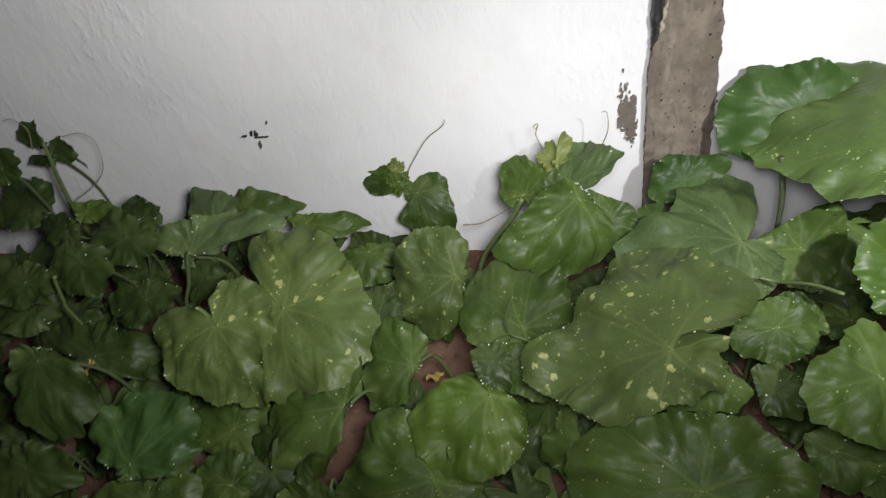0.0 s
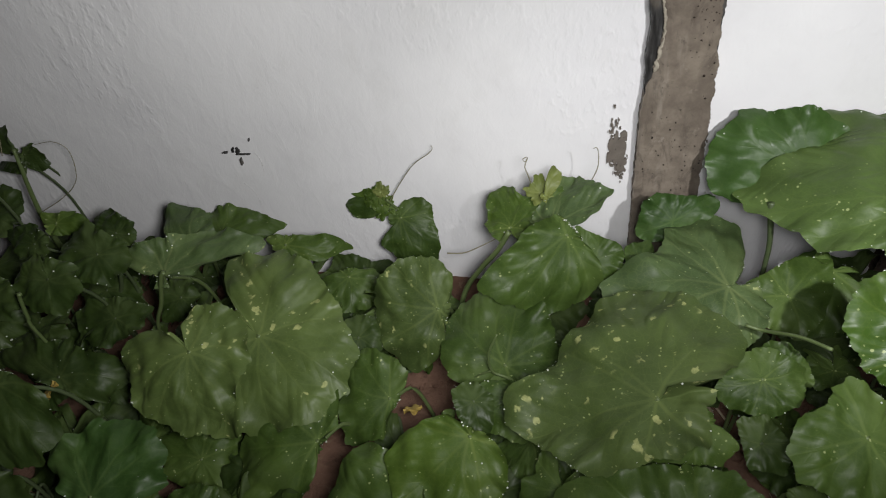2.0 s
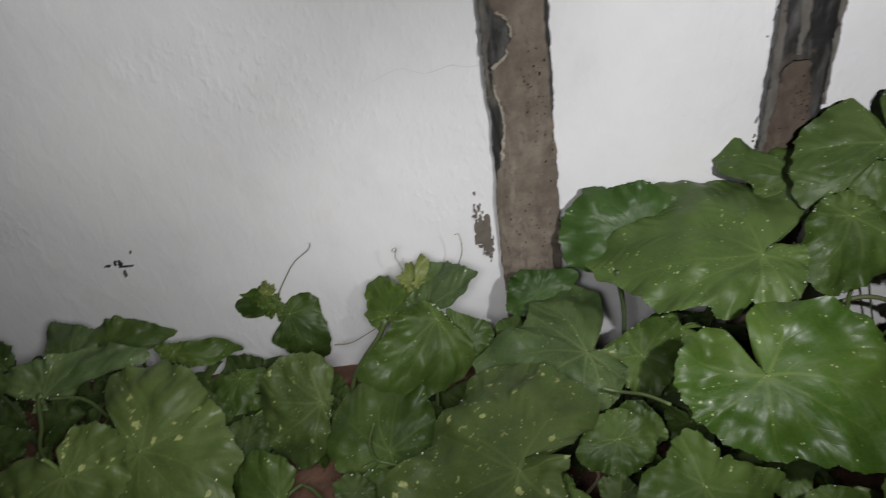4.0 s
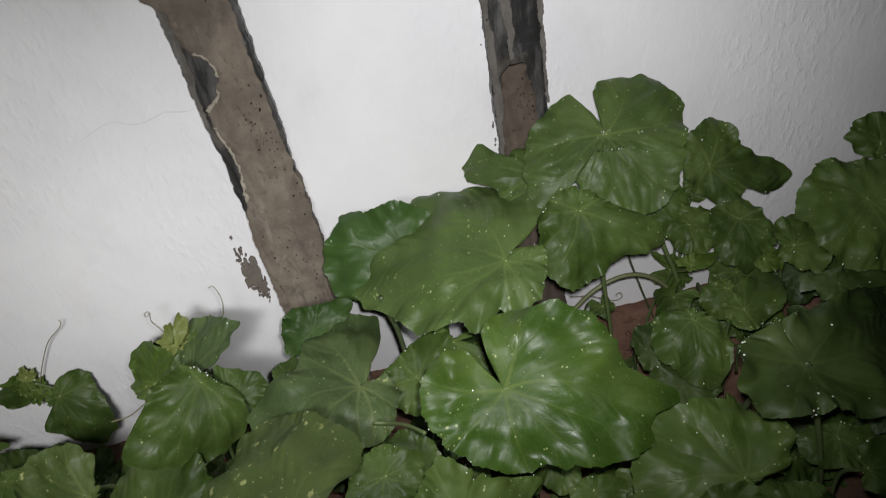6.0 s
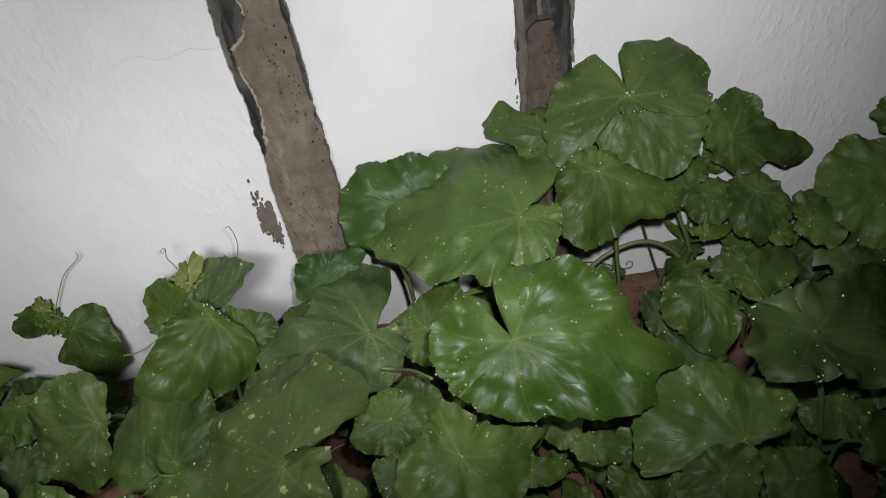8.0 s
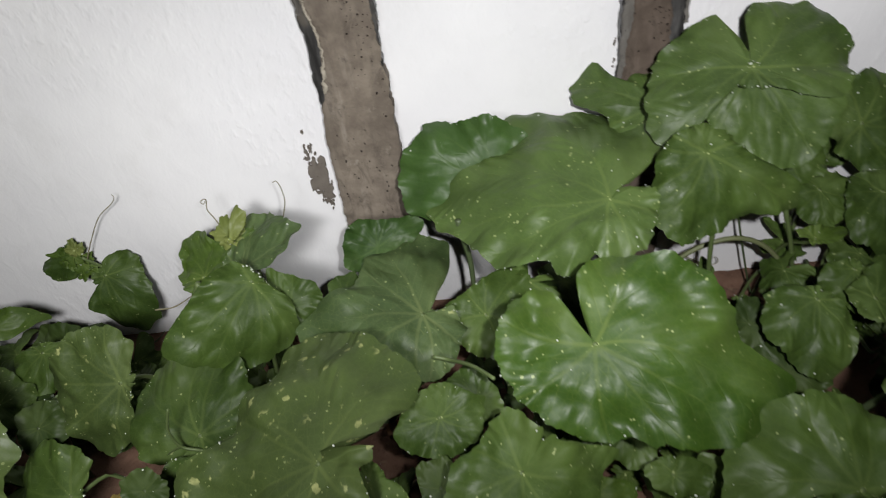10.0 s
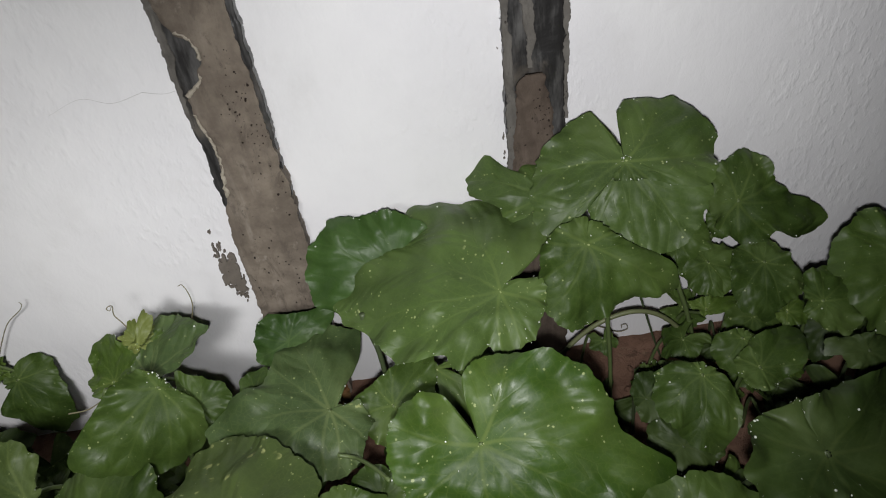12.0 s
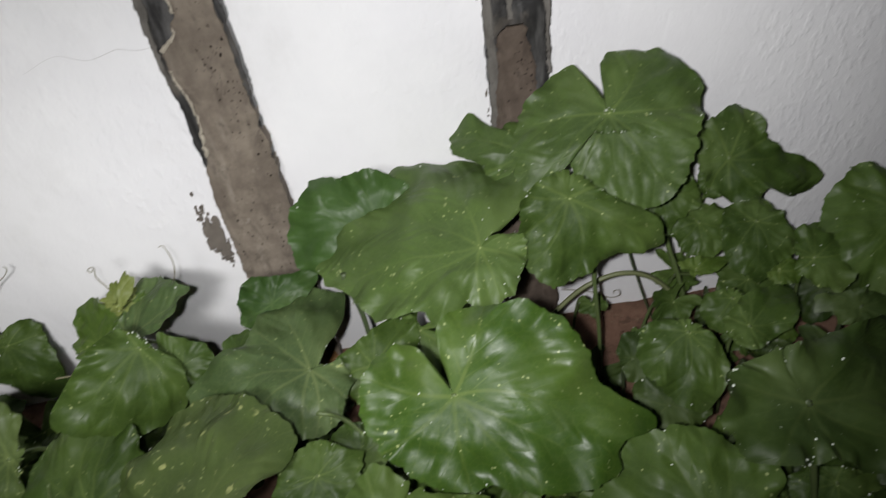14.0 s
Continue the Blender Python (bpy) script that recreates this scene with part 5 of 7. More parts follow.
leaf(vine_right, pose(0.617, 0.622, 0.184, 31.3, 0.4, -0.6), (0.035, 0.039, 0.037, 0.037, 0.040, 0.044, 0.043, 0.044, 0.047, 0.046, 0.043, 0.043, 0.045, 0.044, 0.042, 0.042, 0.044, 0.048, 0.048, 0.052, 0.055, 0.048, 0.045, 0.045, 0.040), 0.034, 'dark', 0.047)
leaf(vine_right, pose(0.592, 0.689, 0.202, 31.3, 1.5, -2.4), (0.031, 0.024, 0.021, 0.019, 0.019, 0.019, 0.020, 0.023, 0.024, 0.025, 0.028, 0.034, 0.036, 0.037, 0.041, 0.032, 0.028, 0.026, 0.025, 0.023, 0.022, 0.022, 0.024, 0.027, 0.033), 0.031, 'dark', 0.032)
small_leaf(vine_right, pose(0.338, 0.724, 0.190, -40, -1, 191), 0.054, 'green')
small_leaf(vine_right, pose(0.405, 0.833, 0.110, -20, 1, 174), 0.035, 'green')
small_leaf(vine_left, pose(-1.217, 0.367, 0.140, -41, -11, 228), 0.040, 'dark')
small_leaf(vine_left, pose(-0.927, 0.221, 0.055, -19, 14, 255), 0.056, 'dark')
small_leaf(vine_right, pose(1.029, 0.423, 0.058, -16, 3, 219), 0.042, 'dark')
small_leaf(vine_right, pose(0.479, 0.450, 0.169, -29, -6, 197), 0.041, 'green')
small_leaf(vine_right, pose(0.547, 0.259, 0.034, -40, 9, 185), 0.059, 'dark')
small_leaf(vine_right, pose(0.225, 0.226, 0.052, -48, -9, 172), 0.033, 'green')
small_leaf(vine_right, pose(1.121, 0.861, 0.090, -31, 7, 184), 0.042, 'green')
small_leaf(vine_right, pose(0.942, 0.245, 0.046, -24, 3, 156), 0.058, 'green')
small_leaf(vine_left, pose(-0.442, 0.341, 0.048, -38, -14, 210), 0.034, 'green')
small_leaf(vine_middle, pose(0.111, 0.496, 0.101, -43, -1, 179), 0.039, 'dark')
small_leaf(vine_left, pose(-1.108, 0.843, 0.089, -44, 13, 235), 0.033, 'dark')
small_leaf(vine_right, pose(0.759, 0.293, 0.055, -44, -6, 239), 0.044, 'green')
small_leaf(vine_right, pose(1.298, 0.800, 0.107, -30, -6, 173), 0.059, 'dark')
small_leaf(vine_left, pose(-0.876, 0.476, 0.145, -35, -0, 123), 0.060, 'dark')
small_leaf(vine_left, pose(-1.023, 0.405, 0.134, -24, 6, 199), 0.054, 'dark')
small_leaf(vine_right, pose(0.687, 0.467, 0.078, -29, 8, 96), 0.052, 'green')
small_leaf(vine_left, pose(-0.501, 0.863, 0.100, -10, 5, 144), 0.050, 'green')
small_leaf(vine_right, pose(0.833, 0.660, 0.089, -36, 7, 169), 0.054, 'green')
small_leaf(vine_right, pose(1.239, 0.870, 0.120, -17, -1, 241), 0.047, 'green')
small_leaf(vine_right, pose(0.231, 0.673, 0.105, -41, 4, 79), 0.044, 'green')
small_leaf(vine_left, pose(-1.180, 0.329, 0.108, -19, -14, 152), 0.044, 'dark')
small_leaf(vine_left, pose(-0.673, 0.257, 0.068, -17, -9, 115), 0.036, 'dark')
small_leaf(vine_left, pose(-0.643, 0.834, 0.079, -21, 10, 159), 0.032, 'dark')
small_leaf(vine_left, pose(-1.158, 0.637, 0.095, -24, 2, 193), 0.035, 'dark')
small_leaf(vine_right, pose(0.837, 0.505, 0.139, -25, 2, 222), 0.055, 'green')
small_leaf(vine_right, pose(1.218, 0.634, 0.182, -10, -12, 232), 0.042, 'green')
small_leaf(vine_right, pose(0.319, 0.316, 0.182, -25, -6, 147), 0.050, 'green')
small_leaf(vine_middle, pose(-0.034, 0.303, 0.083, -22, 8, 195), 0.049, 'green')
small_leaf(vine_left, pose(-1.216, 0.582, 0.142, -41, -10, 181), 0.040, 'dark')
small_leaf(vine_left, pose(-0.502, 0.633, 0.107, -34, 7, 219), 0.045, 'dark')
small_leaf(vine_right, pose(0.689, 0.424, 0.087, -22, -4, 125), 0.047, 'green')
small_leaf(vine_right, pose(0.257, 0.245, 0.107, -47, 12, 170), 0.039, 'green')
small_leaf(vine_left, pose(-1.213, 0.749, 0.099, -38, 12, 141), 0.044, 'dark')
small_leaf(vine_middle, pose(-0.251, 0.799, 0.066, -43, -13, 138), 0.038, 'green')
small_leaf(vine_right, pose(0.521, 0.514, 0.163, -46, 1, 216), 0.040, 'green')
small_leaf(vine_left, pose(-0.407, 0.324, 0.127, -13, -8, 225), 0.048, 'green')
small_leaf(vine_right, pose(0.769, 0.671, 0.153, -49, -14, 258), 0.033, 'green')
small_leaf(vine_left, pose(-0.691, 0.659, 0.115, -15, -6, 179), 0.059, 'green')
small_leaf(vine_left, pose(-0.868, 0.635, 0.049, -35, -4, 203), 0.044, 'dark')
small_leaf(vine_left, pose(-1.103, 0.611, 0.135, -15, -2, 186), 0.053, 'dark')
small_leaf(vine_right, pose(0.281, 0.553, 0.094, -12, 4, 171), 0.058, 'green')
small_leaf(vine_right, pose(1.072, 0.597, 0.075, -32, -7, 153), 0.049, 'green')
small_leaf(vine_middle, pose(0.068, 0.311, 0.075, -39, 5, 214), 0.039, 'dark')
small_leaf(vine_right, pose(0.453, 0.282, 0.131, -20, 11, 251), 0.035, 'green')
small_leaf(vine_left, pose(-0.426, 0.762, 0.117, -12, 5, 252), 0.033, 'dark')
small_leaf(vine_left, pose(-0.400, 0.637, 0.076, -15, 10, 280), 0.042, 'green')
small_leaf(vine_right, pose(0.261, 0.610, 0.097, -14, -14, 213), 0.053, 'green')
small_leaf(vine_middle, pose(-0.023, 0.737, 0.086, -46, 4, 187), 0.032, 'dark')
small_leaf(vine_middle, pose(-0.063, 0.288, 0.049, -25, -10, 102), 0.036, 'dark')
small_leaf(vine_left, pose(-0.543, 0.330, 0.058, -29, -14, 248), 0.040, 'green')
small_leaf(vine_left, pose(-0.508, 0.679, 0.050, -18, -13, 216), 0.052, 'dark')
small_leaf(vine_right, pose(1.233, 0.468, 0.110, -21, 7, 186), 0.041, 'green')
small_leaf(vine_right, pose(0.397, 0.513, 0.031, -12, -14, 189), 0.059, 'green')
small_leaf(vine_right, pose(1.273, 0.573, 0.046, -13, 12, 129), 0.042, 'green')
small_leaf(vine_right, pose(1.136, 0.257, 0.039, -26, -3, 216), 0.039, 'dark')
small_leaf(vine_left, pose(-1.119, 0.246, 0.052, -30, -3, 194), 0.059, 'dark')
small_leaf(vine_left, pose(-1.035, 0.433, 0.095, -47, -9, 100), 0.035, 'dark')
small_leaf(vine_middle, pose(0.126, 0.551, 0.075, -35, 7, 123), 0.048, 'green')
small_leaf(vine_left, pose(-0.466, 0.525, 0.057, -15, 8, 172), 0.055, 'green')
small_leaf(vine_left, pose(-0.452, 0.308, 0.059, -13, -2, 200), 0.034, 'green')
small_leaf(vine_left, pose(-0.624, 0.262, 0.036, -18, -12, 169), 0.052, 'dark')
small_leaf(vine_left, pose(-0.449, 0.732, 0.138, -36, 8, 227), 0.048, 'green')
small_leaf(vine_middle, pose(-0.122, 0.775, 0.145, -39, 9, 168), 0.050, 'dark')
small_leaf(vine_left, pose(-0.918, 0.265, 0.062, -37, -6, 142), 0.037, 'dark')
small_leaf(vine_right, pose(0.698, 0.599, 0.039, -15, 13, 118), 0.033, 'green')
small_leaf(vine_left, pose(-0.661, 0.512, 0.070, -10, 3, 257), 0.042, 'green')
small_leaf(vine_right, pose(0.603, 0.285, 0.059, -38, 9, 69), 0.047, 'dark')
small_leaf(vine_middle, pose(-0.124, 0.742, 0.094, -49, 3, 219), 0.058, 'dark')
small_leaf(vine_right, pose(0.826, 0.505, 0.196, -11, 11, 129), 0.033, 'dark')
small_leaf(vine_left, pose(-0.700, 0.408, 0.097, -24, 8, 153), 0.038, 'dark')
small_leaf(vine_right, pose(0.917, 0.640, 0.054, -43, -10, 166), 0.043, 'dark')
small_leaf(vine_right, pose(0.580, 0.832, 0.165, -23, 5, 181), 0.021, 'green')
small_leaf(vine_right, pose(0.339, 0.764, 0.032, -30, -3, 153), 0.043, 'dark')
small_leaf(vine_left, pose(-1.181, 0.432, 0.087, -38, -3, 163), 0.043, 'dark')
small_leaf(vine_right, pose(0.830, 0.848, 0.144, -31, 3, 194), 0.051, 'green')
small_leaf(vine_middle, pose(0.082, 0.413, 0.040, -24, 2, 135), 0.034, 'green')
small_leaf(vine_right, pose(0.572, 0.429, 0.077, -39, 5, 255), 0.058, 'green')
small_leaf(vine_right, pose(1.038, 0.688, 0.156, -34, -9, 217), 0.055, 'green')
small_leaf(vine_right, pose(1.035, 0.383, 0.122, -26, -10, 230), 0.059, 'green')
small_leaf(vine_right, pose(1.044, 0.839, 0.096, -14, 6, 181), 0.049, 'green')
small_leaf(vine_left, pose(-0.823, 0.650, 0.057, -13, 11, 94), 0.053, 'dark')
small_leaf(vine_middle, pose(-0.187, 0.509, 0.139, -22, -7, 142), 0.047, 'green')
small_leaf(vine_right, pose(1.215, 0.347, 0.050, -33, -9, 155), 0.033, 'green')
small_leaf(vine_right, pose(0.398, 0.689, 0.040, -29, 10, 161), 0.052, 'green')
small_leaf(vine_left, pose(-0.666, 0.694, 0.087, -14, -12, 190), 0.056, 'dark')
small_leaf(vine_right, pose(1.190, 0.645, 0.048, -14, -13, 207), 0.059, 'dark')
small_leaf(vine_left, pose(-1.036, 0.494, 0.075, -15, 6, 140), 0.047, 'dark')
small_leaf(vine_right, pose(1.205, 0.863, 0.159, -39, -6, 152), 0.034, 'dark')
small_leaf(vine_middle, pose(-0.029, 0.461, 0.140, -25, 6, 165), 0.053, 'green')
small_leaf(vine_middle, pose(0.218, 0.421, 0.132, -31, -13, 237), 0.041, 'dark')
small_leaf(vine_left, pose(-0.644, 0.673, 0.063, -14, 1, 37), 0.034, 'dark')
small_leaf(vine_right, pose(1.131, 0.282, 0.168, -10, 8, 200), 0.042, 'dark')
small_leaf(vine_left, pose(-1.208, 0.391, 0.076, -31, 14, 213), 0.045, 'dark')
small_leaf(vine_middle, pose(-0.047, 0.278, 0.145, -37, 0, 192), 0.040, 'dark')
small_leaf(vine_middle, pose(-0.249, 0.749, 0.101, -46, -14, 136), 0.044, 'dark')
small_leaf(vine_right, pose(1.084, 0.477, 0.159, -46, -11, 124), 0.060, 'green')
small_leaf(vine_middle, pose(-0.175, 0.404, 0.064, -37, -1, 202), 0.045, 'dark')
small_leaf(vine_middle, pose(-0.278, 0.830, 0.054, -11, 10, 201), 0.057, 'green')
small_leaf(vine_right, pose(0.277, 0.313, 0.186, -48, -2, 211), 0.039, 'dark')
small_leaf(vine_left, pose(-0.967, 0.658, 0.074, -29, 2, 186), 0.042, 'dark')
small_leaf(vine_left, pose(-0.636, 0.607, 0.095, -39, 6, 218), 0.039, 'dark')
small_leaf(vine_right, pose(0.716, 0.505, 0.134, -42, -13, 223), 0.046, 'green')
small_leaf(vine_left, pose(-1.152, 0.482, 0.033, -22, 13, 111), 0.042, 'dark')
small_leaf(vine_middle, pose(0.102, 0.705, 0.144, -50, -6, 203), 0.058, 'dark')
small_leaf(vine_middle, pose(0.157, 0.784, 0.072, -30, -1, 149), 0.036, 'dark')
small_leaf(vine_left, pose(-1.026, 0.453, 0.146, -21, -7, 166), 0.036, 'dark')
small_leaf(vine_right, pose(0.640, 0.398, 0.136, -26, -7, 154), 0.055, 'green')
small_leaf(vine_middle, pose(-0.131, 0.830, 0.046, -12, 7, 153), 0.037, 'green')
small_leaf(vine_left, pose(-1.225, 0.249, 0.089, -45, -11, 245), 0.055, 'dark')
small_leaf(vine_right, pose(0.309, 0.636, 0.191, -14, -13, 196), 0.038, 'green')
small_leaf(vine_left, pose(-1.013, 0.265, 0.108, -46, 4, 177), 0.045, 'dark')
small_leaf(vine_left, pose(-0.943, 0.733, 0.066, -10, 8, 161), 0.039, 'dark')
small_leaf(vine_right, pose(1.050, 0.537, 0.067, -21, -12, 212), 0.036, 'dark')
small_leaf(vine_middle, pose(-0.110, 0.610, 0.047, -21, -0, 169), 0.058, 'green')
small_leaf(vine_right, pose(0.750, 0.788, 0.048, -20, -7, 114), 0.040, 'green')
small_leaf(vine_right, pose(0.384, 0.870, 0.161, -23, -12, 262), 0.035, 'green')
small_leaf(vine_right, pose(0.903, 0.616, 0.195, -25, -7, 127), 0.033, 'dark')
small_leaf(vine_left, pose(-0.410, 0.285, 0.116, -26, 11, 119), 0.034, 'dark')
small_leaf(vine_right, pose(1.036, 0.564, 0.101, -19, -6, 244), 0.035, 'dark')
small_leaf(vine_middle, pose(0.054, 0.855, 0.086, -14, 8, 191), 0.058, 'dark')
small_leaf(vine_middle, pose(0.120, 0.277, 0.095, -27, 14, 171), 0.060, 'dark')
small_leaf(vine_left, pose(-0.716, 0.570, 0.076, -35, 13, 243), 0.058, 'dark')
small_leaf(vine_right, pose(0.818, 0.580, 0.039, -48, 13, 127), 0.036, 'green')
small_leaf(vine_middle, pose(0.025, 0.413, 0.061, -29, 8, 191), 0.053, 'green')
small_leaf(vine_left, pose(-1.021, 0.524, 0.133, -17, 2, 173), 0.049, 'dark')
small_leaf(vine_left, pose(-0.342, 0.256, 0.045, -41, -5, 158), 0.052, 'green')
small_leaf(vine_left, pose(-0.531, 0.447, 0.046, -27, -11, 62), 0.057, 'green')
small_leaf(vine_right, pose(0.680, 0.715, 0.190, -22, 11, 250), 0.032, 'green')
small_leaf(vine_middle, pose(-0.177, 0.790, 0.071, -39, 3, 101), 0.051, 'green')
small_leaf(vine_left, pose(-0.844, 0.556, 0.125, -41, 10, 177), 0.032, 'dark')
small_leaf(vine_right, pose(1.235, 0.800, 0.171, -36, -8, 126), 0.039, 'dark')
small_leaf(vine_left, pose(-1.224, 0.667, 0.119, -30, -2, 228), 0.048, 'dark')
small_leaf(vine_right, pose(0.625, 0.474, 0.159, -28, -7, 173), 0.049, 'green')
small_leaf(vine_left, pose(-0.874, 0.259, 0.122, -14, -1, 164), 0.032, 'dark')
small_leaf(vine_right, pose(0.797, 0.544, 0.034, -42, 10, 188), 0.047, 'green')
small_leaf(vine_right, pose(0.576, 0.799, 0.033, -45, 15, 111), 0.049, 'dark')
small_leaf(vine_left, pose(-1.082, 0.451, 0.074, -14, -2, 181), 0.035, 'dark')
small_leaf(vine_right, pose(0.608, 0.484, 0.192, -46, 6, 184), 0.037, 'dark')
small_leaf(vine_middle, pose(-0.223, 0.527, 0.033, -28, 11, 189), 0.043, 'green')
small_leaf(vine_right, pose(0.695, 0.812, 0.165, -27, 5, 104), 0.035, 'green')
small_leaf(vine_right, pose(1.001, 0.705, 0.062, -23, 8, 180), 0.044, 'dark')
small_leaf(vine_middle, pose(0.110, 0.791, 0.041, -34, -4, 256), 0.042, 'dark')
small_leaf(vine_left, pose(-0.516, 0.225, 0.081, -14, 14, 243), 0.036, 'green')
small_leaf(vine_left, pose(-0.418, 0.849, 0.048, -10, -13, 182), 0.034, 'green')
small_leaf(vine_right, pose(0.680, 0.545, 0.107, -47, -10, 132), 0.054, 'dark')
small_leaf(vine_middle, pose(-0.127, 0.780, 0.065, -43, -13, 141), 0.038, 'green')
small_leaf(vine_left, pose(-0.690, 0.672, 0.041, -39, 11, 143), 0.049, 'green')
small_leaf(vine_left, pose(-0.461, 0.681, 0.092, -13, 4, 204), 0.035, 'green')
small_leaf(vine_right, pose(0.373, 0.248, 0.110, -28, -2, 203), 0.046, 'dark')
small_leaf(vine_right, pose(0.470, 0.386, 0.045, -22, 13, 213), 0.040, 'dark')
small_leaf(vine_left, pose(-1.005, 0.455, 0.041, -24, -1, 199), 0.058, 'dark')
small_leaf(vine_right, pose(0.949, 0.443, 0.107, -45, -13, 253), 0.051, 'dark')
small_leaf(vine_left, pose(-0.522, 0.400, 0.090, -24, 2, 83), 0.055, 'green')
small_leaf(vine_right, pose(0.425, 0.638, 0.102, -15, -2, 176), 0.043, 'green')
small_leaf(vine_left, pose(-0.470, 0.468, 0.101, -17, -14, 103), 0.049, 'dark')
small_leaf(vine_right, pose(0.676, 0.836, 0.044, -35, -6, 207), 0.034, 'green')
small_leaf(vine_left, pose(-1.163, 0.530, 0.070, -38, 10, 82), 0.037, 'dark')
small_leaf(vine_right, pose(0.911, 0.341, 0.084, -35, -12, 174), 0.045, 'green')
small_leaf(vine_left, pose(-0.305, 0.753, 0.143, -26, -11, 286), 0.058, 'green')
small_leaf(vine_right, pose(0.604, 0.531, 0.059, -26, 13, 47), 0.040, 'dark')
small_leaf(vine_left, pose(-0.599, 0.641, 0.104, -28, 10, 177), 0.044, 'green')
small_leaf(vine_left, pose(-0.629, 0.560, 0.090, -46, 8, 193), 0.048, 'dark')
small_leaf(vine_left, pose(-1.134, 0.560, 0.093, -12, 9, 204), 0.040, 'dark')
small_leaf(vine_middle, pose(-0.087, 0.242, 0.053, -49, -6, 328), 0.035, 'dark')
small_leaf(vine_left, pose(-1.083, 0.295, 0.119, -47, -7, 225), 0.060, 'dark')
small_leaf(vine_left, pose(-0.562, 0.264, 0.116, -30, -15, 105), 0.037, 'dark')
small_leaf(vine_right, pose(0.916, 0.799, 0.154, -46, 2, 134), 0.052, 'dark')
small_leaf(vine_left, pose(-1.157, 0.397, 0.044, -13, -8, 163), 0.045, 'dark')
small_leaf(vine_right, pose(1.191, 0.551, 0.157, -34, -5, 158), 0.055, 'green')
small_leaf(vine_right, pose(0.930, 0.758, 0.055, -10, 3, 225), 0.040, 'dark')
small_leaf(vine_left, pose(-1.236, 0.425, 0.055, -37, 7, 145), 0.038, 'dark')
small_leaf(vine_right, pose(1.099, 0.301, 0.150, -39, -0, 159), 0.049, 'green')
small_leaf(vine_right, pose(0.354, 0.690, 0.062, -29, 7, 159), 0.034, 'dark')
small_leaf(vine_middle, pose(-0.038, 0.575, 0.066, -32, 3, 174), 0.055, 'green')
small_leaf(vine_left, pose(-0.454, 0.410, 0.102, -36, 2, 216), 0.045, 'dark')
small_leaf(vine_left, pose(-0.989, 0.852, 0.090, -22, -14, 220), 0.033, 'dark')
small_leaf(vine_left, pose(-0.838, 0.492, 0.040, -24, -14, 156), 0.057, 'dark')
small_leaf(vine_left, pose(-0.533, 0.829, 0.061, -29, -0, 114), 0.044, 'dark')
small_leaf(vine_right, pose(0.451, 0.710, 0.121, -41, -14, 246), 0.045, 'green')
small_leaf(vine_right, pose(0.439, 0.445, 0.093, -35, 3, 161), 0.051, 'green')
small_leaf(vine_right, pose(1.110, 0.701, 0.150, -19, -13, 128), 0.052, 'green')
small_leaf(vine_left, pose(-0.672, 0.555, 0.117, -41, -1, 134), 0.047, 'green')
small_leaf(vine_right, pose(0.412, 0.587, 0.176, -16, 6, 111), 0.054, 'green')
small_leaf(vine_right, pose(0.797, 0.783, 0.102, -47, 13, 186), 0.034, 'green')
small_leaf(vine_right, pose(0.376, 0.808, 0.195, -30, 2, 107), 0.052, 'dark')
small_leaf(vine_right, pose(1.196, 0.437, 0.037, -18, 13, 183), 0.046, 'dark')
small_leaf(vine_left, pose(-0.489, 0.772, 0.110, -33, -5, 225), 0.039, 'dark')
small_leaf(vine_left, pose(-0.322, 0.220, 0.048, -23, 8, 146), 0.035, 'green')
small_leaf(vine_left, pose(-0.883, 0.754, 0.083, -41, -5, 82), 0.035, 'dark')
small_leaf(vine_left, pose(-1.139, 0.829, 0.030, -20, 15, 153), 0.044, 'dark')
small_leaf(vine_middle, pose(-0.062, 0.838, 0.048, -49, -13, 140), 0.057, 'dark')
small_leaf(vine_middle, pose(0.078, 0.528, 0.144, -29, -6, 166), 0.041, 'green')
small_leaf(vine_left, pose(-0.627, 0.507, 0.059, -50, 5, 136), 0.035, 'green')
small_leaf(vine_middle, pose(0.079, 0.469, 0.034, -15, -3, 138), 0.036, 'dark')
small_leaf(vine_middle, pose(0.007, 0.363, 0.088, -13, 2, 270), 0.056, 'dark')
small_leaf(vine_right, pose(0.568, 0.251, 0.189, -37, -13, 234), 0.057, 'dark')
small_leaf(vine_right, pose(0.884, 0.624, 0.070, -13, -2, 149), 0.038, 'green')
small_leaf(vine_right, pose(1.167, 0.809, 0.181, -22, 14, 176), 0.046, 'dark')
small_leaf(vine_right, pose(1.107, 0.789, 0.154, -13, 12, 167), 0.058, 'green')
small_leaf(vine_left, pose(-0.676, 0.571, 0.062, -26, 13, 252), 0.042, 'green')
small_leaf(vine_left, pose(-1.007, 0.353, 0.120, -35, -2, 101), 0.053, 'dark')
small_leaf(vine_left, pose(-0.690, 0.297, 0.144, -48, -5, 192), 0.033, 'dark')
small_leaf(vine_left, pose(-0.539, 0.751, 0.050, -45, -1, 194), 0.046, 'dark')
small_leaf(vine_right, pose(0.380, 0.464, 0.081, -34, 0, 173), 0.040, 'green')
small_leaf(vine_right, pose(0.485, 0.542, 0.105, -42, 3, 243), 0.059, 'green')
small_leaf(vine_right, pose(0.565, 0.352, 0.057, -11, 6, 151), 0.044, 'dark')
small_leaf(vine_left, pose(-0.600, 0.238, 0.111, -24, 12, 111), 0.033, 'green')
small_leaf(vine_left, pose(-0.691, 0.893, 0.100, -36, -6, 209), 0.037, 'green')
small_leaf(vine_right, pose(0.305, 0.703, 0.171, -21, -5, 120), 0.036, 'dark')
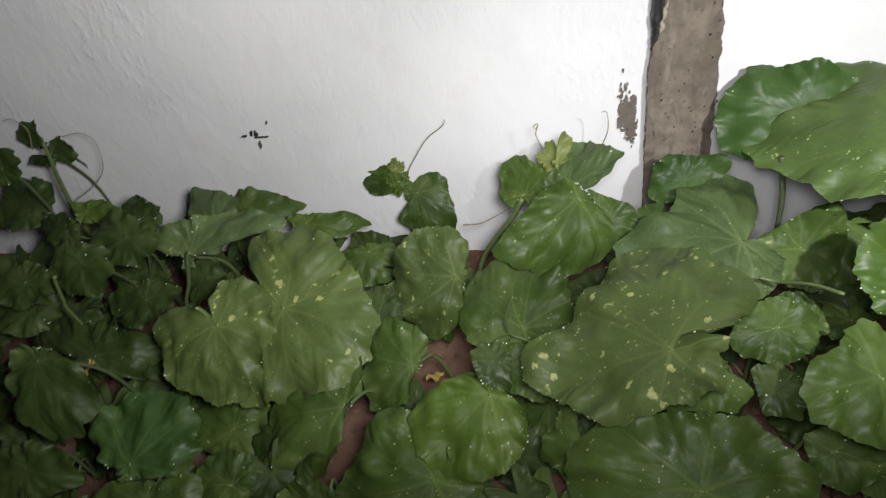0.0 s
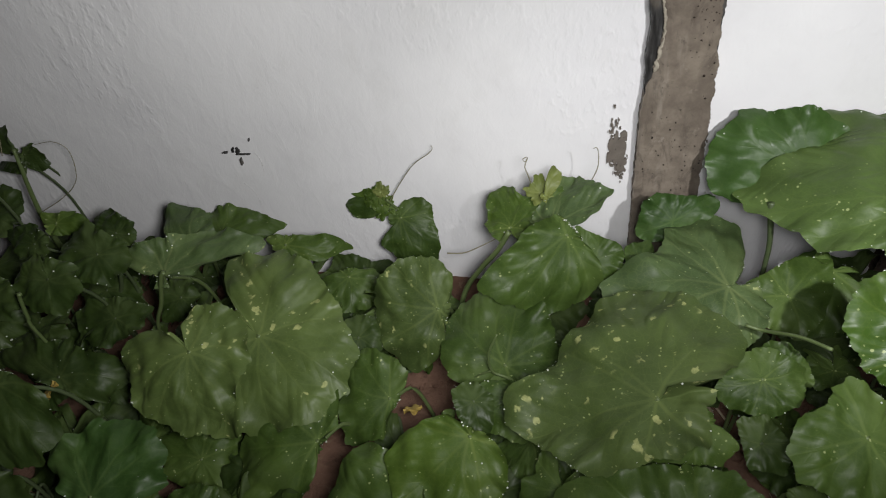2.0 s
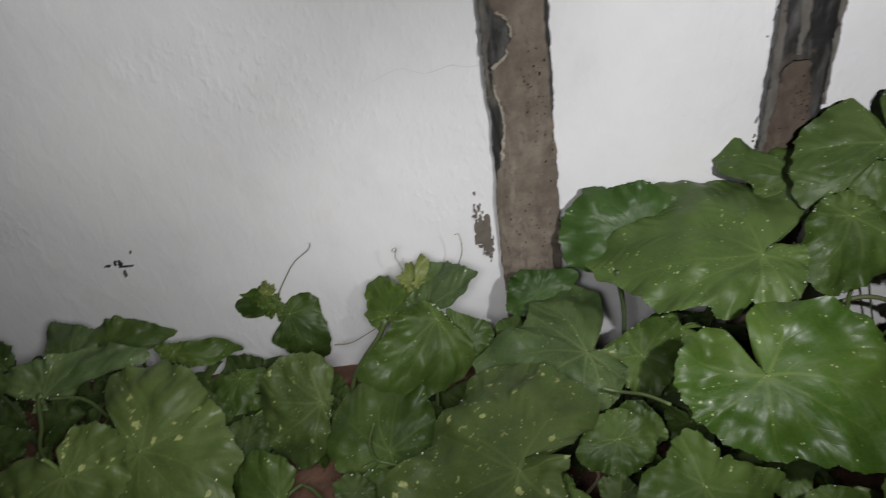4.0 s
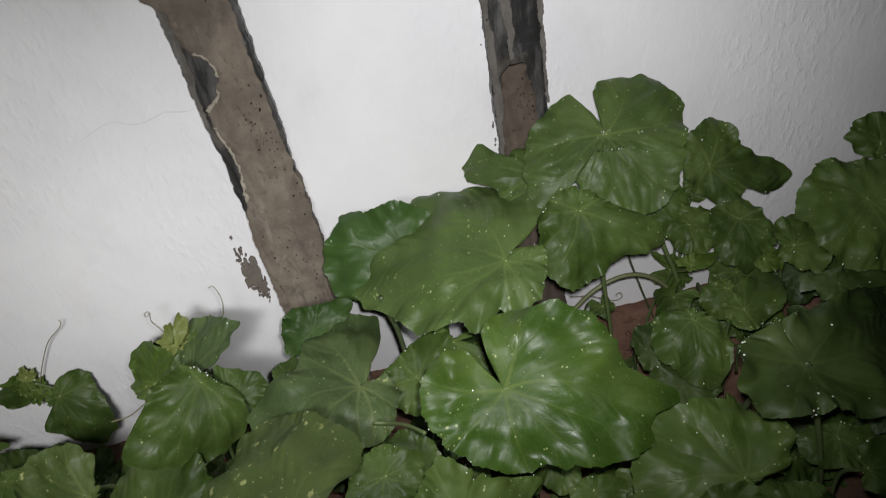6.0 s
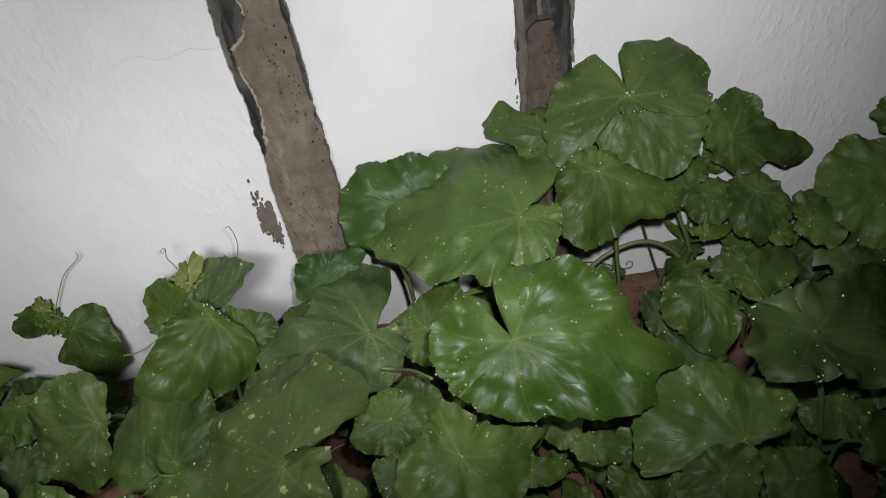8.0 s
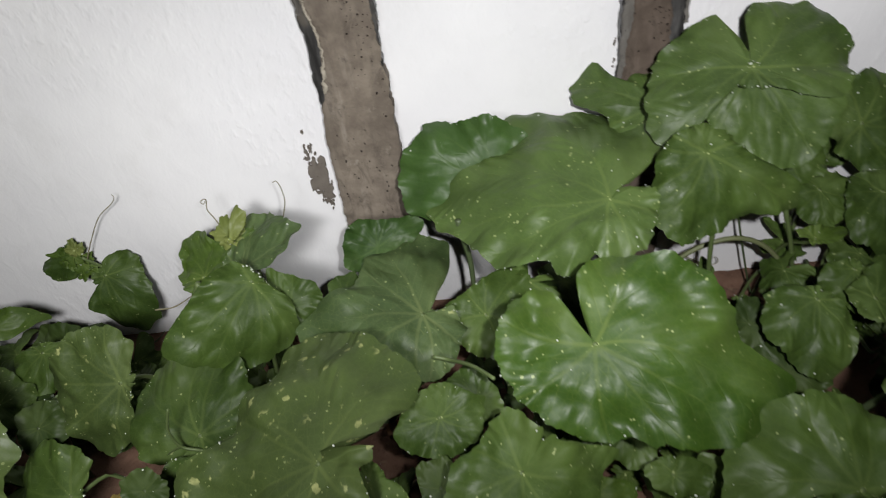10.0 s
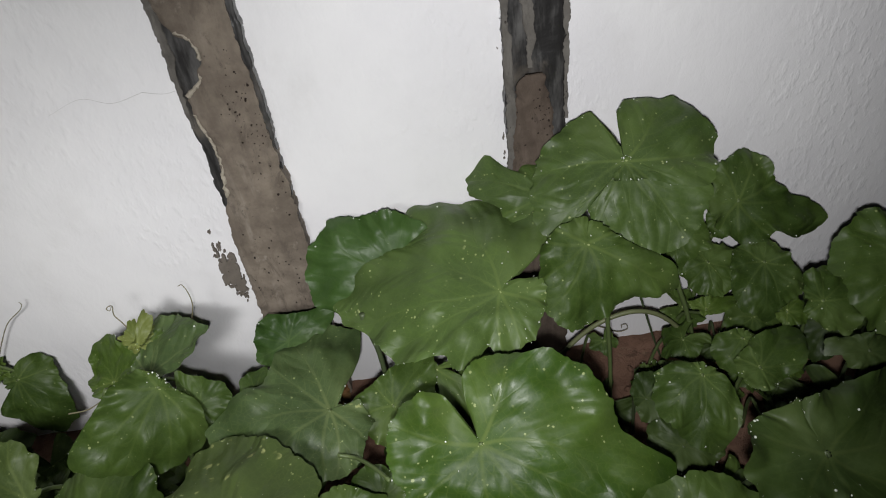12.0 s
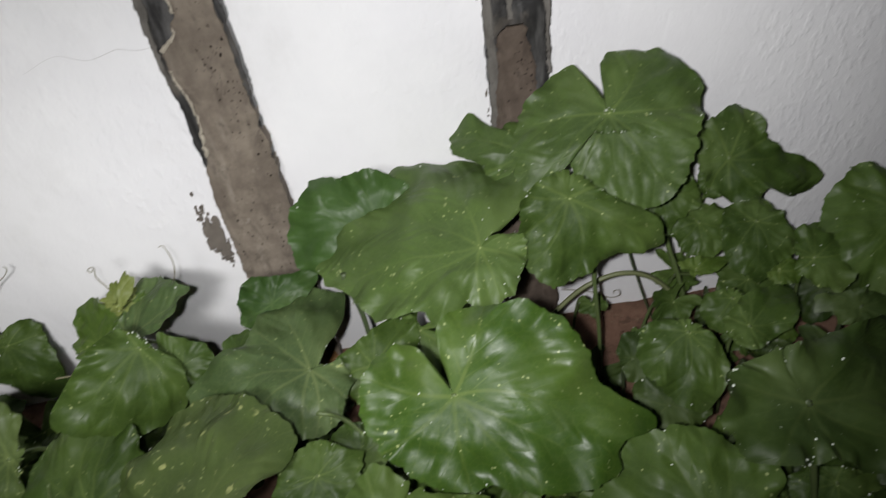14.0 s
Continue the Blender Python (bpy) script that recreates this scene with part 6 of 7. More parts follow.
small_leaf(vine_left, pose(-0.972, 0.616, 0.147, -35, 11, 125), 0.049, 'dark')
small_leaf(vine_middle, pose(0.016, 0.507, 0.075, -40, 14, 157), 0.045, 'green')
small_leaf(vine_right, pose(0.659, 0.592, 0.128, -15, -11, 168), 0.048, 'green')
small_leaf(vine_left, pose(-0.359, 0.308, 0.120, -41, 8, 160), 0.055, 'dark')
small_leaf(vine_right, pose(0.454, 0.694, 0.030, -34, 9, 197), 0.040, 'green')
small_leaf(vine_right, pose(1.260, 0.375, 0.104, -33, 1, 168), 0.052, 'green')
small_leaf(vine_right, pose(1.069, 0.631, 0.141, -35, -3, 214), 0.046, 'dark')
small_leaf(vine_right, pose(0.490, 0.483, 0.059, -24, -0, 152), 0.033, 'green')
small_leaf(vine_left, pose(-0.417, 0.459, 0.112, -27, 12, 113), 0.053, 'dark')
small_leaf(vine_right, pose(0.809, 0.583, 0.086, -37, -5, 84), 0.058, 'dark')
small_leaf(vine_left, pose(-0.932, 0.685, 0.132, -16, -9, 61), 0.034, 'dark')
small_leaf(vine_middle, pose(0.021, 0.733, 0.059, -25, 12, 212), 0.042, 'green')
small_leaf(vine_right, pose(0.485, 0.401, 0.184, -34, -8, 176), 0.052, 'green')
small_leaf(vine_left, pose(-0.594, 0.556, 0.097, -37, 1, 153), 0.034, 'green')
small_leaf(vine_right, pose(0.538, 0.476, 0.160, -38, -1, 240), 0.035, 'dark')
small_leaf(vine_left, pose(-0.321, 0.856, 0.055, -49, -9, 211), 0.045, 'green')
small_leaf(vine_middle, pose(-0.263, 0.542, 0.063, -34, -9, 176), 0.051, 'dark')
small_leaf(vine_middle, pose(0.141, 0.511, 0.047, -47, -12, 177), 0.057, 'dark')
small_leaf(vine_right, pose(1.251, 0.466, 0.196, -38, -9, 226), 0.055, 'dark')
small_leaf(vine_left, pose(-0.824, 0.390, 0.050, -37, -7, 139), 0.041, 'dark')
small_leaf(vine_left, pose(-0.958, 0.518, 0.093, -20, 8, 174), 0.034, 'dark')
small_leaf(vine_right, pose(1.119, 0.541, 0.109, -32, -4, 175), 0.057, 'green')
small_leaf(vine_right, pose(0.554, 0.512, 0.076, -27, -4, 264), 0.033, 'green')
small_leaf(vine_left, pose(-1.237, 0.538, 0.144, -38, 15, 154), 0.057, 'dark')
small_leaf(vine_middle, pose(-0.076, 0.557, 0.096, -34, -6, 117), 0.058, 'green')
small_leaf(vine_right, pose(1.174, 0.250, 0.088, -43, -12, 144), 0.034, 'dark')
small_leaf(vine_left, pose(-0.925, 0.318, 0.053, -17, 4, 166), 0.053, 'dark')
small_leaf(vine_right, pose(0.875, 0.662, 0.153, -39, -4, 174), 0.057, 'dark')
small_leaf(vine_left, pose(-0.656, 0.390, 0.085, -27, 13, 232), 0.043, 'green')
small_leaf(vine_middle, pose(-0.250, 0.264, 0.134, -46, 2, 140), 0.050, 'green')
small_leaf(vine_left, pose(-0.800, 0.587, 0.054, -28, 10, 152), 0.046, 'dark')
small_leaf(vine_left, pose(-0.490, 0.540, 0.105, -45, 2, 137), 0.043, 'green')
small_leaf(vine_left, pose(-0.629, 0.388, 0.047, -37, -7, 225), 0.058, 'green')
small_leaf(vine_middle, pose(-0.099, 0.383, 0.145, -12, -4, 231), 0.037, 'dark')
small_leaf(vine_right, pose(0.730, 0.887, 0.150, -26, 15, 244), 0.038, 'green')
small_leaf(vine_right, pose(1.032, 0.671, 0.105, -38, 15, 192), 0.036, 'green')
small_leaf(vine_right, pose(0.410, 0.263, 0.198, -41, 6, 198), 0.052, 'dark')
small_leaf(vine_right, pose(0.362, 0.850, 0.043, -16, 13, 255), 0.046, 'dark')
small_leaf(vine_left, pose(-0.657, 0.739, 0.117, -27, -0, 157), 0.054, 'dark')
small_leaf(vine_right, pose(0.794, 0.312, 0.169, -24, -13, 271), 0.051, 'green')
small_leaf(vine_middle, pose(-0.251, 0.344, 0.099, -19, 12, 104), 0.054, 'green')
small_leaf(vine_middle, pose(0.143, 0.414, 0.146, -38, 3, 173), 0.047, 'dark')
small_leaf(vine_right, pose(0.852, 0.422, 0.086, -15, 11, 255), 0.037, 'green')
small_leaf(vine_left, pose(-0.712, 0.490, 0.047, -34, 14, 145), 0.035, 'dark')
small_leaf(vine_left, pose(-0.549, 0.737, 0.134, -27, 6, 286), 0.041, 'green')
small_leaf(vine_right, pose(0.542, 0.732, 0.056, -25, -7, 193), 0.042, 'dark')
small_leaf(vine_left, pose(-1.146, 0.867, 0.042, -18, 8, 176), 0.053, 'dark')
small_leaf(vine_right, pose(0.659, 0.731, 0.170, -18, 9, 234), 0.036, 'dark')
small_leaf(vine_middle, pose(-0.267, 0.719, 0.083, -50, -11, 243), 0.040, 'green')
small_leaf(vine_middle, pose(-0.134, 0.336, 0.099, -44, 14, 121), 0.058, 'dark')
small_leaf(vine_right, pose(1.287, 0.745, 0.158, -31, -8, 183), 0.049, 'dark')
small_leaf(vine_right, pose(1.108, 0.578, 0.139, -50, -1, 139), 0.033, 'green')
small_leaf(vine_right, pose(0.318, 0.552, 0.181, -41, 7, 139), 0.057, 'green')
small_leaf(vine_right, pose(1.173, 0.377, 0.172, -26, 4, 211), 0.055, 'green')
small_leaf(vine_left, pose(-0.345, 0.628, 0.109, -41, 8, 185), 0.037, 'green')
small_leaf(vine_middle, pose(0.184, 0.689, 0.106, -27, 14, 76), 0.056, 'dark')
small_leaf(vine_left, pose(-0.502, 0.711, 0.096, -24, -1, 263), 0.035, 'dark')
small_leaf(vine_left, pose(-1.070, 0.516, 0.051, -23, 14, 188), 0.039, 'dark')
small_leaf(vine_right, pose(1.027, 0.505, 0.103, -30, -13, 187), 0.035, 'green')
small_leaf(vine_left, pose(-1.231, 0.423, 0.131, -17, -6, 79), 0.052, 'dark')
small_leaf(vine_right, pose(1.141, 0.643, 0.112, -23, -1, 247), 0.038, 'green')
small_leaf(vine_right, pose(1.239, 0.688, 0.168, -30, -7, 206), 0.046, 'dark')
small_leaf(vine_right, pose(1.201, 0.567, 0.108, -38, 0, 250), 0.042, 'dark')
small_leaf(vine_right, pose(0.230, 0.407, 0.081, -38, -9, 139), 0.051, 'green')
small_leaf(vine_middle, pose(0.005, 0.230, 0.085, -41, 9, 238), 0.036, 'green')
small_leaf(vine_right, pose(0.806, 0.877, 0.056, -16, -5, 189), 0.037, 'dark')
small_leaf(vine_right, pose(0.543, 0.246, 0.120, -32, 0, 149), 0.048, 'green')
small_leaf(vine_right, pose(0.847, 0.805, 0.037, -29, -1, 250), 0.041, 'green')
small_leaf(vine_right, pose(0.875, 0.718, 0.087, -39, 4, 192), 0.051, 'dark')
small_leaf(vine_right, pose(0.966, 0.541, 0.064, -43, 10, 99), 0.047, 'green')
small_leaf(vine_right, pose(0.242, 0.535, 0.126, -47, -14, 194), 0.039, 'dark')
small_leaf(vine_left, pose(-0.754, 0.479, 0.123, -27, 2, 199), 0.049, 'dark')
small_leaf(vine_right, pose(0.410, 0.794, 0.103, -30, 10, 225), 0.055, 'green')
small_leaf(vine_right, pose(1.139, 0.621, 0.180, -16, -5, 55), 0.046, 'dark')
small_leaf(vine_right, pose(0.842, 0.788, 0.082, -21, -7, 102), 0.033, 'dark')
small_leaf(vine_right, pose(1.261, 0.294, 0.184, -22, 12, 139), 0.036, 'green')
small_leaf(vine_middle, pose(0.204, 0.284, 0.114, -33, -7, 170), 0.042, 'dark')
small_leaf(vine_left, pose(-1.093, 0.494, 0.076, -29, -2, 219), 0.055, 'dark')
small_leaf(vine_right, pose(0.722, 0.422, 0.139, -40, -13, 249), 0.034, 'dark')
small_leaf(vine_right, pose(1.009, 0.566, 0.052, -22, 5, 85), 0.043, 'green')
small_leaf(vine_middle, pose(-0.211, 0.267, 0.074, -12, -13, 122), 0.042, 'green')
small_leaf(vine_right, pose(1.033, 0.310, 0.197, -17, -9, 169), 0.034, 'dark')
small_leaf(vine_middle, pose(-0.072, 0.747, 0.089, -15, 9, 214), 0.034, 'green')
small_leaf(vine_right, pose(0.981, 0.583, 0.152, -13, 12, 187), 0.036, 'dark')
small_leaf(vine_right, pose(0.637, 0.557, 0.114, -27, -10, 138), 0.039, 'green')
small_leaf(vine_left, pose(-0.745, 0.575, 0.124, -18, -6, 175), 0.039, 'dark')
small_leaf(vine_left, pose(-0.668, 0.302, 0.067, -19, -3, 198), 0.057, 'green')
small_leaf(vine_middle, pose(0.028, 0.260, 0.131, -47, 9, 215), 0.051, 'dark')
small_leaf(vine_middle, pose(0.183, 0.331, 0.091, -17, 15, 117), 0.058, 'green')
small_leaf(vine_right, pose(0.988, 0.435, 0.127, -18, -9, 162), 0.040, 'dark')
small_leaf(vine_left, pose(-0.837, 0.612, 0.126, -44, 2, 126), 0.058, 'dark')
small_leaf(vine_right, pose(0.340, 0.606, 0.126, -42, 12, 220), 0.033, 'dark')
small_leaf(vine_right, pose(0.248, 0.781, 0.052, -40, 11, 147), 0.038, 'dark')
small_leaf(vine_right, pose(1.203, 0.320, 0.035, -24, 13, 209), 0.035, 'dark')
small_leaf(vine_left, pose(-0.939, 0.868, 0.060, -12, 4, 185), 0.045, 'dark')
small_leaf(vine_left, pose(-0.790, 0.517, 0.071, -32, -14, 204), 0.052, 'dark')
small_leaf(vine_right, pose(1.117, 0.612, 0.098, -40, 2, 239), 0.045, 'green')
small_leaf(vine_middle, pose(-0.120, 0.492, 0.052, -24, 11, 182), 0.052, 'dark')
small_leaf(vine_right, pose(0.629, 0.253, 0.110, -40, -12, 214), 0.058, 'green')
small_leaf(vine_right, pose(0.820, 0.417, 0.095, -41, -5, 181), 0.035, 'green')
small_leaf(vine_left, pose(-0.514, 0.279, 0.128, -28, 6, 162), 0.056, 'green')
small_leaf(vine_right, pose(0.884, 0.349, 0.187, -42, 14, 130), 0.052, 'green')
small_leaf(vine_right, pose(0.802, 0.564, 0.179, -30, -11, 173), 0.057, 'green')
small_leaf(vine_left, pose(-0.907, 0.448, 0.090, -36, -6, 232), 0.048, 'dark')
small_leaf(vine_right, pose(0.324, 0.858, 0.051, -45, 2, 70), 0.033, 'dark')
small_leaf(vine_right, pose(0.773, 0.522, 0.090, -40, -15, 143), 0.036, 'green')
small_leaf(vine_right, pose(0.504, 0.480, 0.144, -33, 9, 135), 0.053, 'green')
small_leaf(vine_middle, pose(0.122, 0.396, 0.043, -14, 11, 169), 0.054, 'dark')
small_leaf(vine_middle, pose(-0.059, 0.397, 0.104, -18, 1, 169), 0.045, 'green')
small_leaf(vine_left, pose(-0.869, 0.369, 0.043, -10, -14, 304), 0.037, 'dark')
small_leaf(vine_right, pose(0.226, 0.361, 0.044, -36, 5, 147), 0.057, 'green')
small_leaf(vine_right, pose(0.294, 0.723, 0.153, -49, -5, 126), 0.033, 'green')
small_leaf(vine_middle, pose(-0.258, 0.728, 0.141, -43, -7, 217), 0.033, 'green')
small_leaf(vine_left, pose(-1.150, 0.759, 0.102, -49, 10, 81), 0.059, 'dark')
small_leaf(vine_middle, pose(-0.078, 0.566, 0.144, -14, 2, 197), 0.033, 'green')
small_leaf(vine_left, pose(-0.806, 0.458, 0.031, -26, 6, 121), 0.040, 'dark')
small_leaf(vine_right, pose(0.971, 0.394, 0.148, -42, -11, 234), 0.049, 'dark')
small_leaf(vine_right, pose(0.316, 0.434, 0.100, -38, 14, 277), 0.058, 'green')
small_leaf(vine_left, pose(-0.380, 0.787, 0.043, -13, 5, 225), 0.060, 'green')
small_leaf(vine_left, pose(-1.085, 0.865, 0.125, -24, 6, 190), 0.058, 'dark')
small_leaf(vine_left, pose(-1.010, 0.905, 0.120, -32, -8, 170), 0.050, 'dark')
small_leaf(vine_left, pose(-1.130, 0.800, 0.150, -20, 10, 205), 0.060, 'dark')
small_leaf(vine_left, pose(-0.905, 0.900, 0.100, -28, 4, 185), 0.048, 'dark')
small_leaf(vine_left, pose(-0.820, 0.880, 0.110, -30, -6, 160), 0.050, 'dark')
small_leaf(vine_left, pose(-0.735, 0.865, 0.085, -26, 8, 200), 0.048, 'dark')
small_leaf(vine_left, pose(-0.960, 0.690, 0.130, -22, -5, 175), 0.055, 'dark')
small_leaf(vine_left, pose(-0.870, 0.700, 0.110, -30, 9, 195), 0.050, 'dark')
small_leaf(vine_right, pose(0.688, 0.875, 0.318, -50, 4, 172), 0.052, 'green')


# ---- stems and tendrils ----
def stem(plant, name, points, thick, material, label="", fine=6, thin=None):
    bm = bmesh.new()
    tube(bm, spline(points, fine), thick, thick * 0.7 if thin is None else thin)
    return part(name, bm, material, plant, label)


def tendril(plant, points, thick=0.0009):
    return stem(plant, "tendril", points, thick, TENDRIL, "thin curling tendril", 10, thick * 0.55)


tendril(vine_middle, ((-0.348, 0.930, 0.225), (-0.320, 0.930, 0.268), (-0.292, 0.930, 0.305), (-0.264, 0.930, 0.326), (-0.256, 0.930, 0.336), (-0.257, 0.930, 0.342)))
tendril(vine_middle, ((-0.086, 0.860, 0.299), (-0.094, 0.860, 0.331), (-0.099, 0.860, 0.348), (-0.095, 0.860, 0.363), (-0.096, 0.855, 0.369), (-0.101, 0.855, 0.365), (-0.098, 0.855, 0.361), (-0.095, 0.857, 0.365)))
tendril(vine_middle, ((-0.007, 0.860, 0.310), (0.006, 0.860, 0.343), (0.008, 0.860, 0.365), (0.005, 0.860, 0.381), (-0.001, 0.860, 0.380)))
tendril(vine_middle, ((-0.235, 0.850, 0.179), (-0.206, 0.850, 0.181), (-0.176, 0.850, 0.197), (-0.135, 0.850, 0.224)), 0.0013)
stem(vine_middle, "stem", ((-0.296, 0.938, 0.120), (-0.318, 0.942, 0.180), (-0.335, 0.936, 0.203), (-0.352, 0.928, 0.232)), 0.0032, STALK)
stem(vine_left, "stem", ((-1.04, 0.84, 0.03), (-1.035, 0.870, 0.114), (-1.025, 0.870, 0.177), (-1.022, 0.870, 0.235), (-1.012, 0.870, 0.290), (-1.001, 0.870, 0.336), (-0.998, 0.875, 0.373)), 0.0065, STALK, "pale green hairy vine stem", 6, 0.003)
tendril(vine_left, ((-1.051, 0.895, 0.215), (-0.989, 0.900, 0.246), (-0.943, 0.900, 0.279), (-0.922, 0.900, 0.311), (-0.913, 0.900, 0.355), (-0.935, 0.900, 0.373), (-0.976, 0.900, 0.368)))
tendril(vine_left, ((-1.048, 0.890, 0.350), (-1.042, 0.900, 0.387), (-1.061, 0.900, 0.410), (-1.082, 0.900, 0.408)))
stem(vine_middle, "stem", ((-0.119, 0.790, 0.280), (-0.140, 0.790, 0.240), (-0.167, 0.790, 0.203), (-0.199, 0.790, 0.146), (-0.23, 0.80, 0.02)), 0.0042, STALK, "pale green vine stem", 6, 0.0045)
stem(vine_right, "petiole", ((0.550, 0.795, 0.390), (0.565, 0.790, 0.297), (0.569, 0.790, 0.245), (0.578, 0.790, 0.149), (0.585, 0.79, 0.02)), 0.0040, STALK)
stem(vine_right, "stem", ((0.500, 0.835, 0.130), (0.546, 0.840, 0.175), (0.580, 0.840, 0.200), (0.623, 0.840, 0.210), (0.663, 0.840, 0.196), (0.701, 0.840, 0.157), (0.730, 0.840, 0.103), (0.75, 0.84, 0.01)), 0.0038, ARCH, "arching pale green vine stem", 8, 0.0038)
stem(vine_right, "petiole", ((0.688, 0.850, 0.268), (0.694, 0.843, 0.240), (0.711, 0.840, 0.190), (0.734, 0.840, 0.105), (0.75, 0.85, 0.01)), 0.0040, STALK)
stem(vine_right, "petiole", ((0.640, 0.885, 0.280), (0.651, 0.890, 0.213), (0.667, 0.890, 0.154), (0.701, 0.890, 0.047), (0.72, 0.89, 0.01)), 0.0020, STALK_DARK)
tendril(vine_right, ((0.558, 0.930, 0.108), (0.600, 0.930, 0.094), (0.639, 0.930, 0.070), (0.658, 0.930, 0.072), (0.655, 0.930, 0.084), (0.647, 0.930, 0.083), (0.648, 0.930, 0.077)))
stem(vine_right, "petiole", ((0.684, 0.475, 0.304), (0.691, 0.475, 0.284), (0.708, 0.475, 0.224), (0.731, 0.475, 0.117), (0.75, 0.49, 0.03)), 0.0042, STALK)
stem(vine_right, "cut_stem", ((0.190, 0.640, 0.262), (0.211, 0.632, 0.262), (0.235, 0.595, 0.295), (0.256, 0.560, 0.316)), 0.0026, STALK, "pale green bit of stem", 6, 0.0022)
stem(vine_right, "petiole", ((0.236, 0.803, 0.330), (0.238, 0.800, 0.312), (0.246, 0.800, 0.262), (0.248, 0.800, 0.198), (0.25, 0.81, 0.02)), 0.0046, STALK_DARK)
stem(vine_left, "petiole", ((-0.640, 0.682, 0.275), (-0.650, 0.680, 0.262), (-0.673, 0.680, 0.208), (-0.707, 0.680, 0.140), (-0.72, 0.70, 0.02)), 0.0042, STALK)
stem(vine_left, "petiole", ((-0.825, 0.600, 0.300), (-0.831, 0.600, 0.288), (-0.842, 0.600, 0.249), (-0.847, 0.600, 0.214), (-0.85, 0.62, 0.05)), 0.0034, STALK)
stem(vine_left, "petiole", ((-0.788, 0.750, 0.215), (-0.809, 0.750, 0.165), (-0.836, 0.750, 0.121), (-0.85, 0.76, 0.02)), 0.0034, STALK_DARK)
stem(vine_middle, "bare_vein", ((-0.118, 0.603, 0.262), (-0.131, 0.600, 0.225), (-0.129, 0.600, 0.190), (-0.111, 0.600, 0.178), (-0.088, 0.603, 0.160)), 0.0014, STALK, "pale bare vein at a leaf's notch", 8, 0.0022)
stem(vine_middle, "bare_vein", ((-0.129, 0.600, 0.190), (-0.150, 0.604, 0.172), (-0.172, 0.610, 0.145)), 0.0014, STALK, "", 6, 0.0010)


def bud_leaf(plant, place, size, look_of):
    """A small, deeply toothed leaf of a growing tip."""
    reach = [size * (1.08 if i % 2 else 0.92) * (1 + 0.14 * math.cos(radians(13 * (i - 12)) * 5.0) - 0.3 * abs(i - 12) / 12) for i in range(25)]
    return leaf(plant, place, reach, 0.35 * size, look_of, size, cup=0.3, teeth=2.0, dew=3, stalk=False)


for x, z, tilt, turn, size, kind in ((-0.366, 0.236, 62, 75, 0.024, "young"), (-0.360, 0.244, 72, 15, 0.017, "pale"), (-0.378, 0.228, 66, 120, 0.020, "young"), (-0.362, 0.218, 58, 165, 0.028, "young")):
    bud_leaf(vine_middle, pose(x, 0.932, z, tilt, 0, 0) @ pose(0, 0, 0, 0, 0, turn), size, kind)
for x, z, tilt, turn, size, kind in ((-0.074, 0.318, 62, 10, 0.026, "pale"), (-0.060, 0.312, 55, -60, 0.020, "young")):
    bud_leaf(vine_middle, pose(x, 0.835, z, tilt, 0, 0) @ pose(0, 0, 0, 0, 0, turn), size, kind)


# ---- small shoots under the big leaves ----
def shoot(points, leaves, thick=0.0016):
    """A young side shoot with a few small leaves."""
    stem(vine_right, "stem", points, thick, STALK)
    for (x, y, z), size, turn in leaves:
        bud_leaf(vine_right, pose(x, y, z, 35, 0, 0) @ pose(0, 0, 0, 0, 0, turn), size, "young")


shoot(((0.655, 0.850, 0.01), (0.652, 0.842, 0.035), (0.662, 0.835, 0.055), (0.655, 0.828, 0.075)), (((0.650, 0.838, 0.042), 0.013, 90), ((0.664, 0.832, 0.060), 0.012, -70), ((0.655, 0.826, 0.080), 0.014, 20)))
shoot(((0.470, 0.600, 0.01), (0.462, 0.590, 0.05), (0.468, 0.580, 0.085)), (((0.460, 0.585, 0.060), 0.016, 100), ((0.474, 0.578, 0.090), 0.018, -30)))
shoot(((0.430, 0.585, 0.01), (0.425, 0.572, 0.05), (0.415, 0.565, 0.08)), (((0.420, 0.566, 0.07), 0.020, 150), ((0.412, 0.562, 0.09), 0.016, 60)))
shoot(((0.720, 0.80, 0.01), (0.715, 0.79, 0.05), (0.725, 0.78, 0.08)), (((0.715, 0.785, 0.06), 0.018, 110), ((0.727, 0.777, 0.09), 0.022, 190)))
shoot(((0.86, 0.80, 0.01), (0.85, 0.79, 0.06), (0.86, 0.78, 0.09)), (((0.85, 0.785, 0.07), 0.022, 140), ((0.863, 0.777, 0.10), 0.020, 220)))


# ---- litter on the soil ----
def twig(label, points, thick, material=DRY):
    base = Vector(points[0])
    bm = bmesh.new()
    tube(bm, [p - base for p in spline(points, 6)], thick, thick * 0.6)
    ob = new("twig", mesh_of("twig", bm, material))
    ob.location = base
    return tagged(ob, label, "twig", "dry twigs")


def lying(points, lift=0.004):
    return [(x, y, height(x, y) + lift) for x, y in points]


twig("dry bent straw-coloured stem lying on soil", lying(((0.098, 0.609), (0.141, 0.627), (0.191, 0.680), (0.181, 0.711))), 0.0035)
twig("pale dry stalk lying on soil", lying(((-0.125, 0.476), (-0.098, 0.485), (-0.070, 0.496))), 0.0028)
twig("brown dry stalk lying on soil", lying(((-0.130, 0.585), (-0.090, 0.558), (-0.055, 0.550))), 0.0024, STALK_DARK)
twig("short dry stalk lying on soil", lying(((0.185, 0.727), (0.201, 0.700), (0.212, 0.676))), 0.0026)
twig("thin dark dry stalk lying on soil", lying(((0.465, 0.649), (0.462, 0.599), (0.470, 0.545))), 0.0020, STALK_DARK)
twig("thin dry stalk lying on soil", lying(((0.42, 0.60), (0.445, 0.585), (0.50, 0.60))), 0.0018)
rnd = random.Random(11)
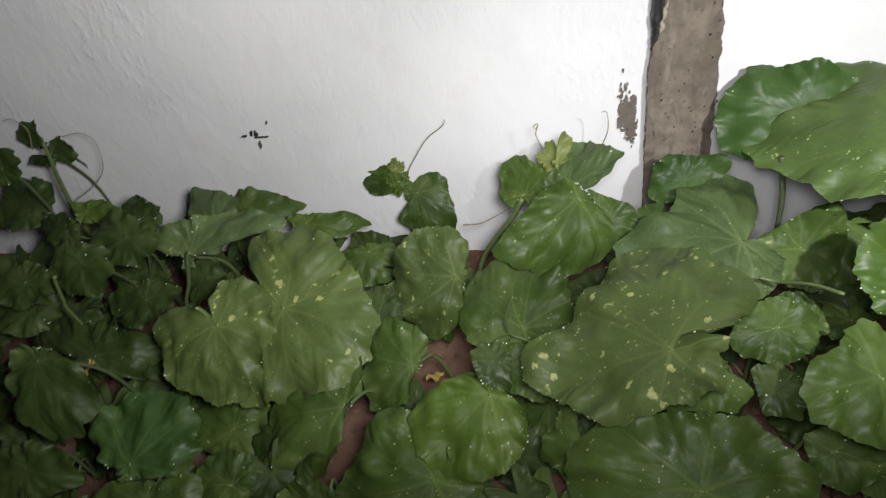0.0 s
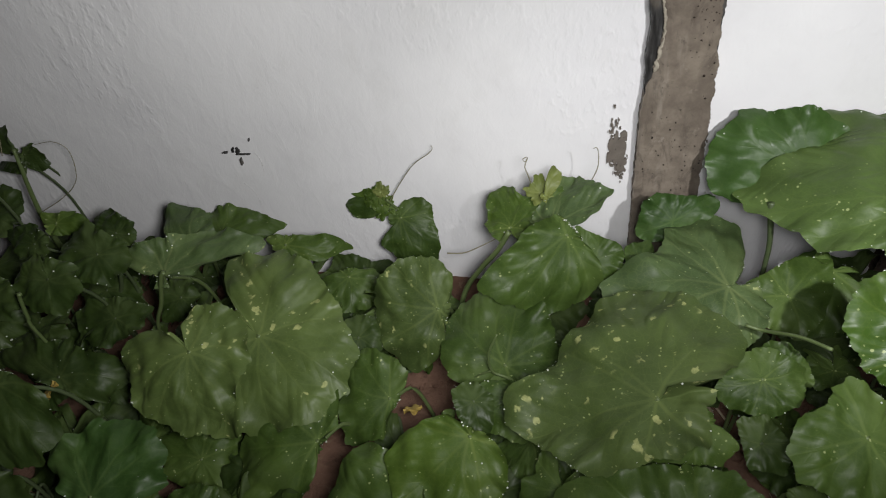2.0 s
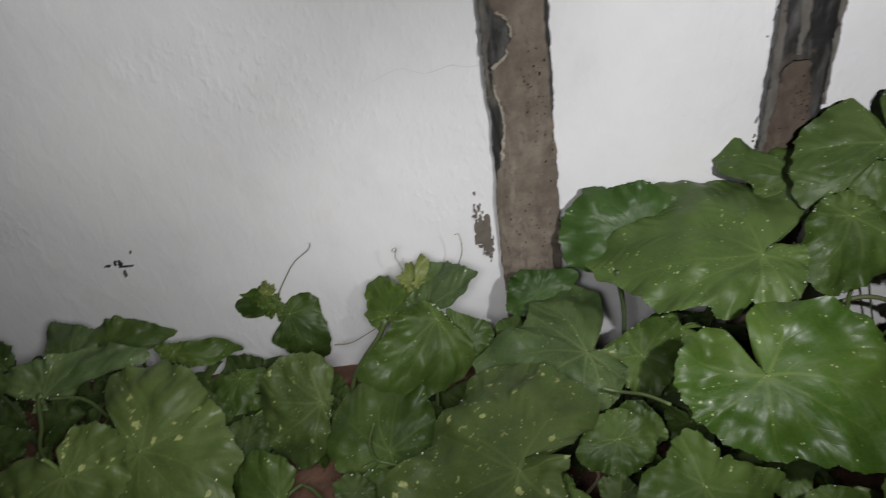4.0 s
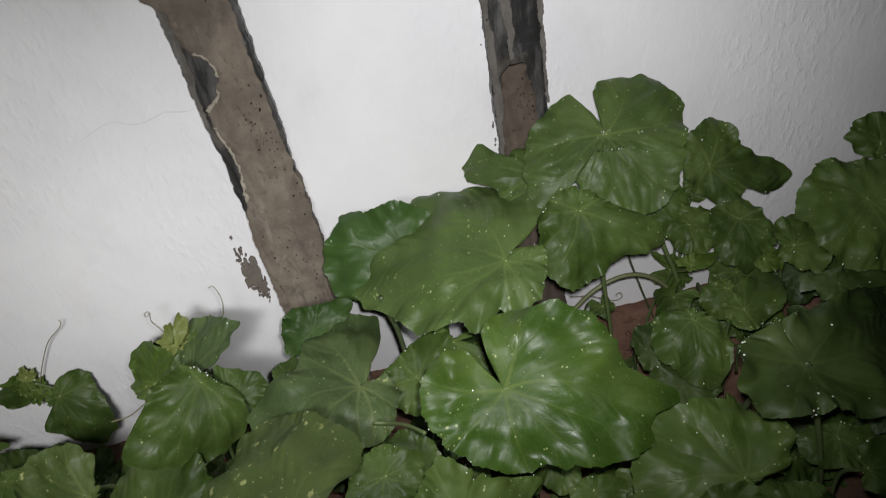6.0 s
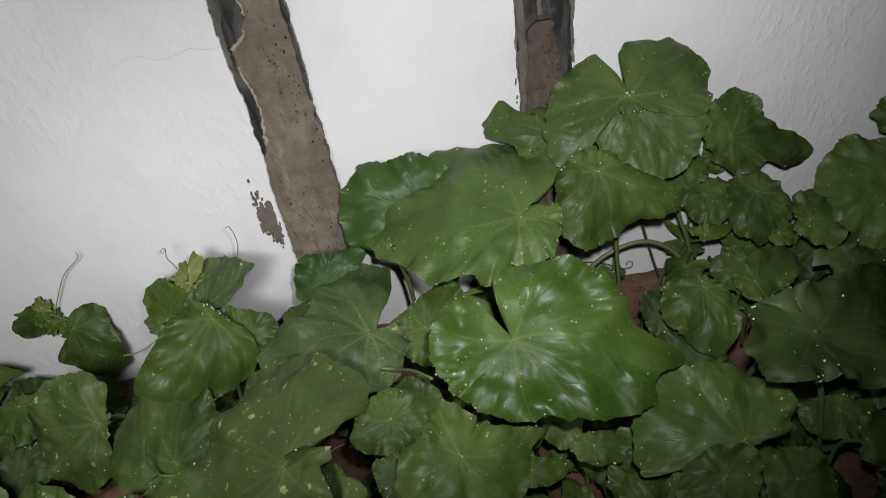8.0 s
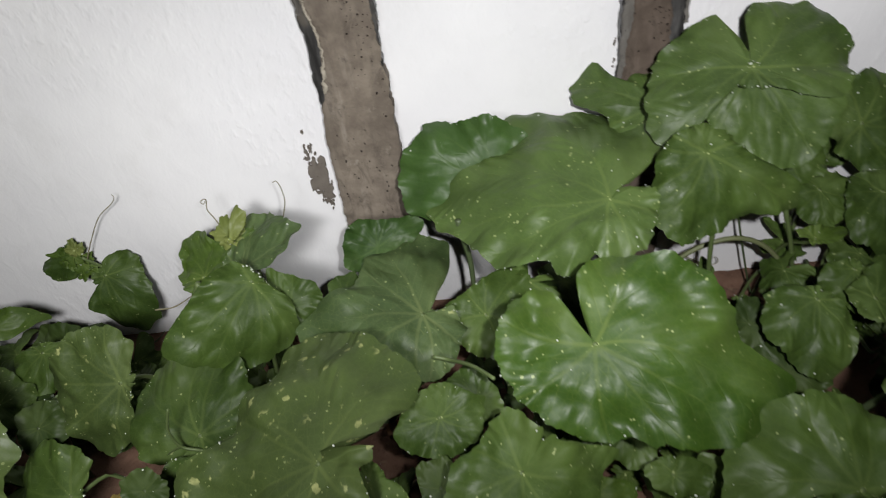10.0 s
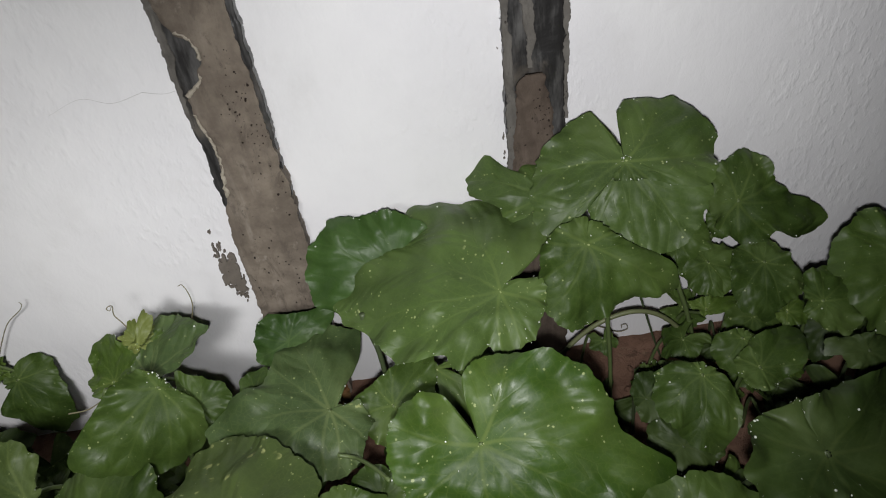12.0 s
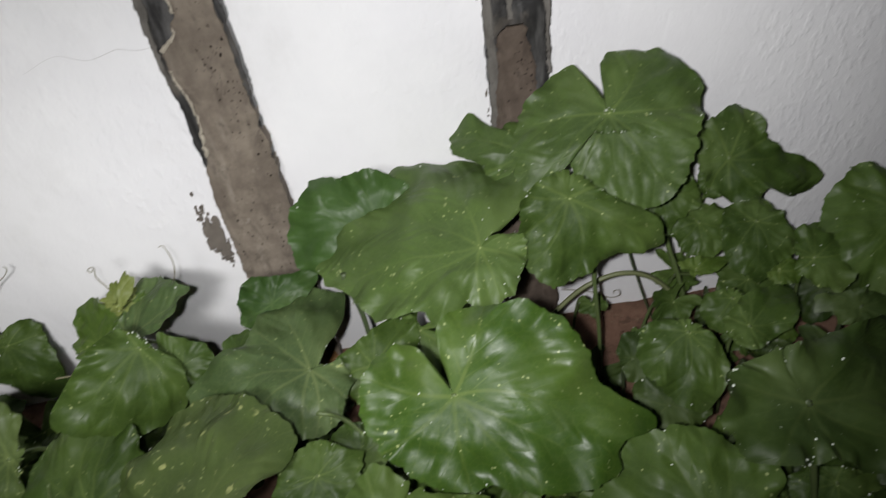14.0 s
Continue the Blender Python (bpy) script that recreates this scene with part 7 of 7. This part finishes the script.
for k in range(46):
    x, y, a, l = rnd.uniform(-1.0, 1.1), rnd.uniform(0.35, 0.93), rnd.uniform(0, math.tau), rnd.uniform(0.012, 0.05)
    ends = [(x + l * t * math.cos(a + 0.5 * t), y + l * t * math.sin(a + 0.5 * t)) for t in (0, 0.5, 1)]
    twig("bit of dry stalk lying on soil", lying(ends, 0.002), rnd.uniform(0.0007, 0.0018), DRY if rnd.random() < 0.6 else STALK_DARK)

BROWN = leaf_material("leaf_dead", (0.10, 0.045, 0.018), (0.20, 0.10, 0.035), (0.26, 0.17, 0.08), 0.0, 0.7)
OCHRE = leaf_material("leaf_withered", (0.36, 0.24, 0.05), (0.50, 0.36, 0.10), (0.55, 0.45, 0.2), 0.0, 0.6)
LEAF["brown"], LEAF["ochre"] = BROWN, OCHRE


def dead_leaf(label, place, size, look_of):
    """A shrunken, curled leaf."""
    r = random.Random(int(size * 1e5))
    reach = [size * (1 - 0.45 * abs(math.sin(radians(13 * (i - 12)))) + r.uniform(-0.04, 0.04)) for i in range(25)]
    home = thing("dead_leaf", label, "dead leaf", place.translation, "dead leaves")
    flat = place.copy()
    flat.translation = (0, 0, 0)
    leaf(home, flat, reach, 0.5 * size, look_of, size, cup=0.45, wave=1.6, teeth=0.7, dew=0, stalk=False)
    return home


dead_leaf("withered yellow leaf among the green ones", pose(-0.799, 0.522, 0.172, 40, 10, -80), 0.026, "ochre")
dead_leaf("withered yellow leaf over bare soil", pose(-0.262, 0.612, 0.075, 40, 0, 200), 0.026, "ochre")
dead_leaf("curled brown dead leaf on soil", pose(0.496, 0.551, 0.035, 20, 0, 160), 0.034, "brown")
dead_leaf("curled brown dead leaf on soil", pose(0.655, 0.820, 0.040, 25, 10, 30), 0.022, "brown")
dead_leaf("curled brown dead leaf on soil", pose(0.130, 0.690, 0.030, 15, 0, 70), 0.035, "brown")
dead_leaf("crumbling brown dead leaf at the post's foot", pose(0.150, 0.915, 0.045, 50, 0, 20), 0.030, "brown")
dead_leaf("curled brown dead leaf on soil", pose(-0.09, 0.52, 0.03, 10, 0, 250), 0.030, "brown")

# ---- hairline cracks in the wall ----
for line in (((-0.590, 0.312), (-0.584, 0.300), (-0.583, 0.282), (-0.588, 0.262)), ((0.02, 0.612), (-0.02, 0.604), (-0.055, 0.615), (-0.10, 0.600)), ((0.02, 0.612), (0.045, 0.606), (0.066, 0.609)), ((-0.632, 0.245), (-0.618, 0.225), (-0.612, 0.19)), ((0.585, 0.66), (0.61, 0.672), (0.64, 0.69))):
    bm = bmesh.new()
    tube(bm, spline([(x, WALL_Y - 0.0008, z) for x, z in line], 8), 0.0004, 0.0002, 4)
    part("crack", bm, CRACK, wall_north, "hairline crack")
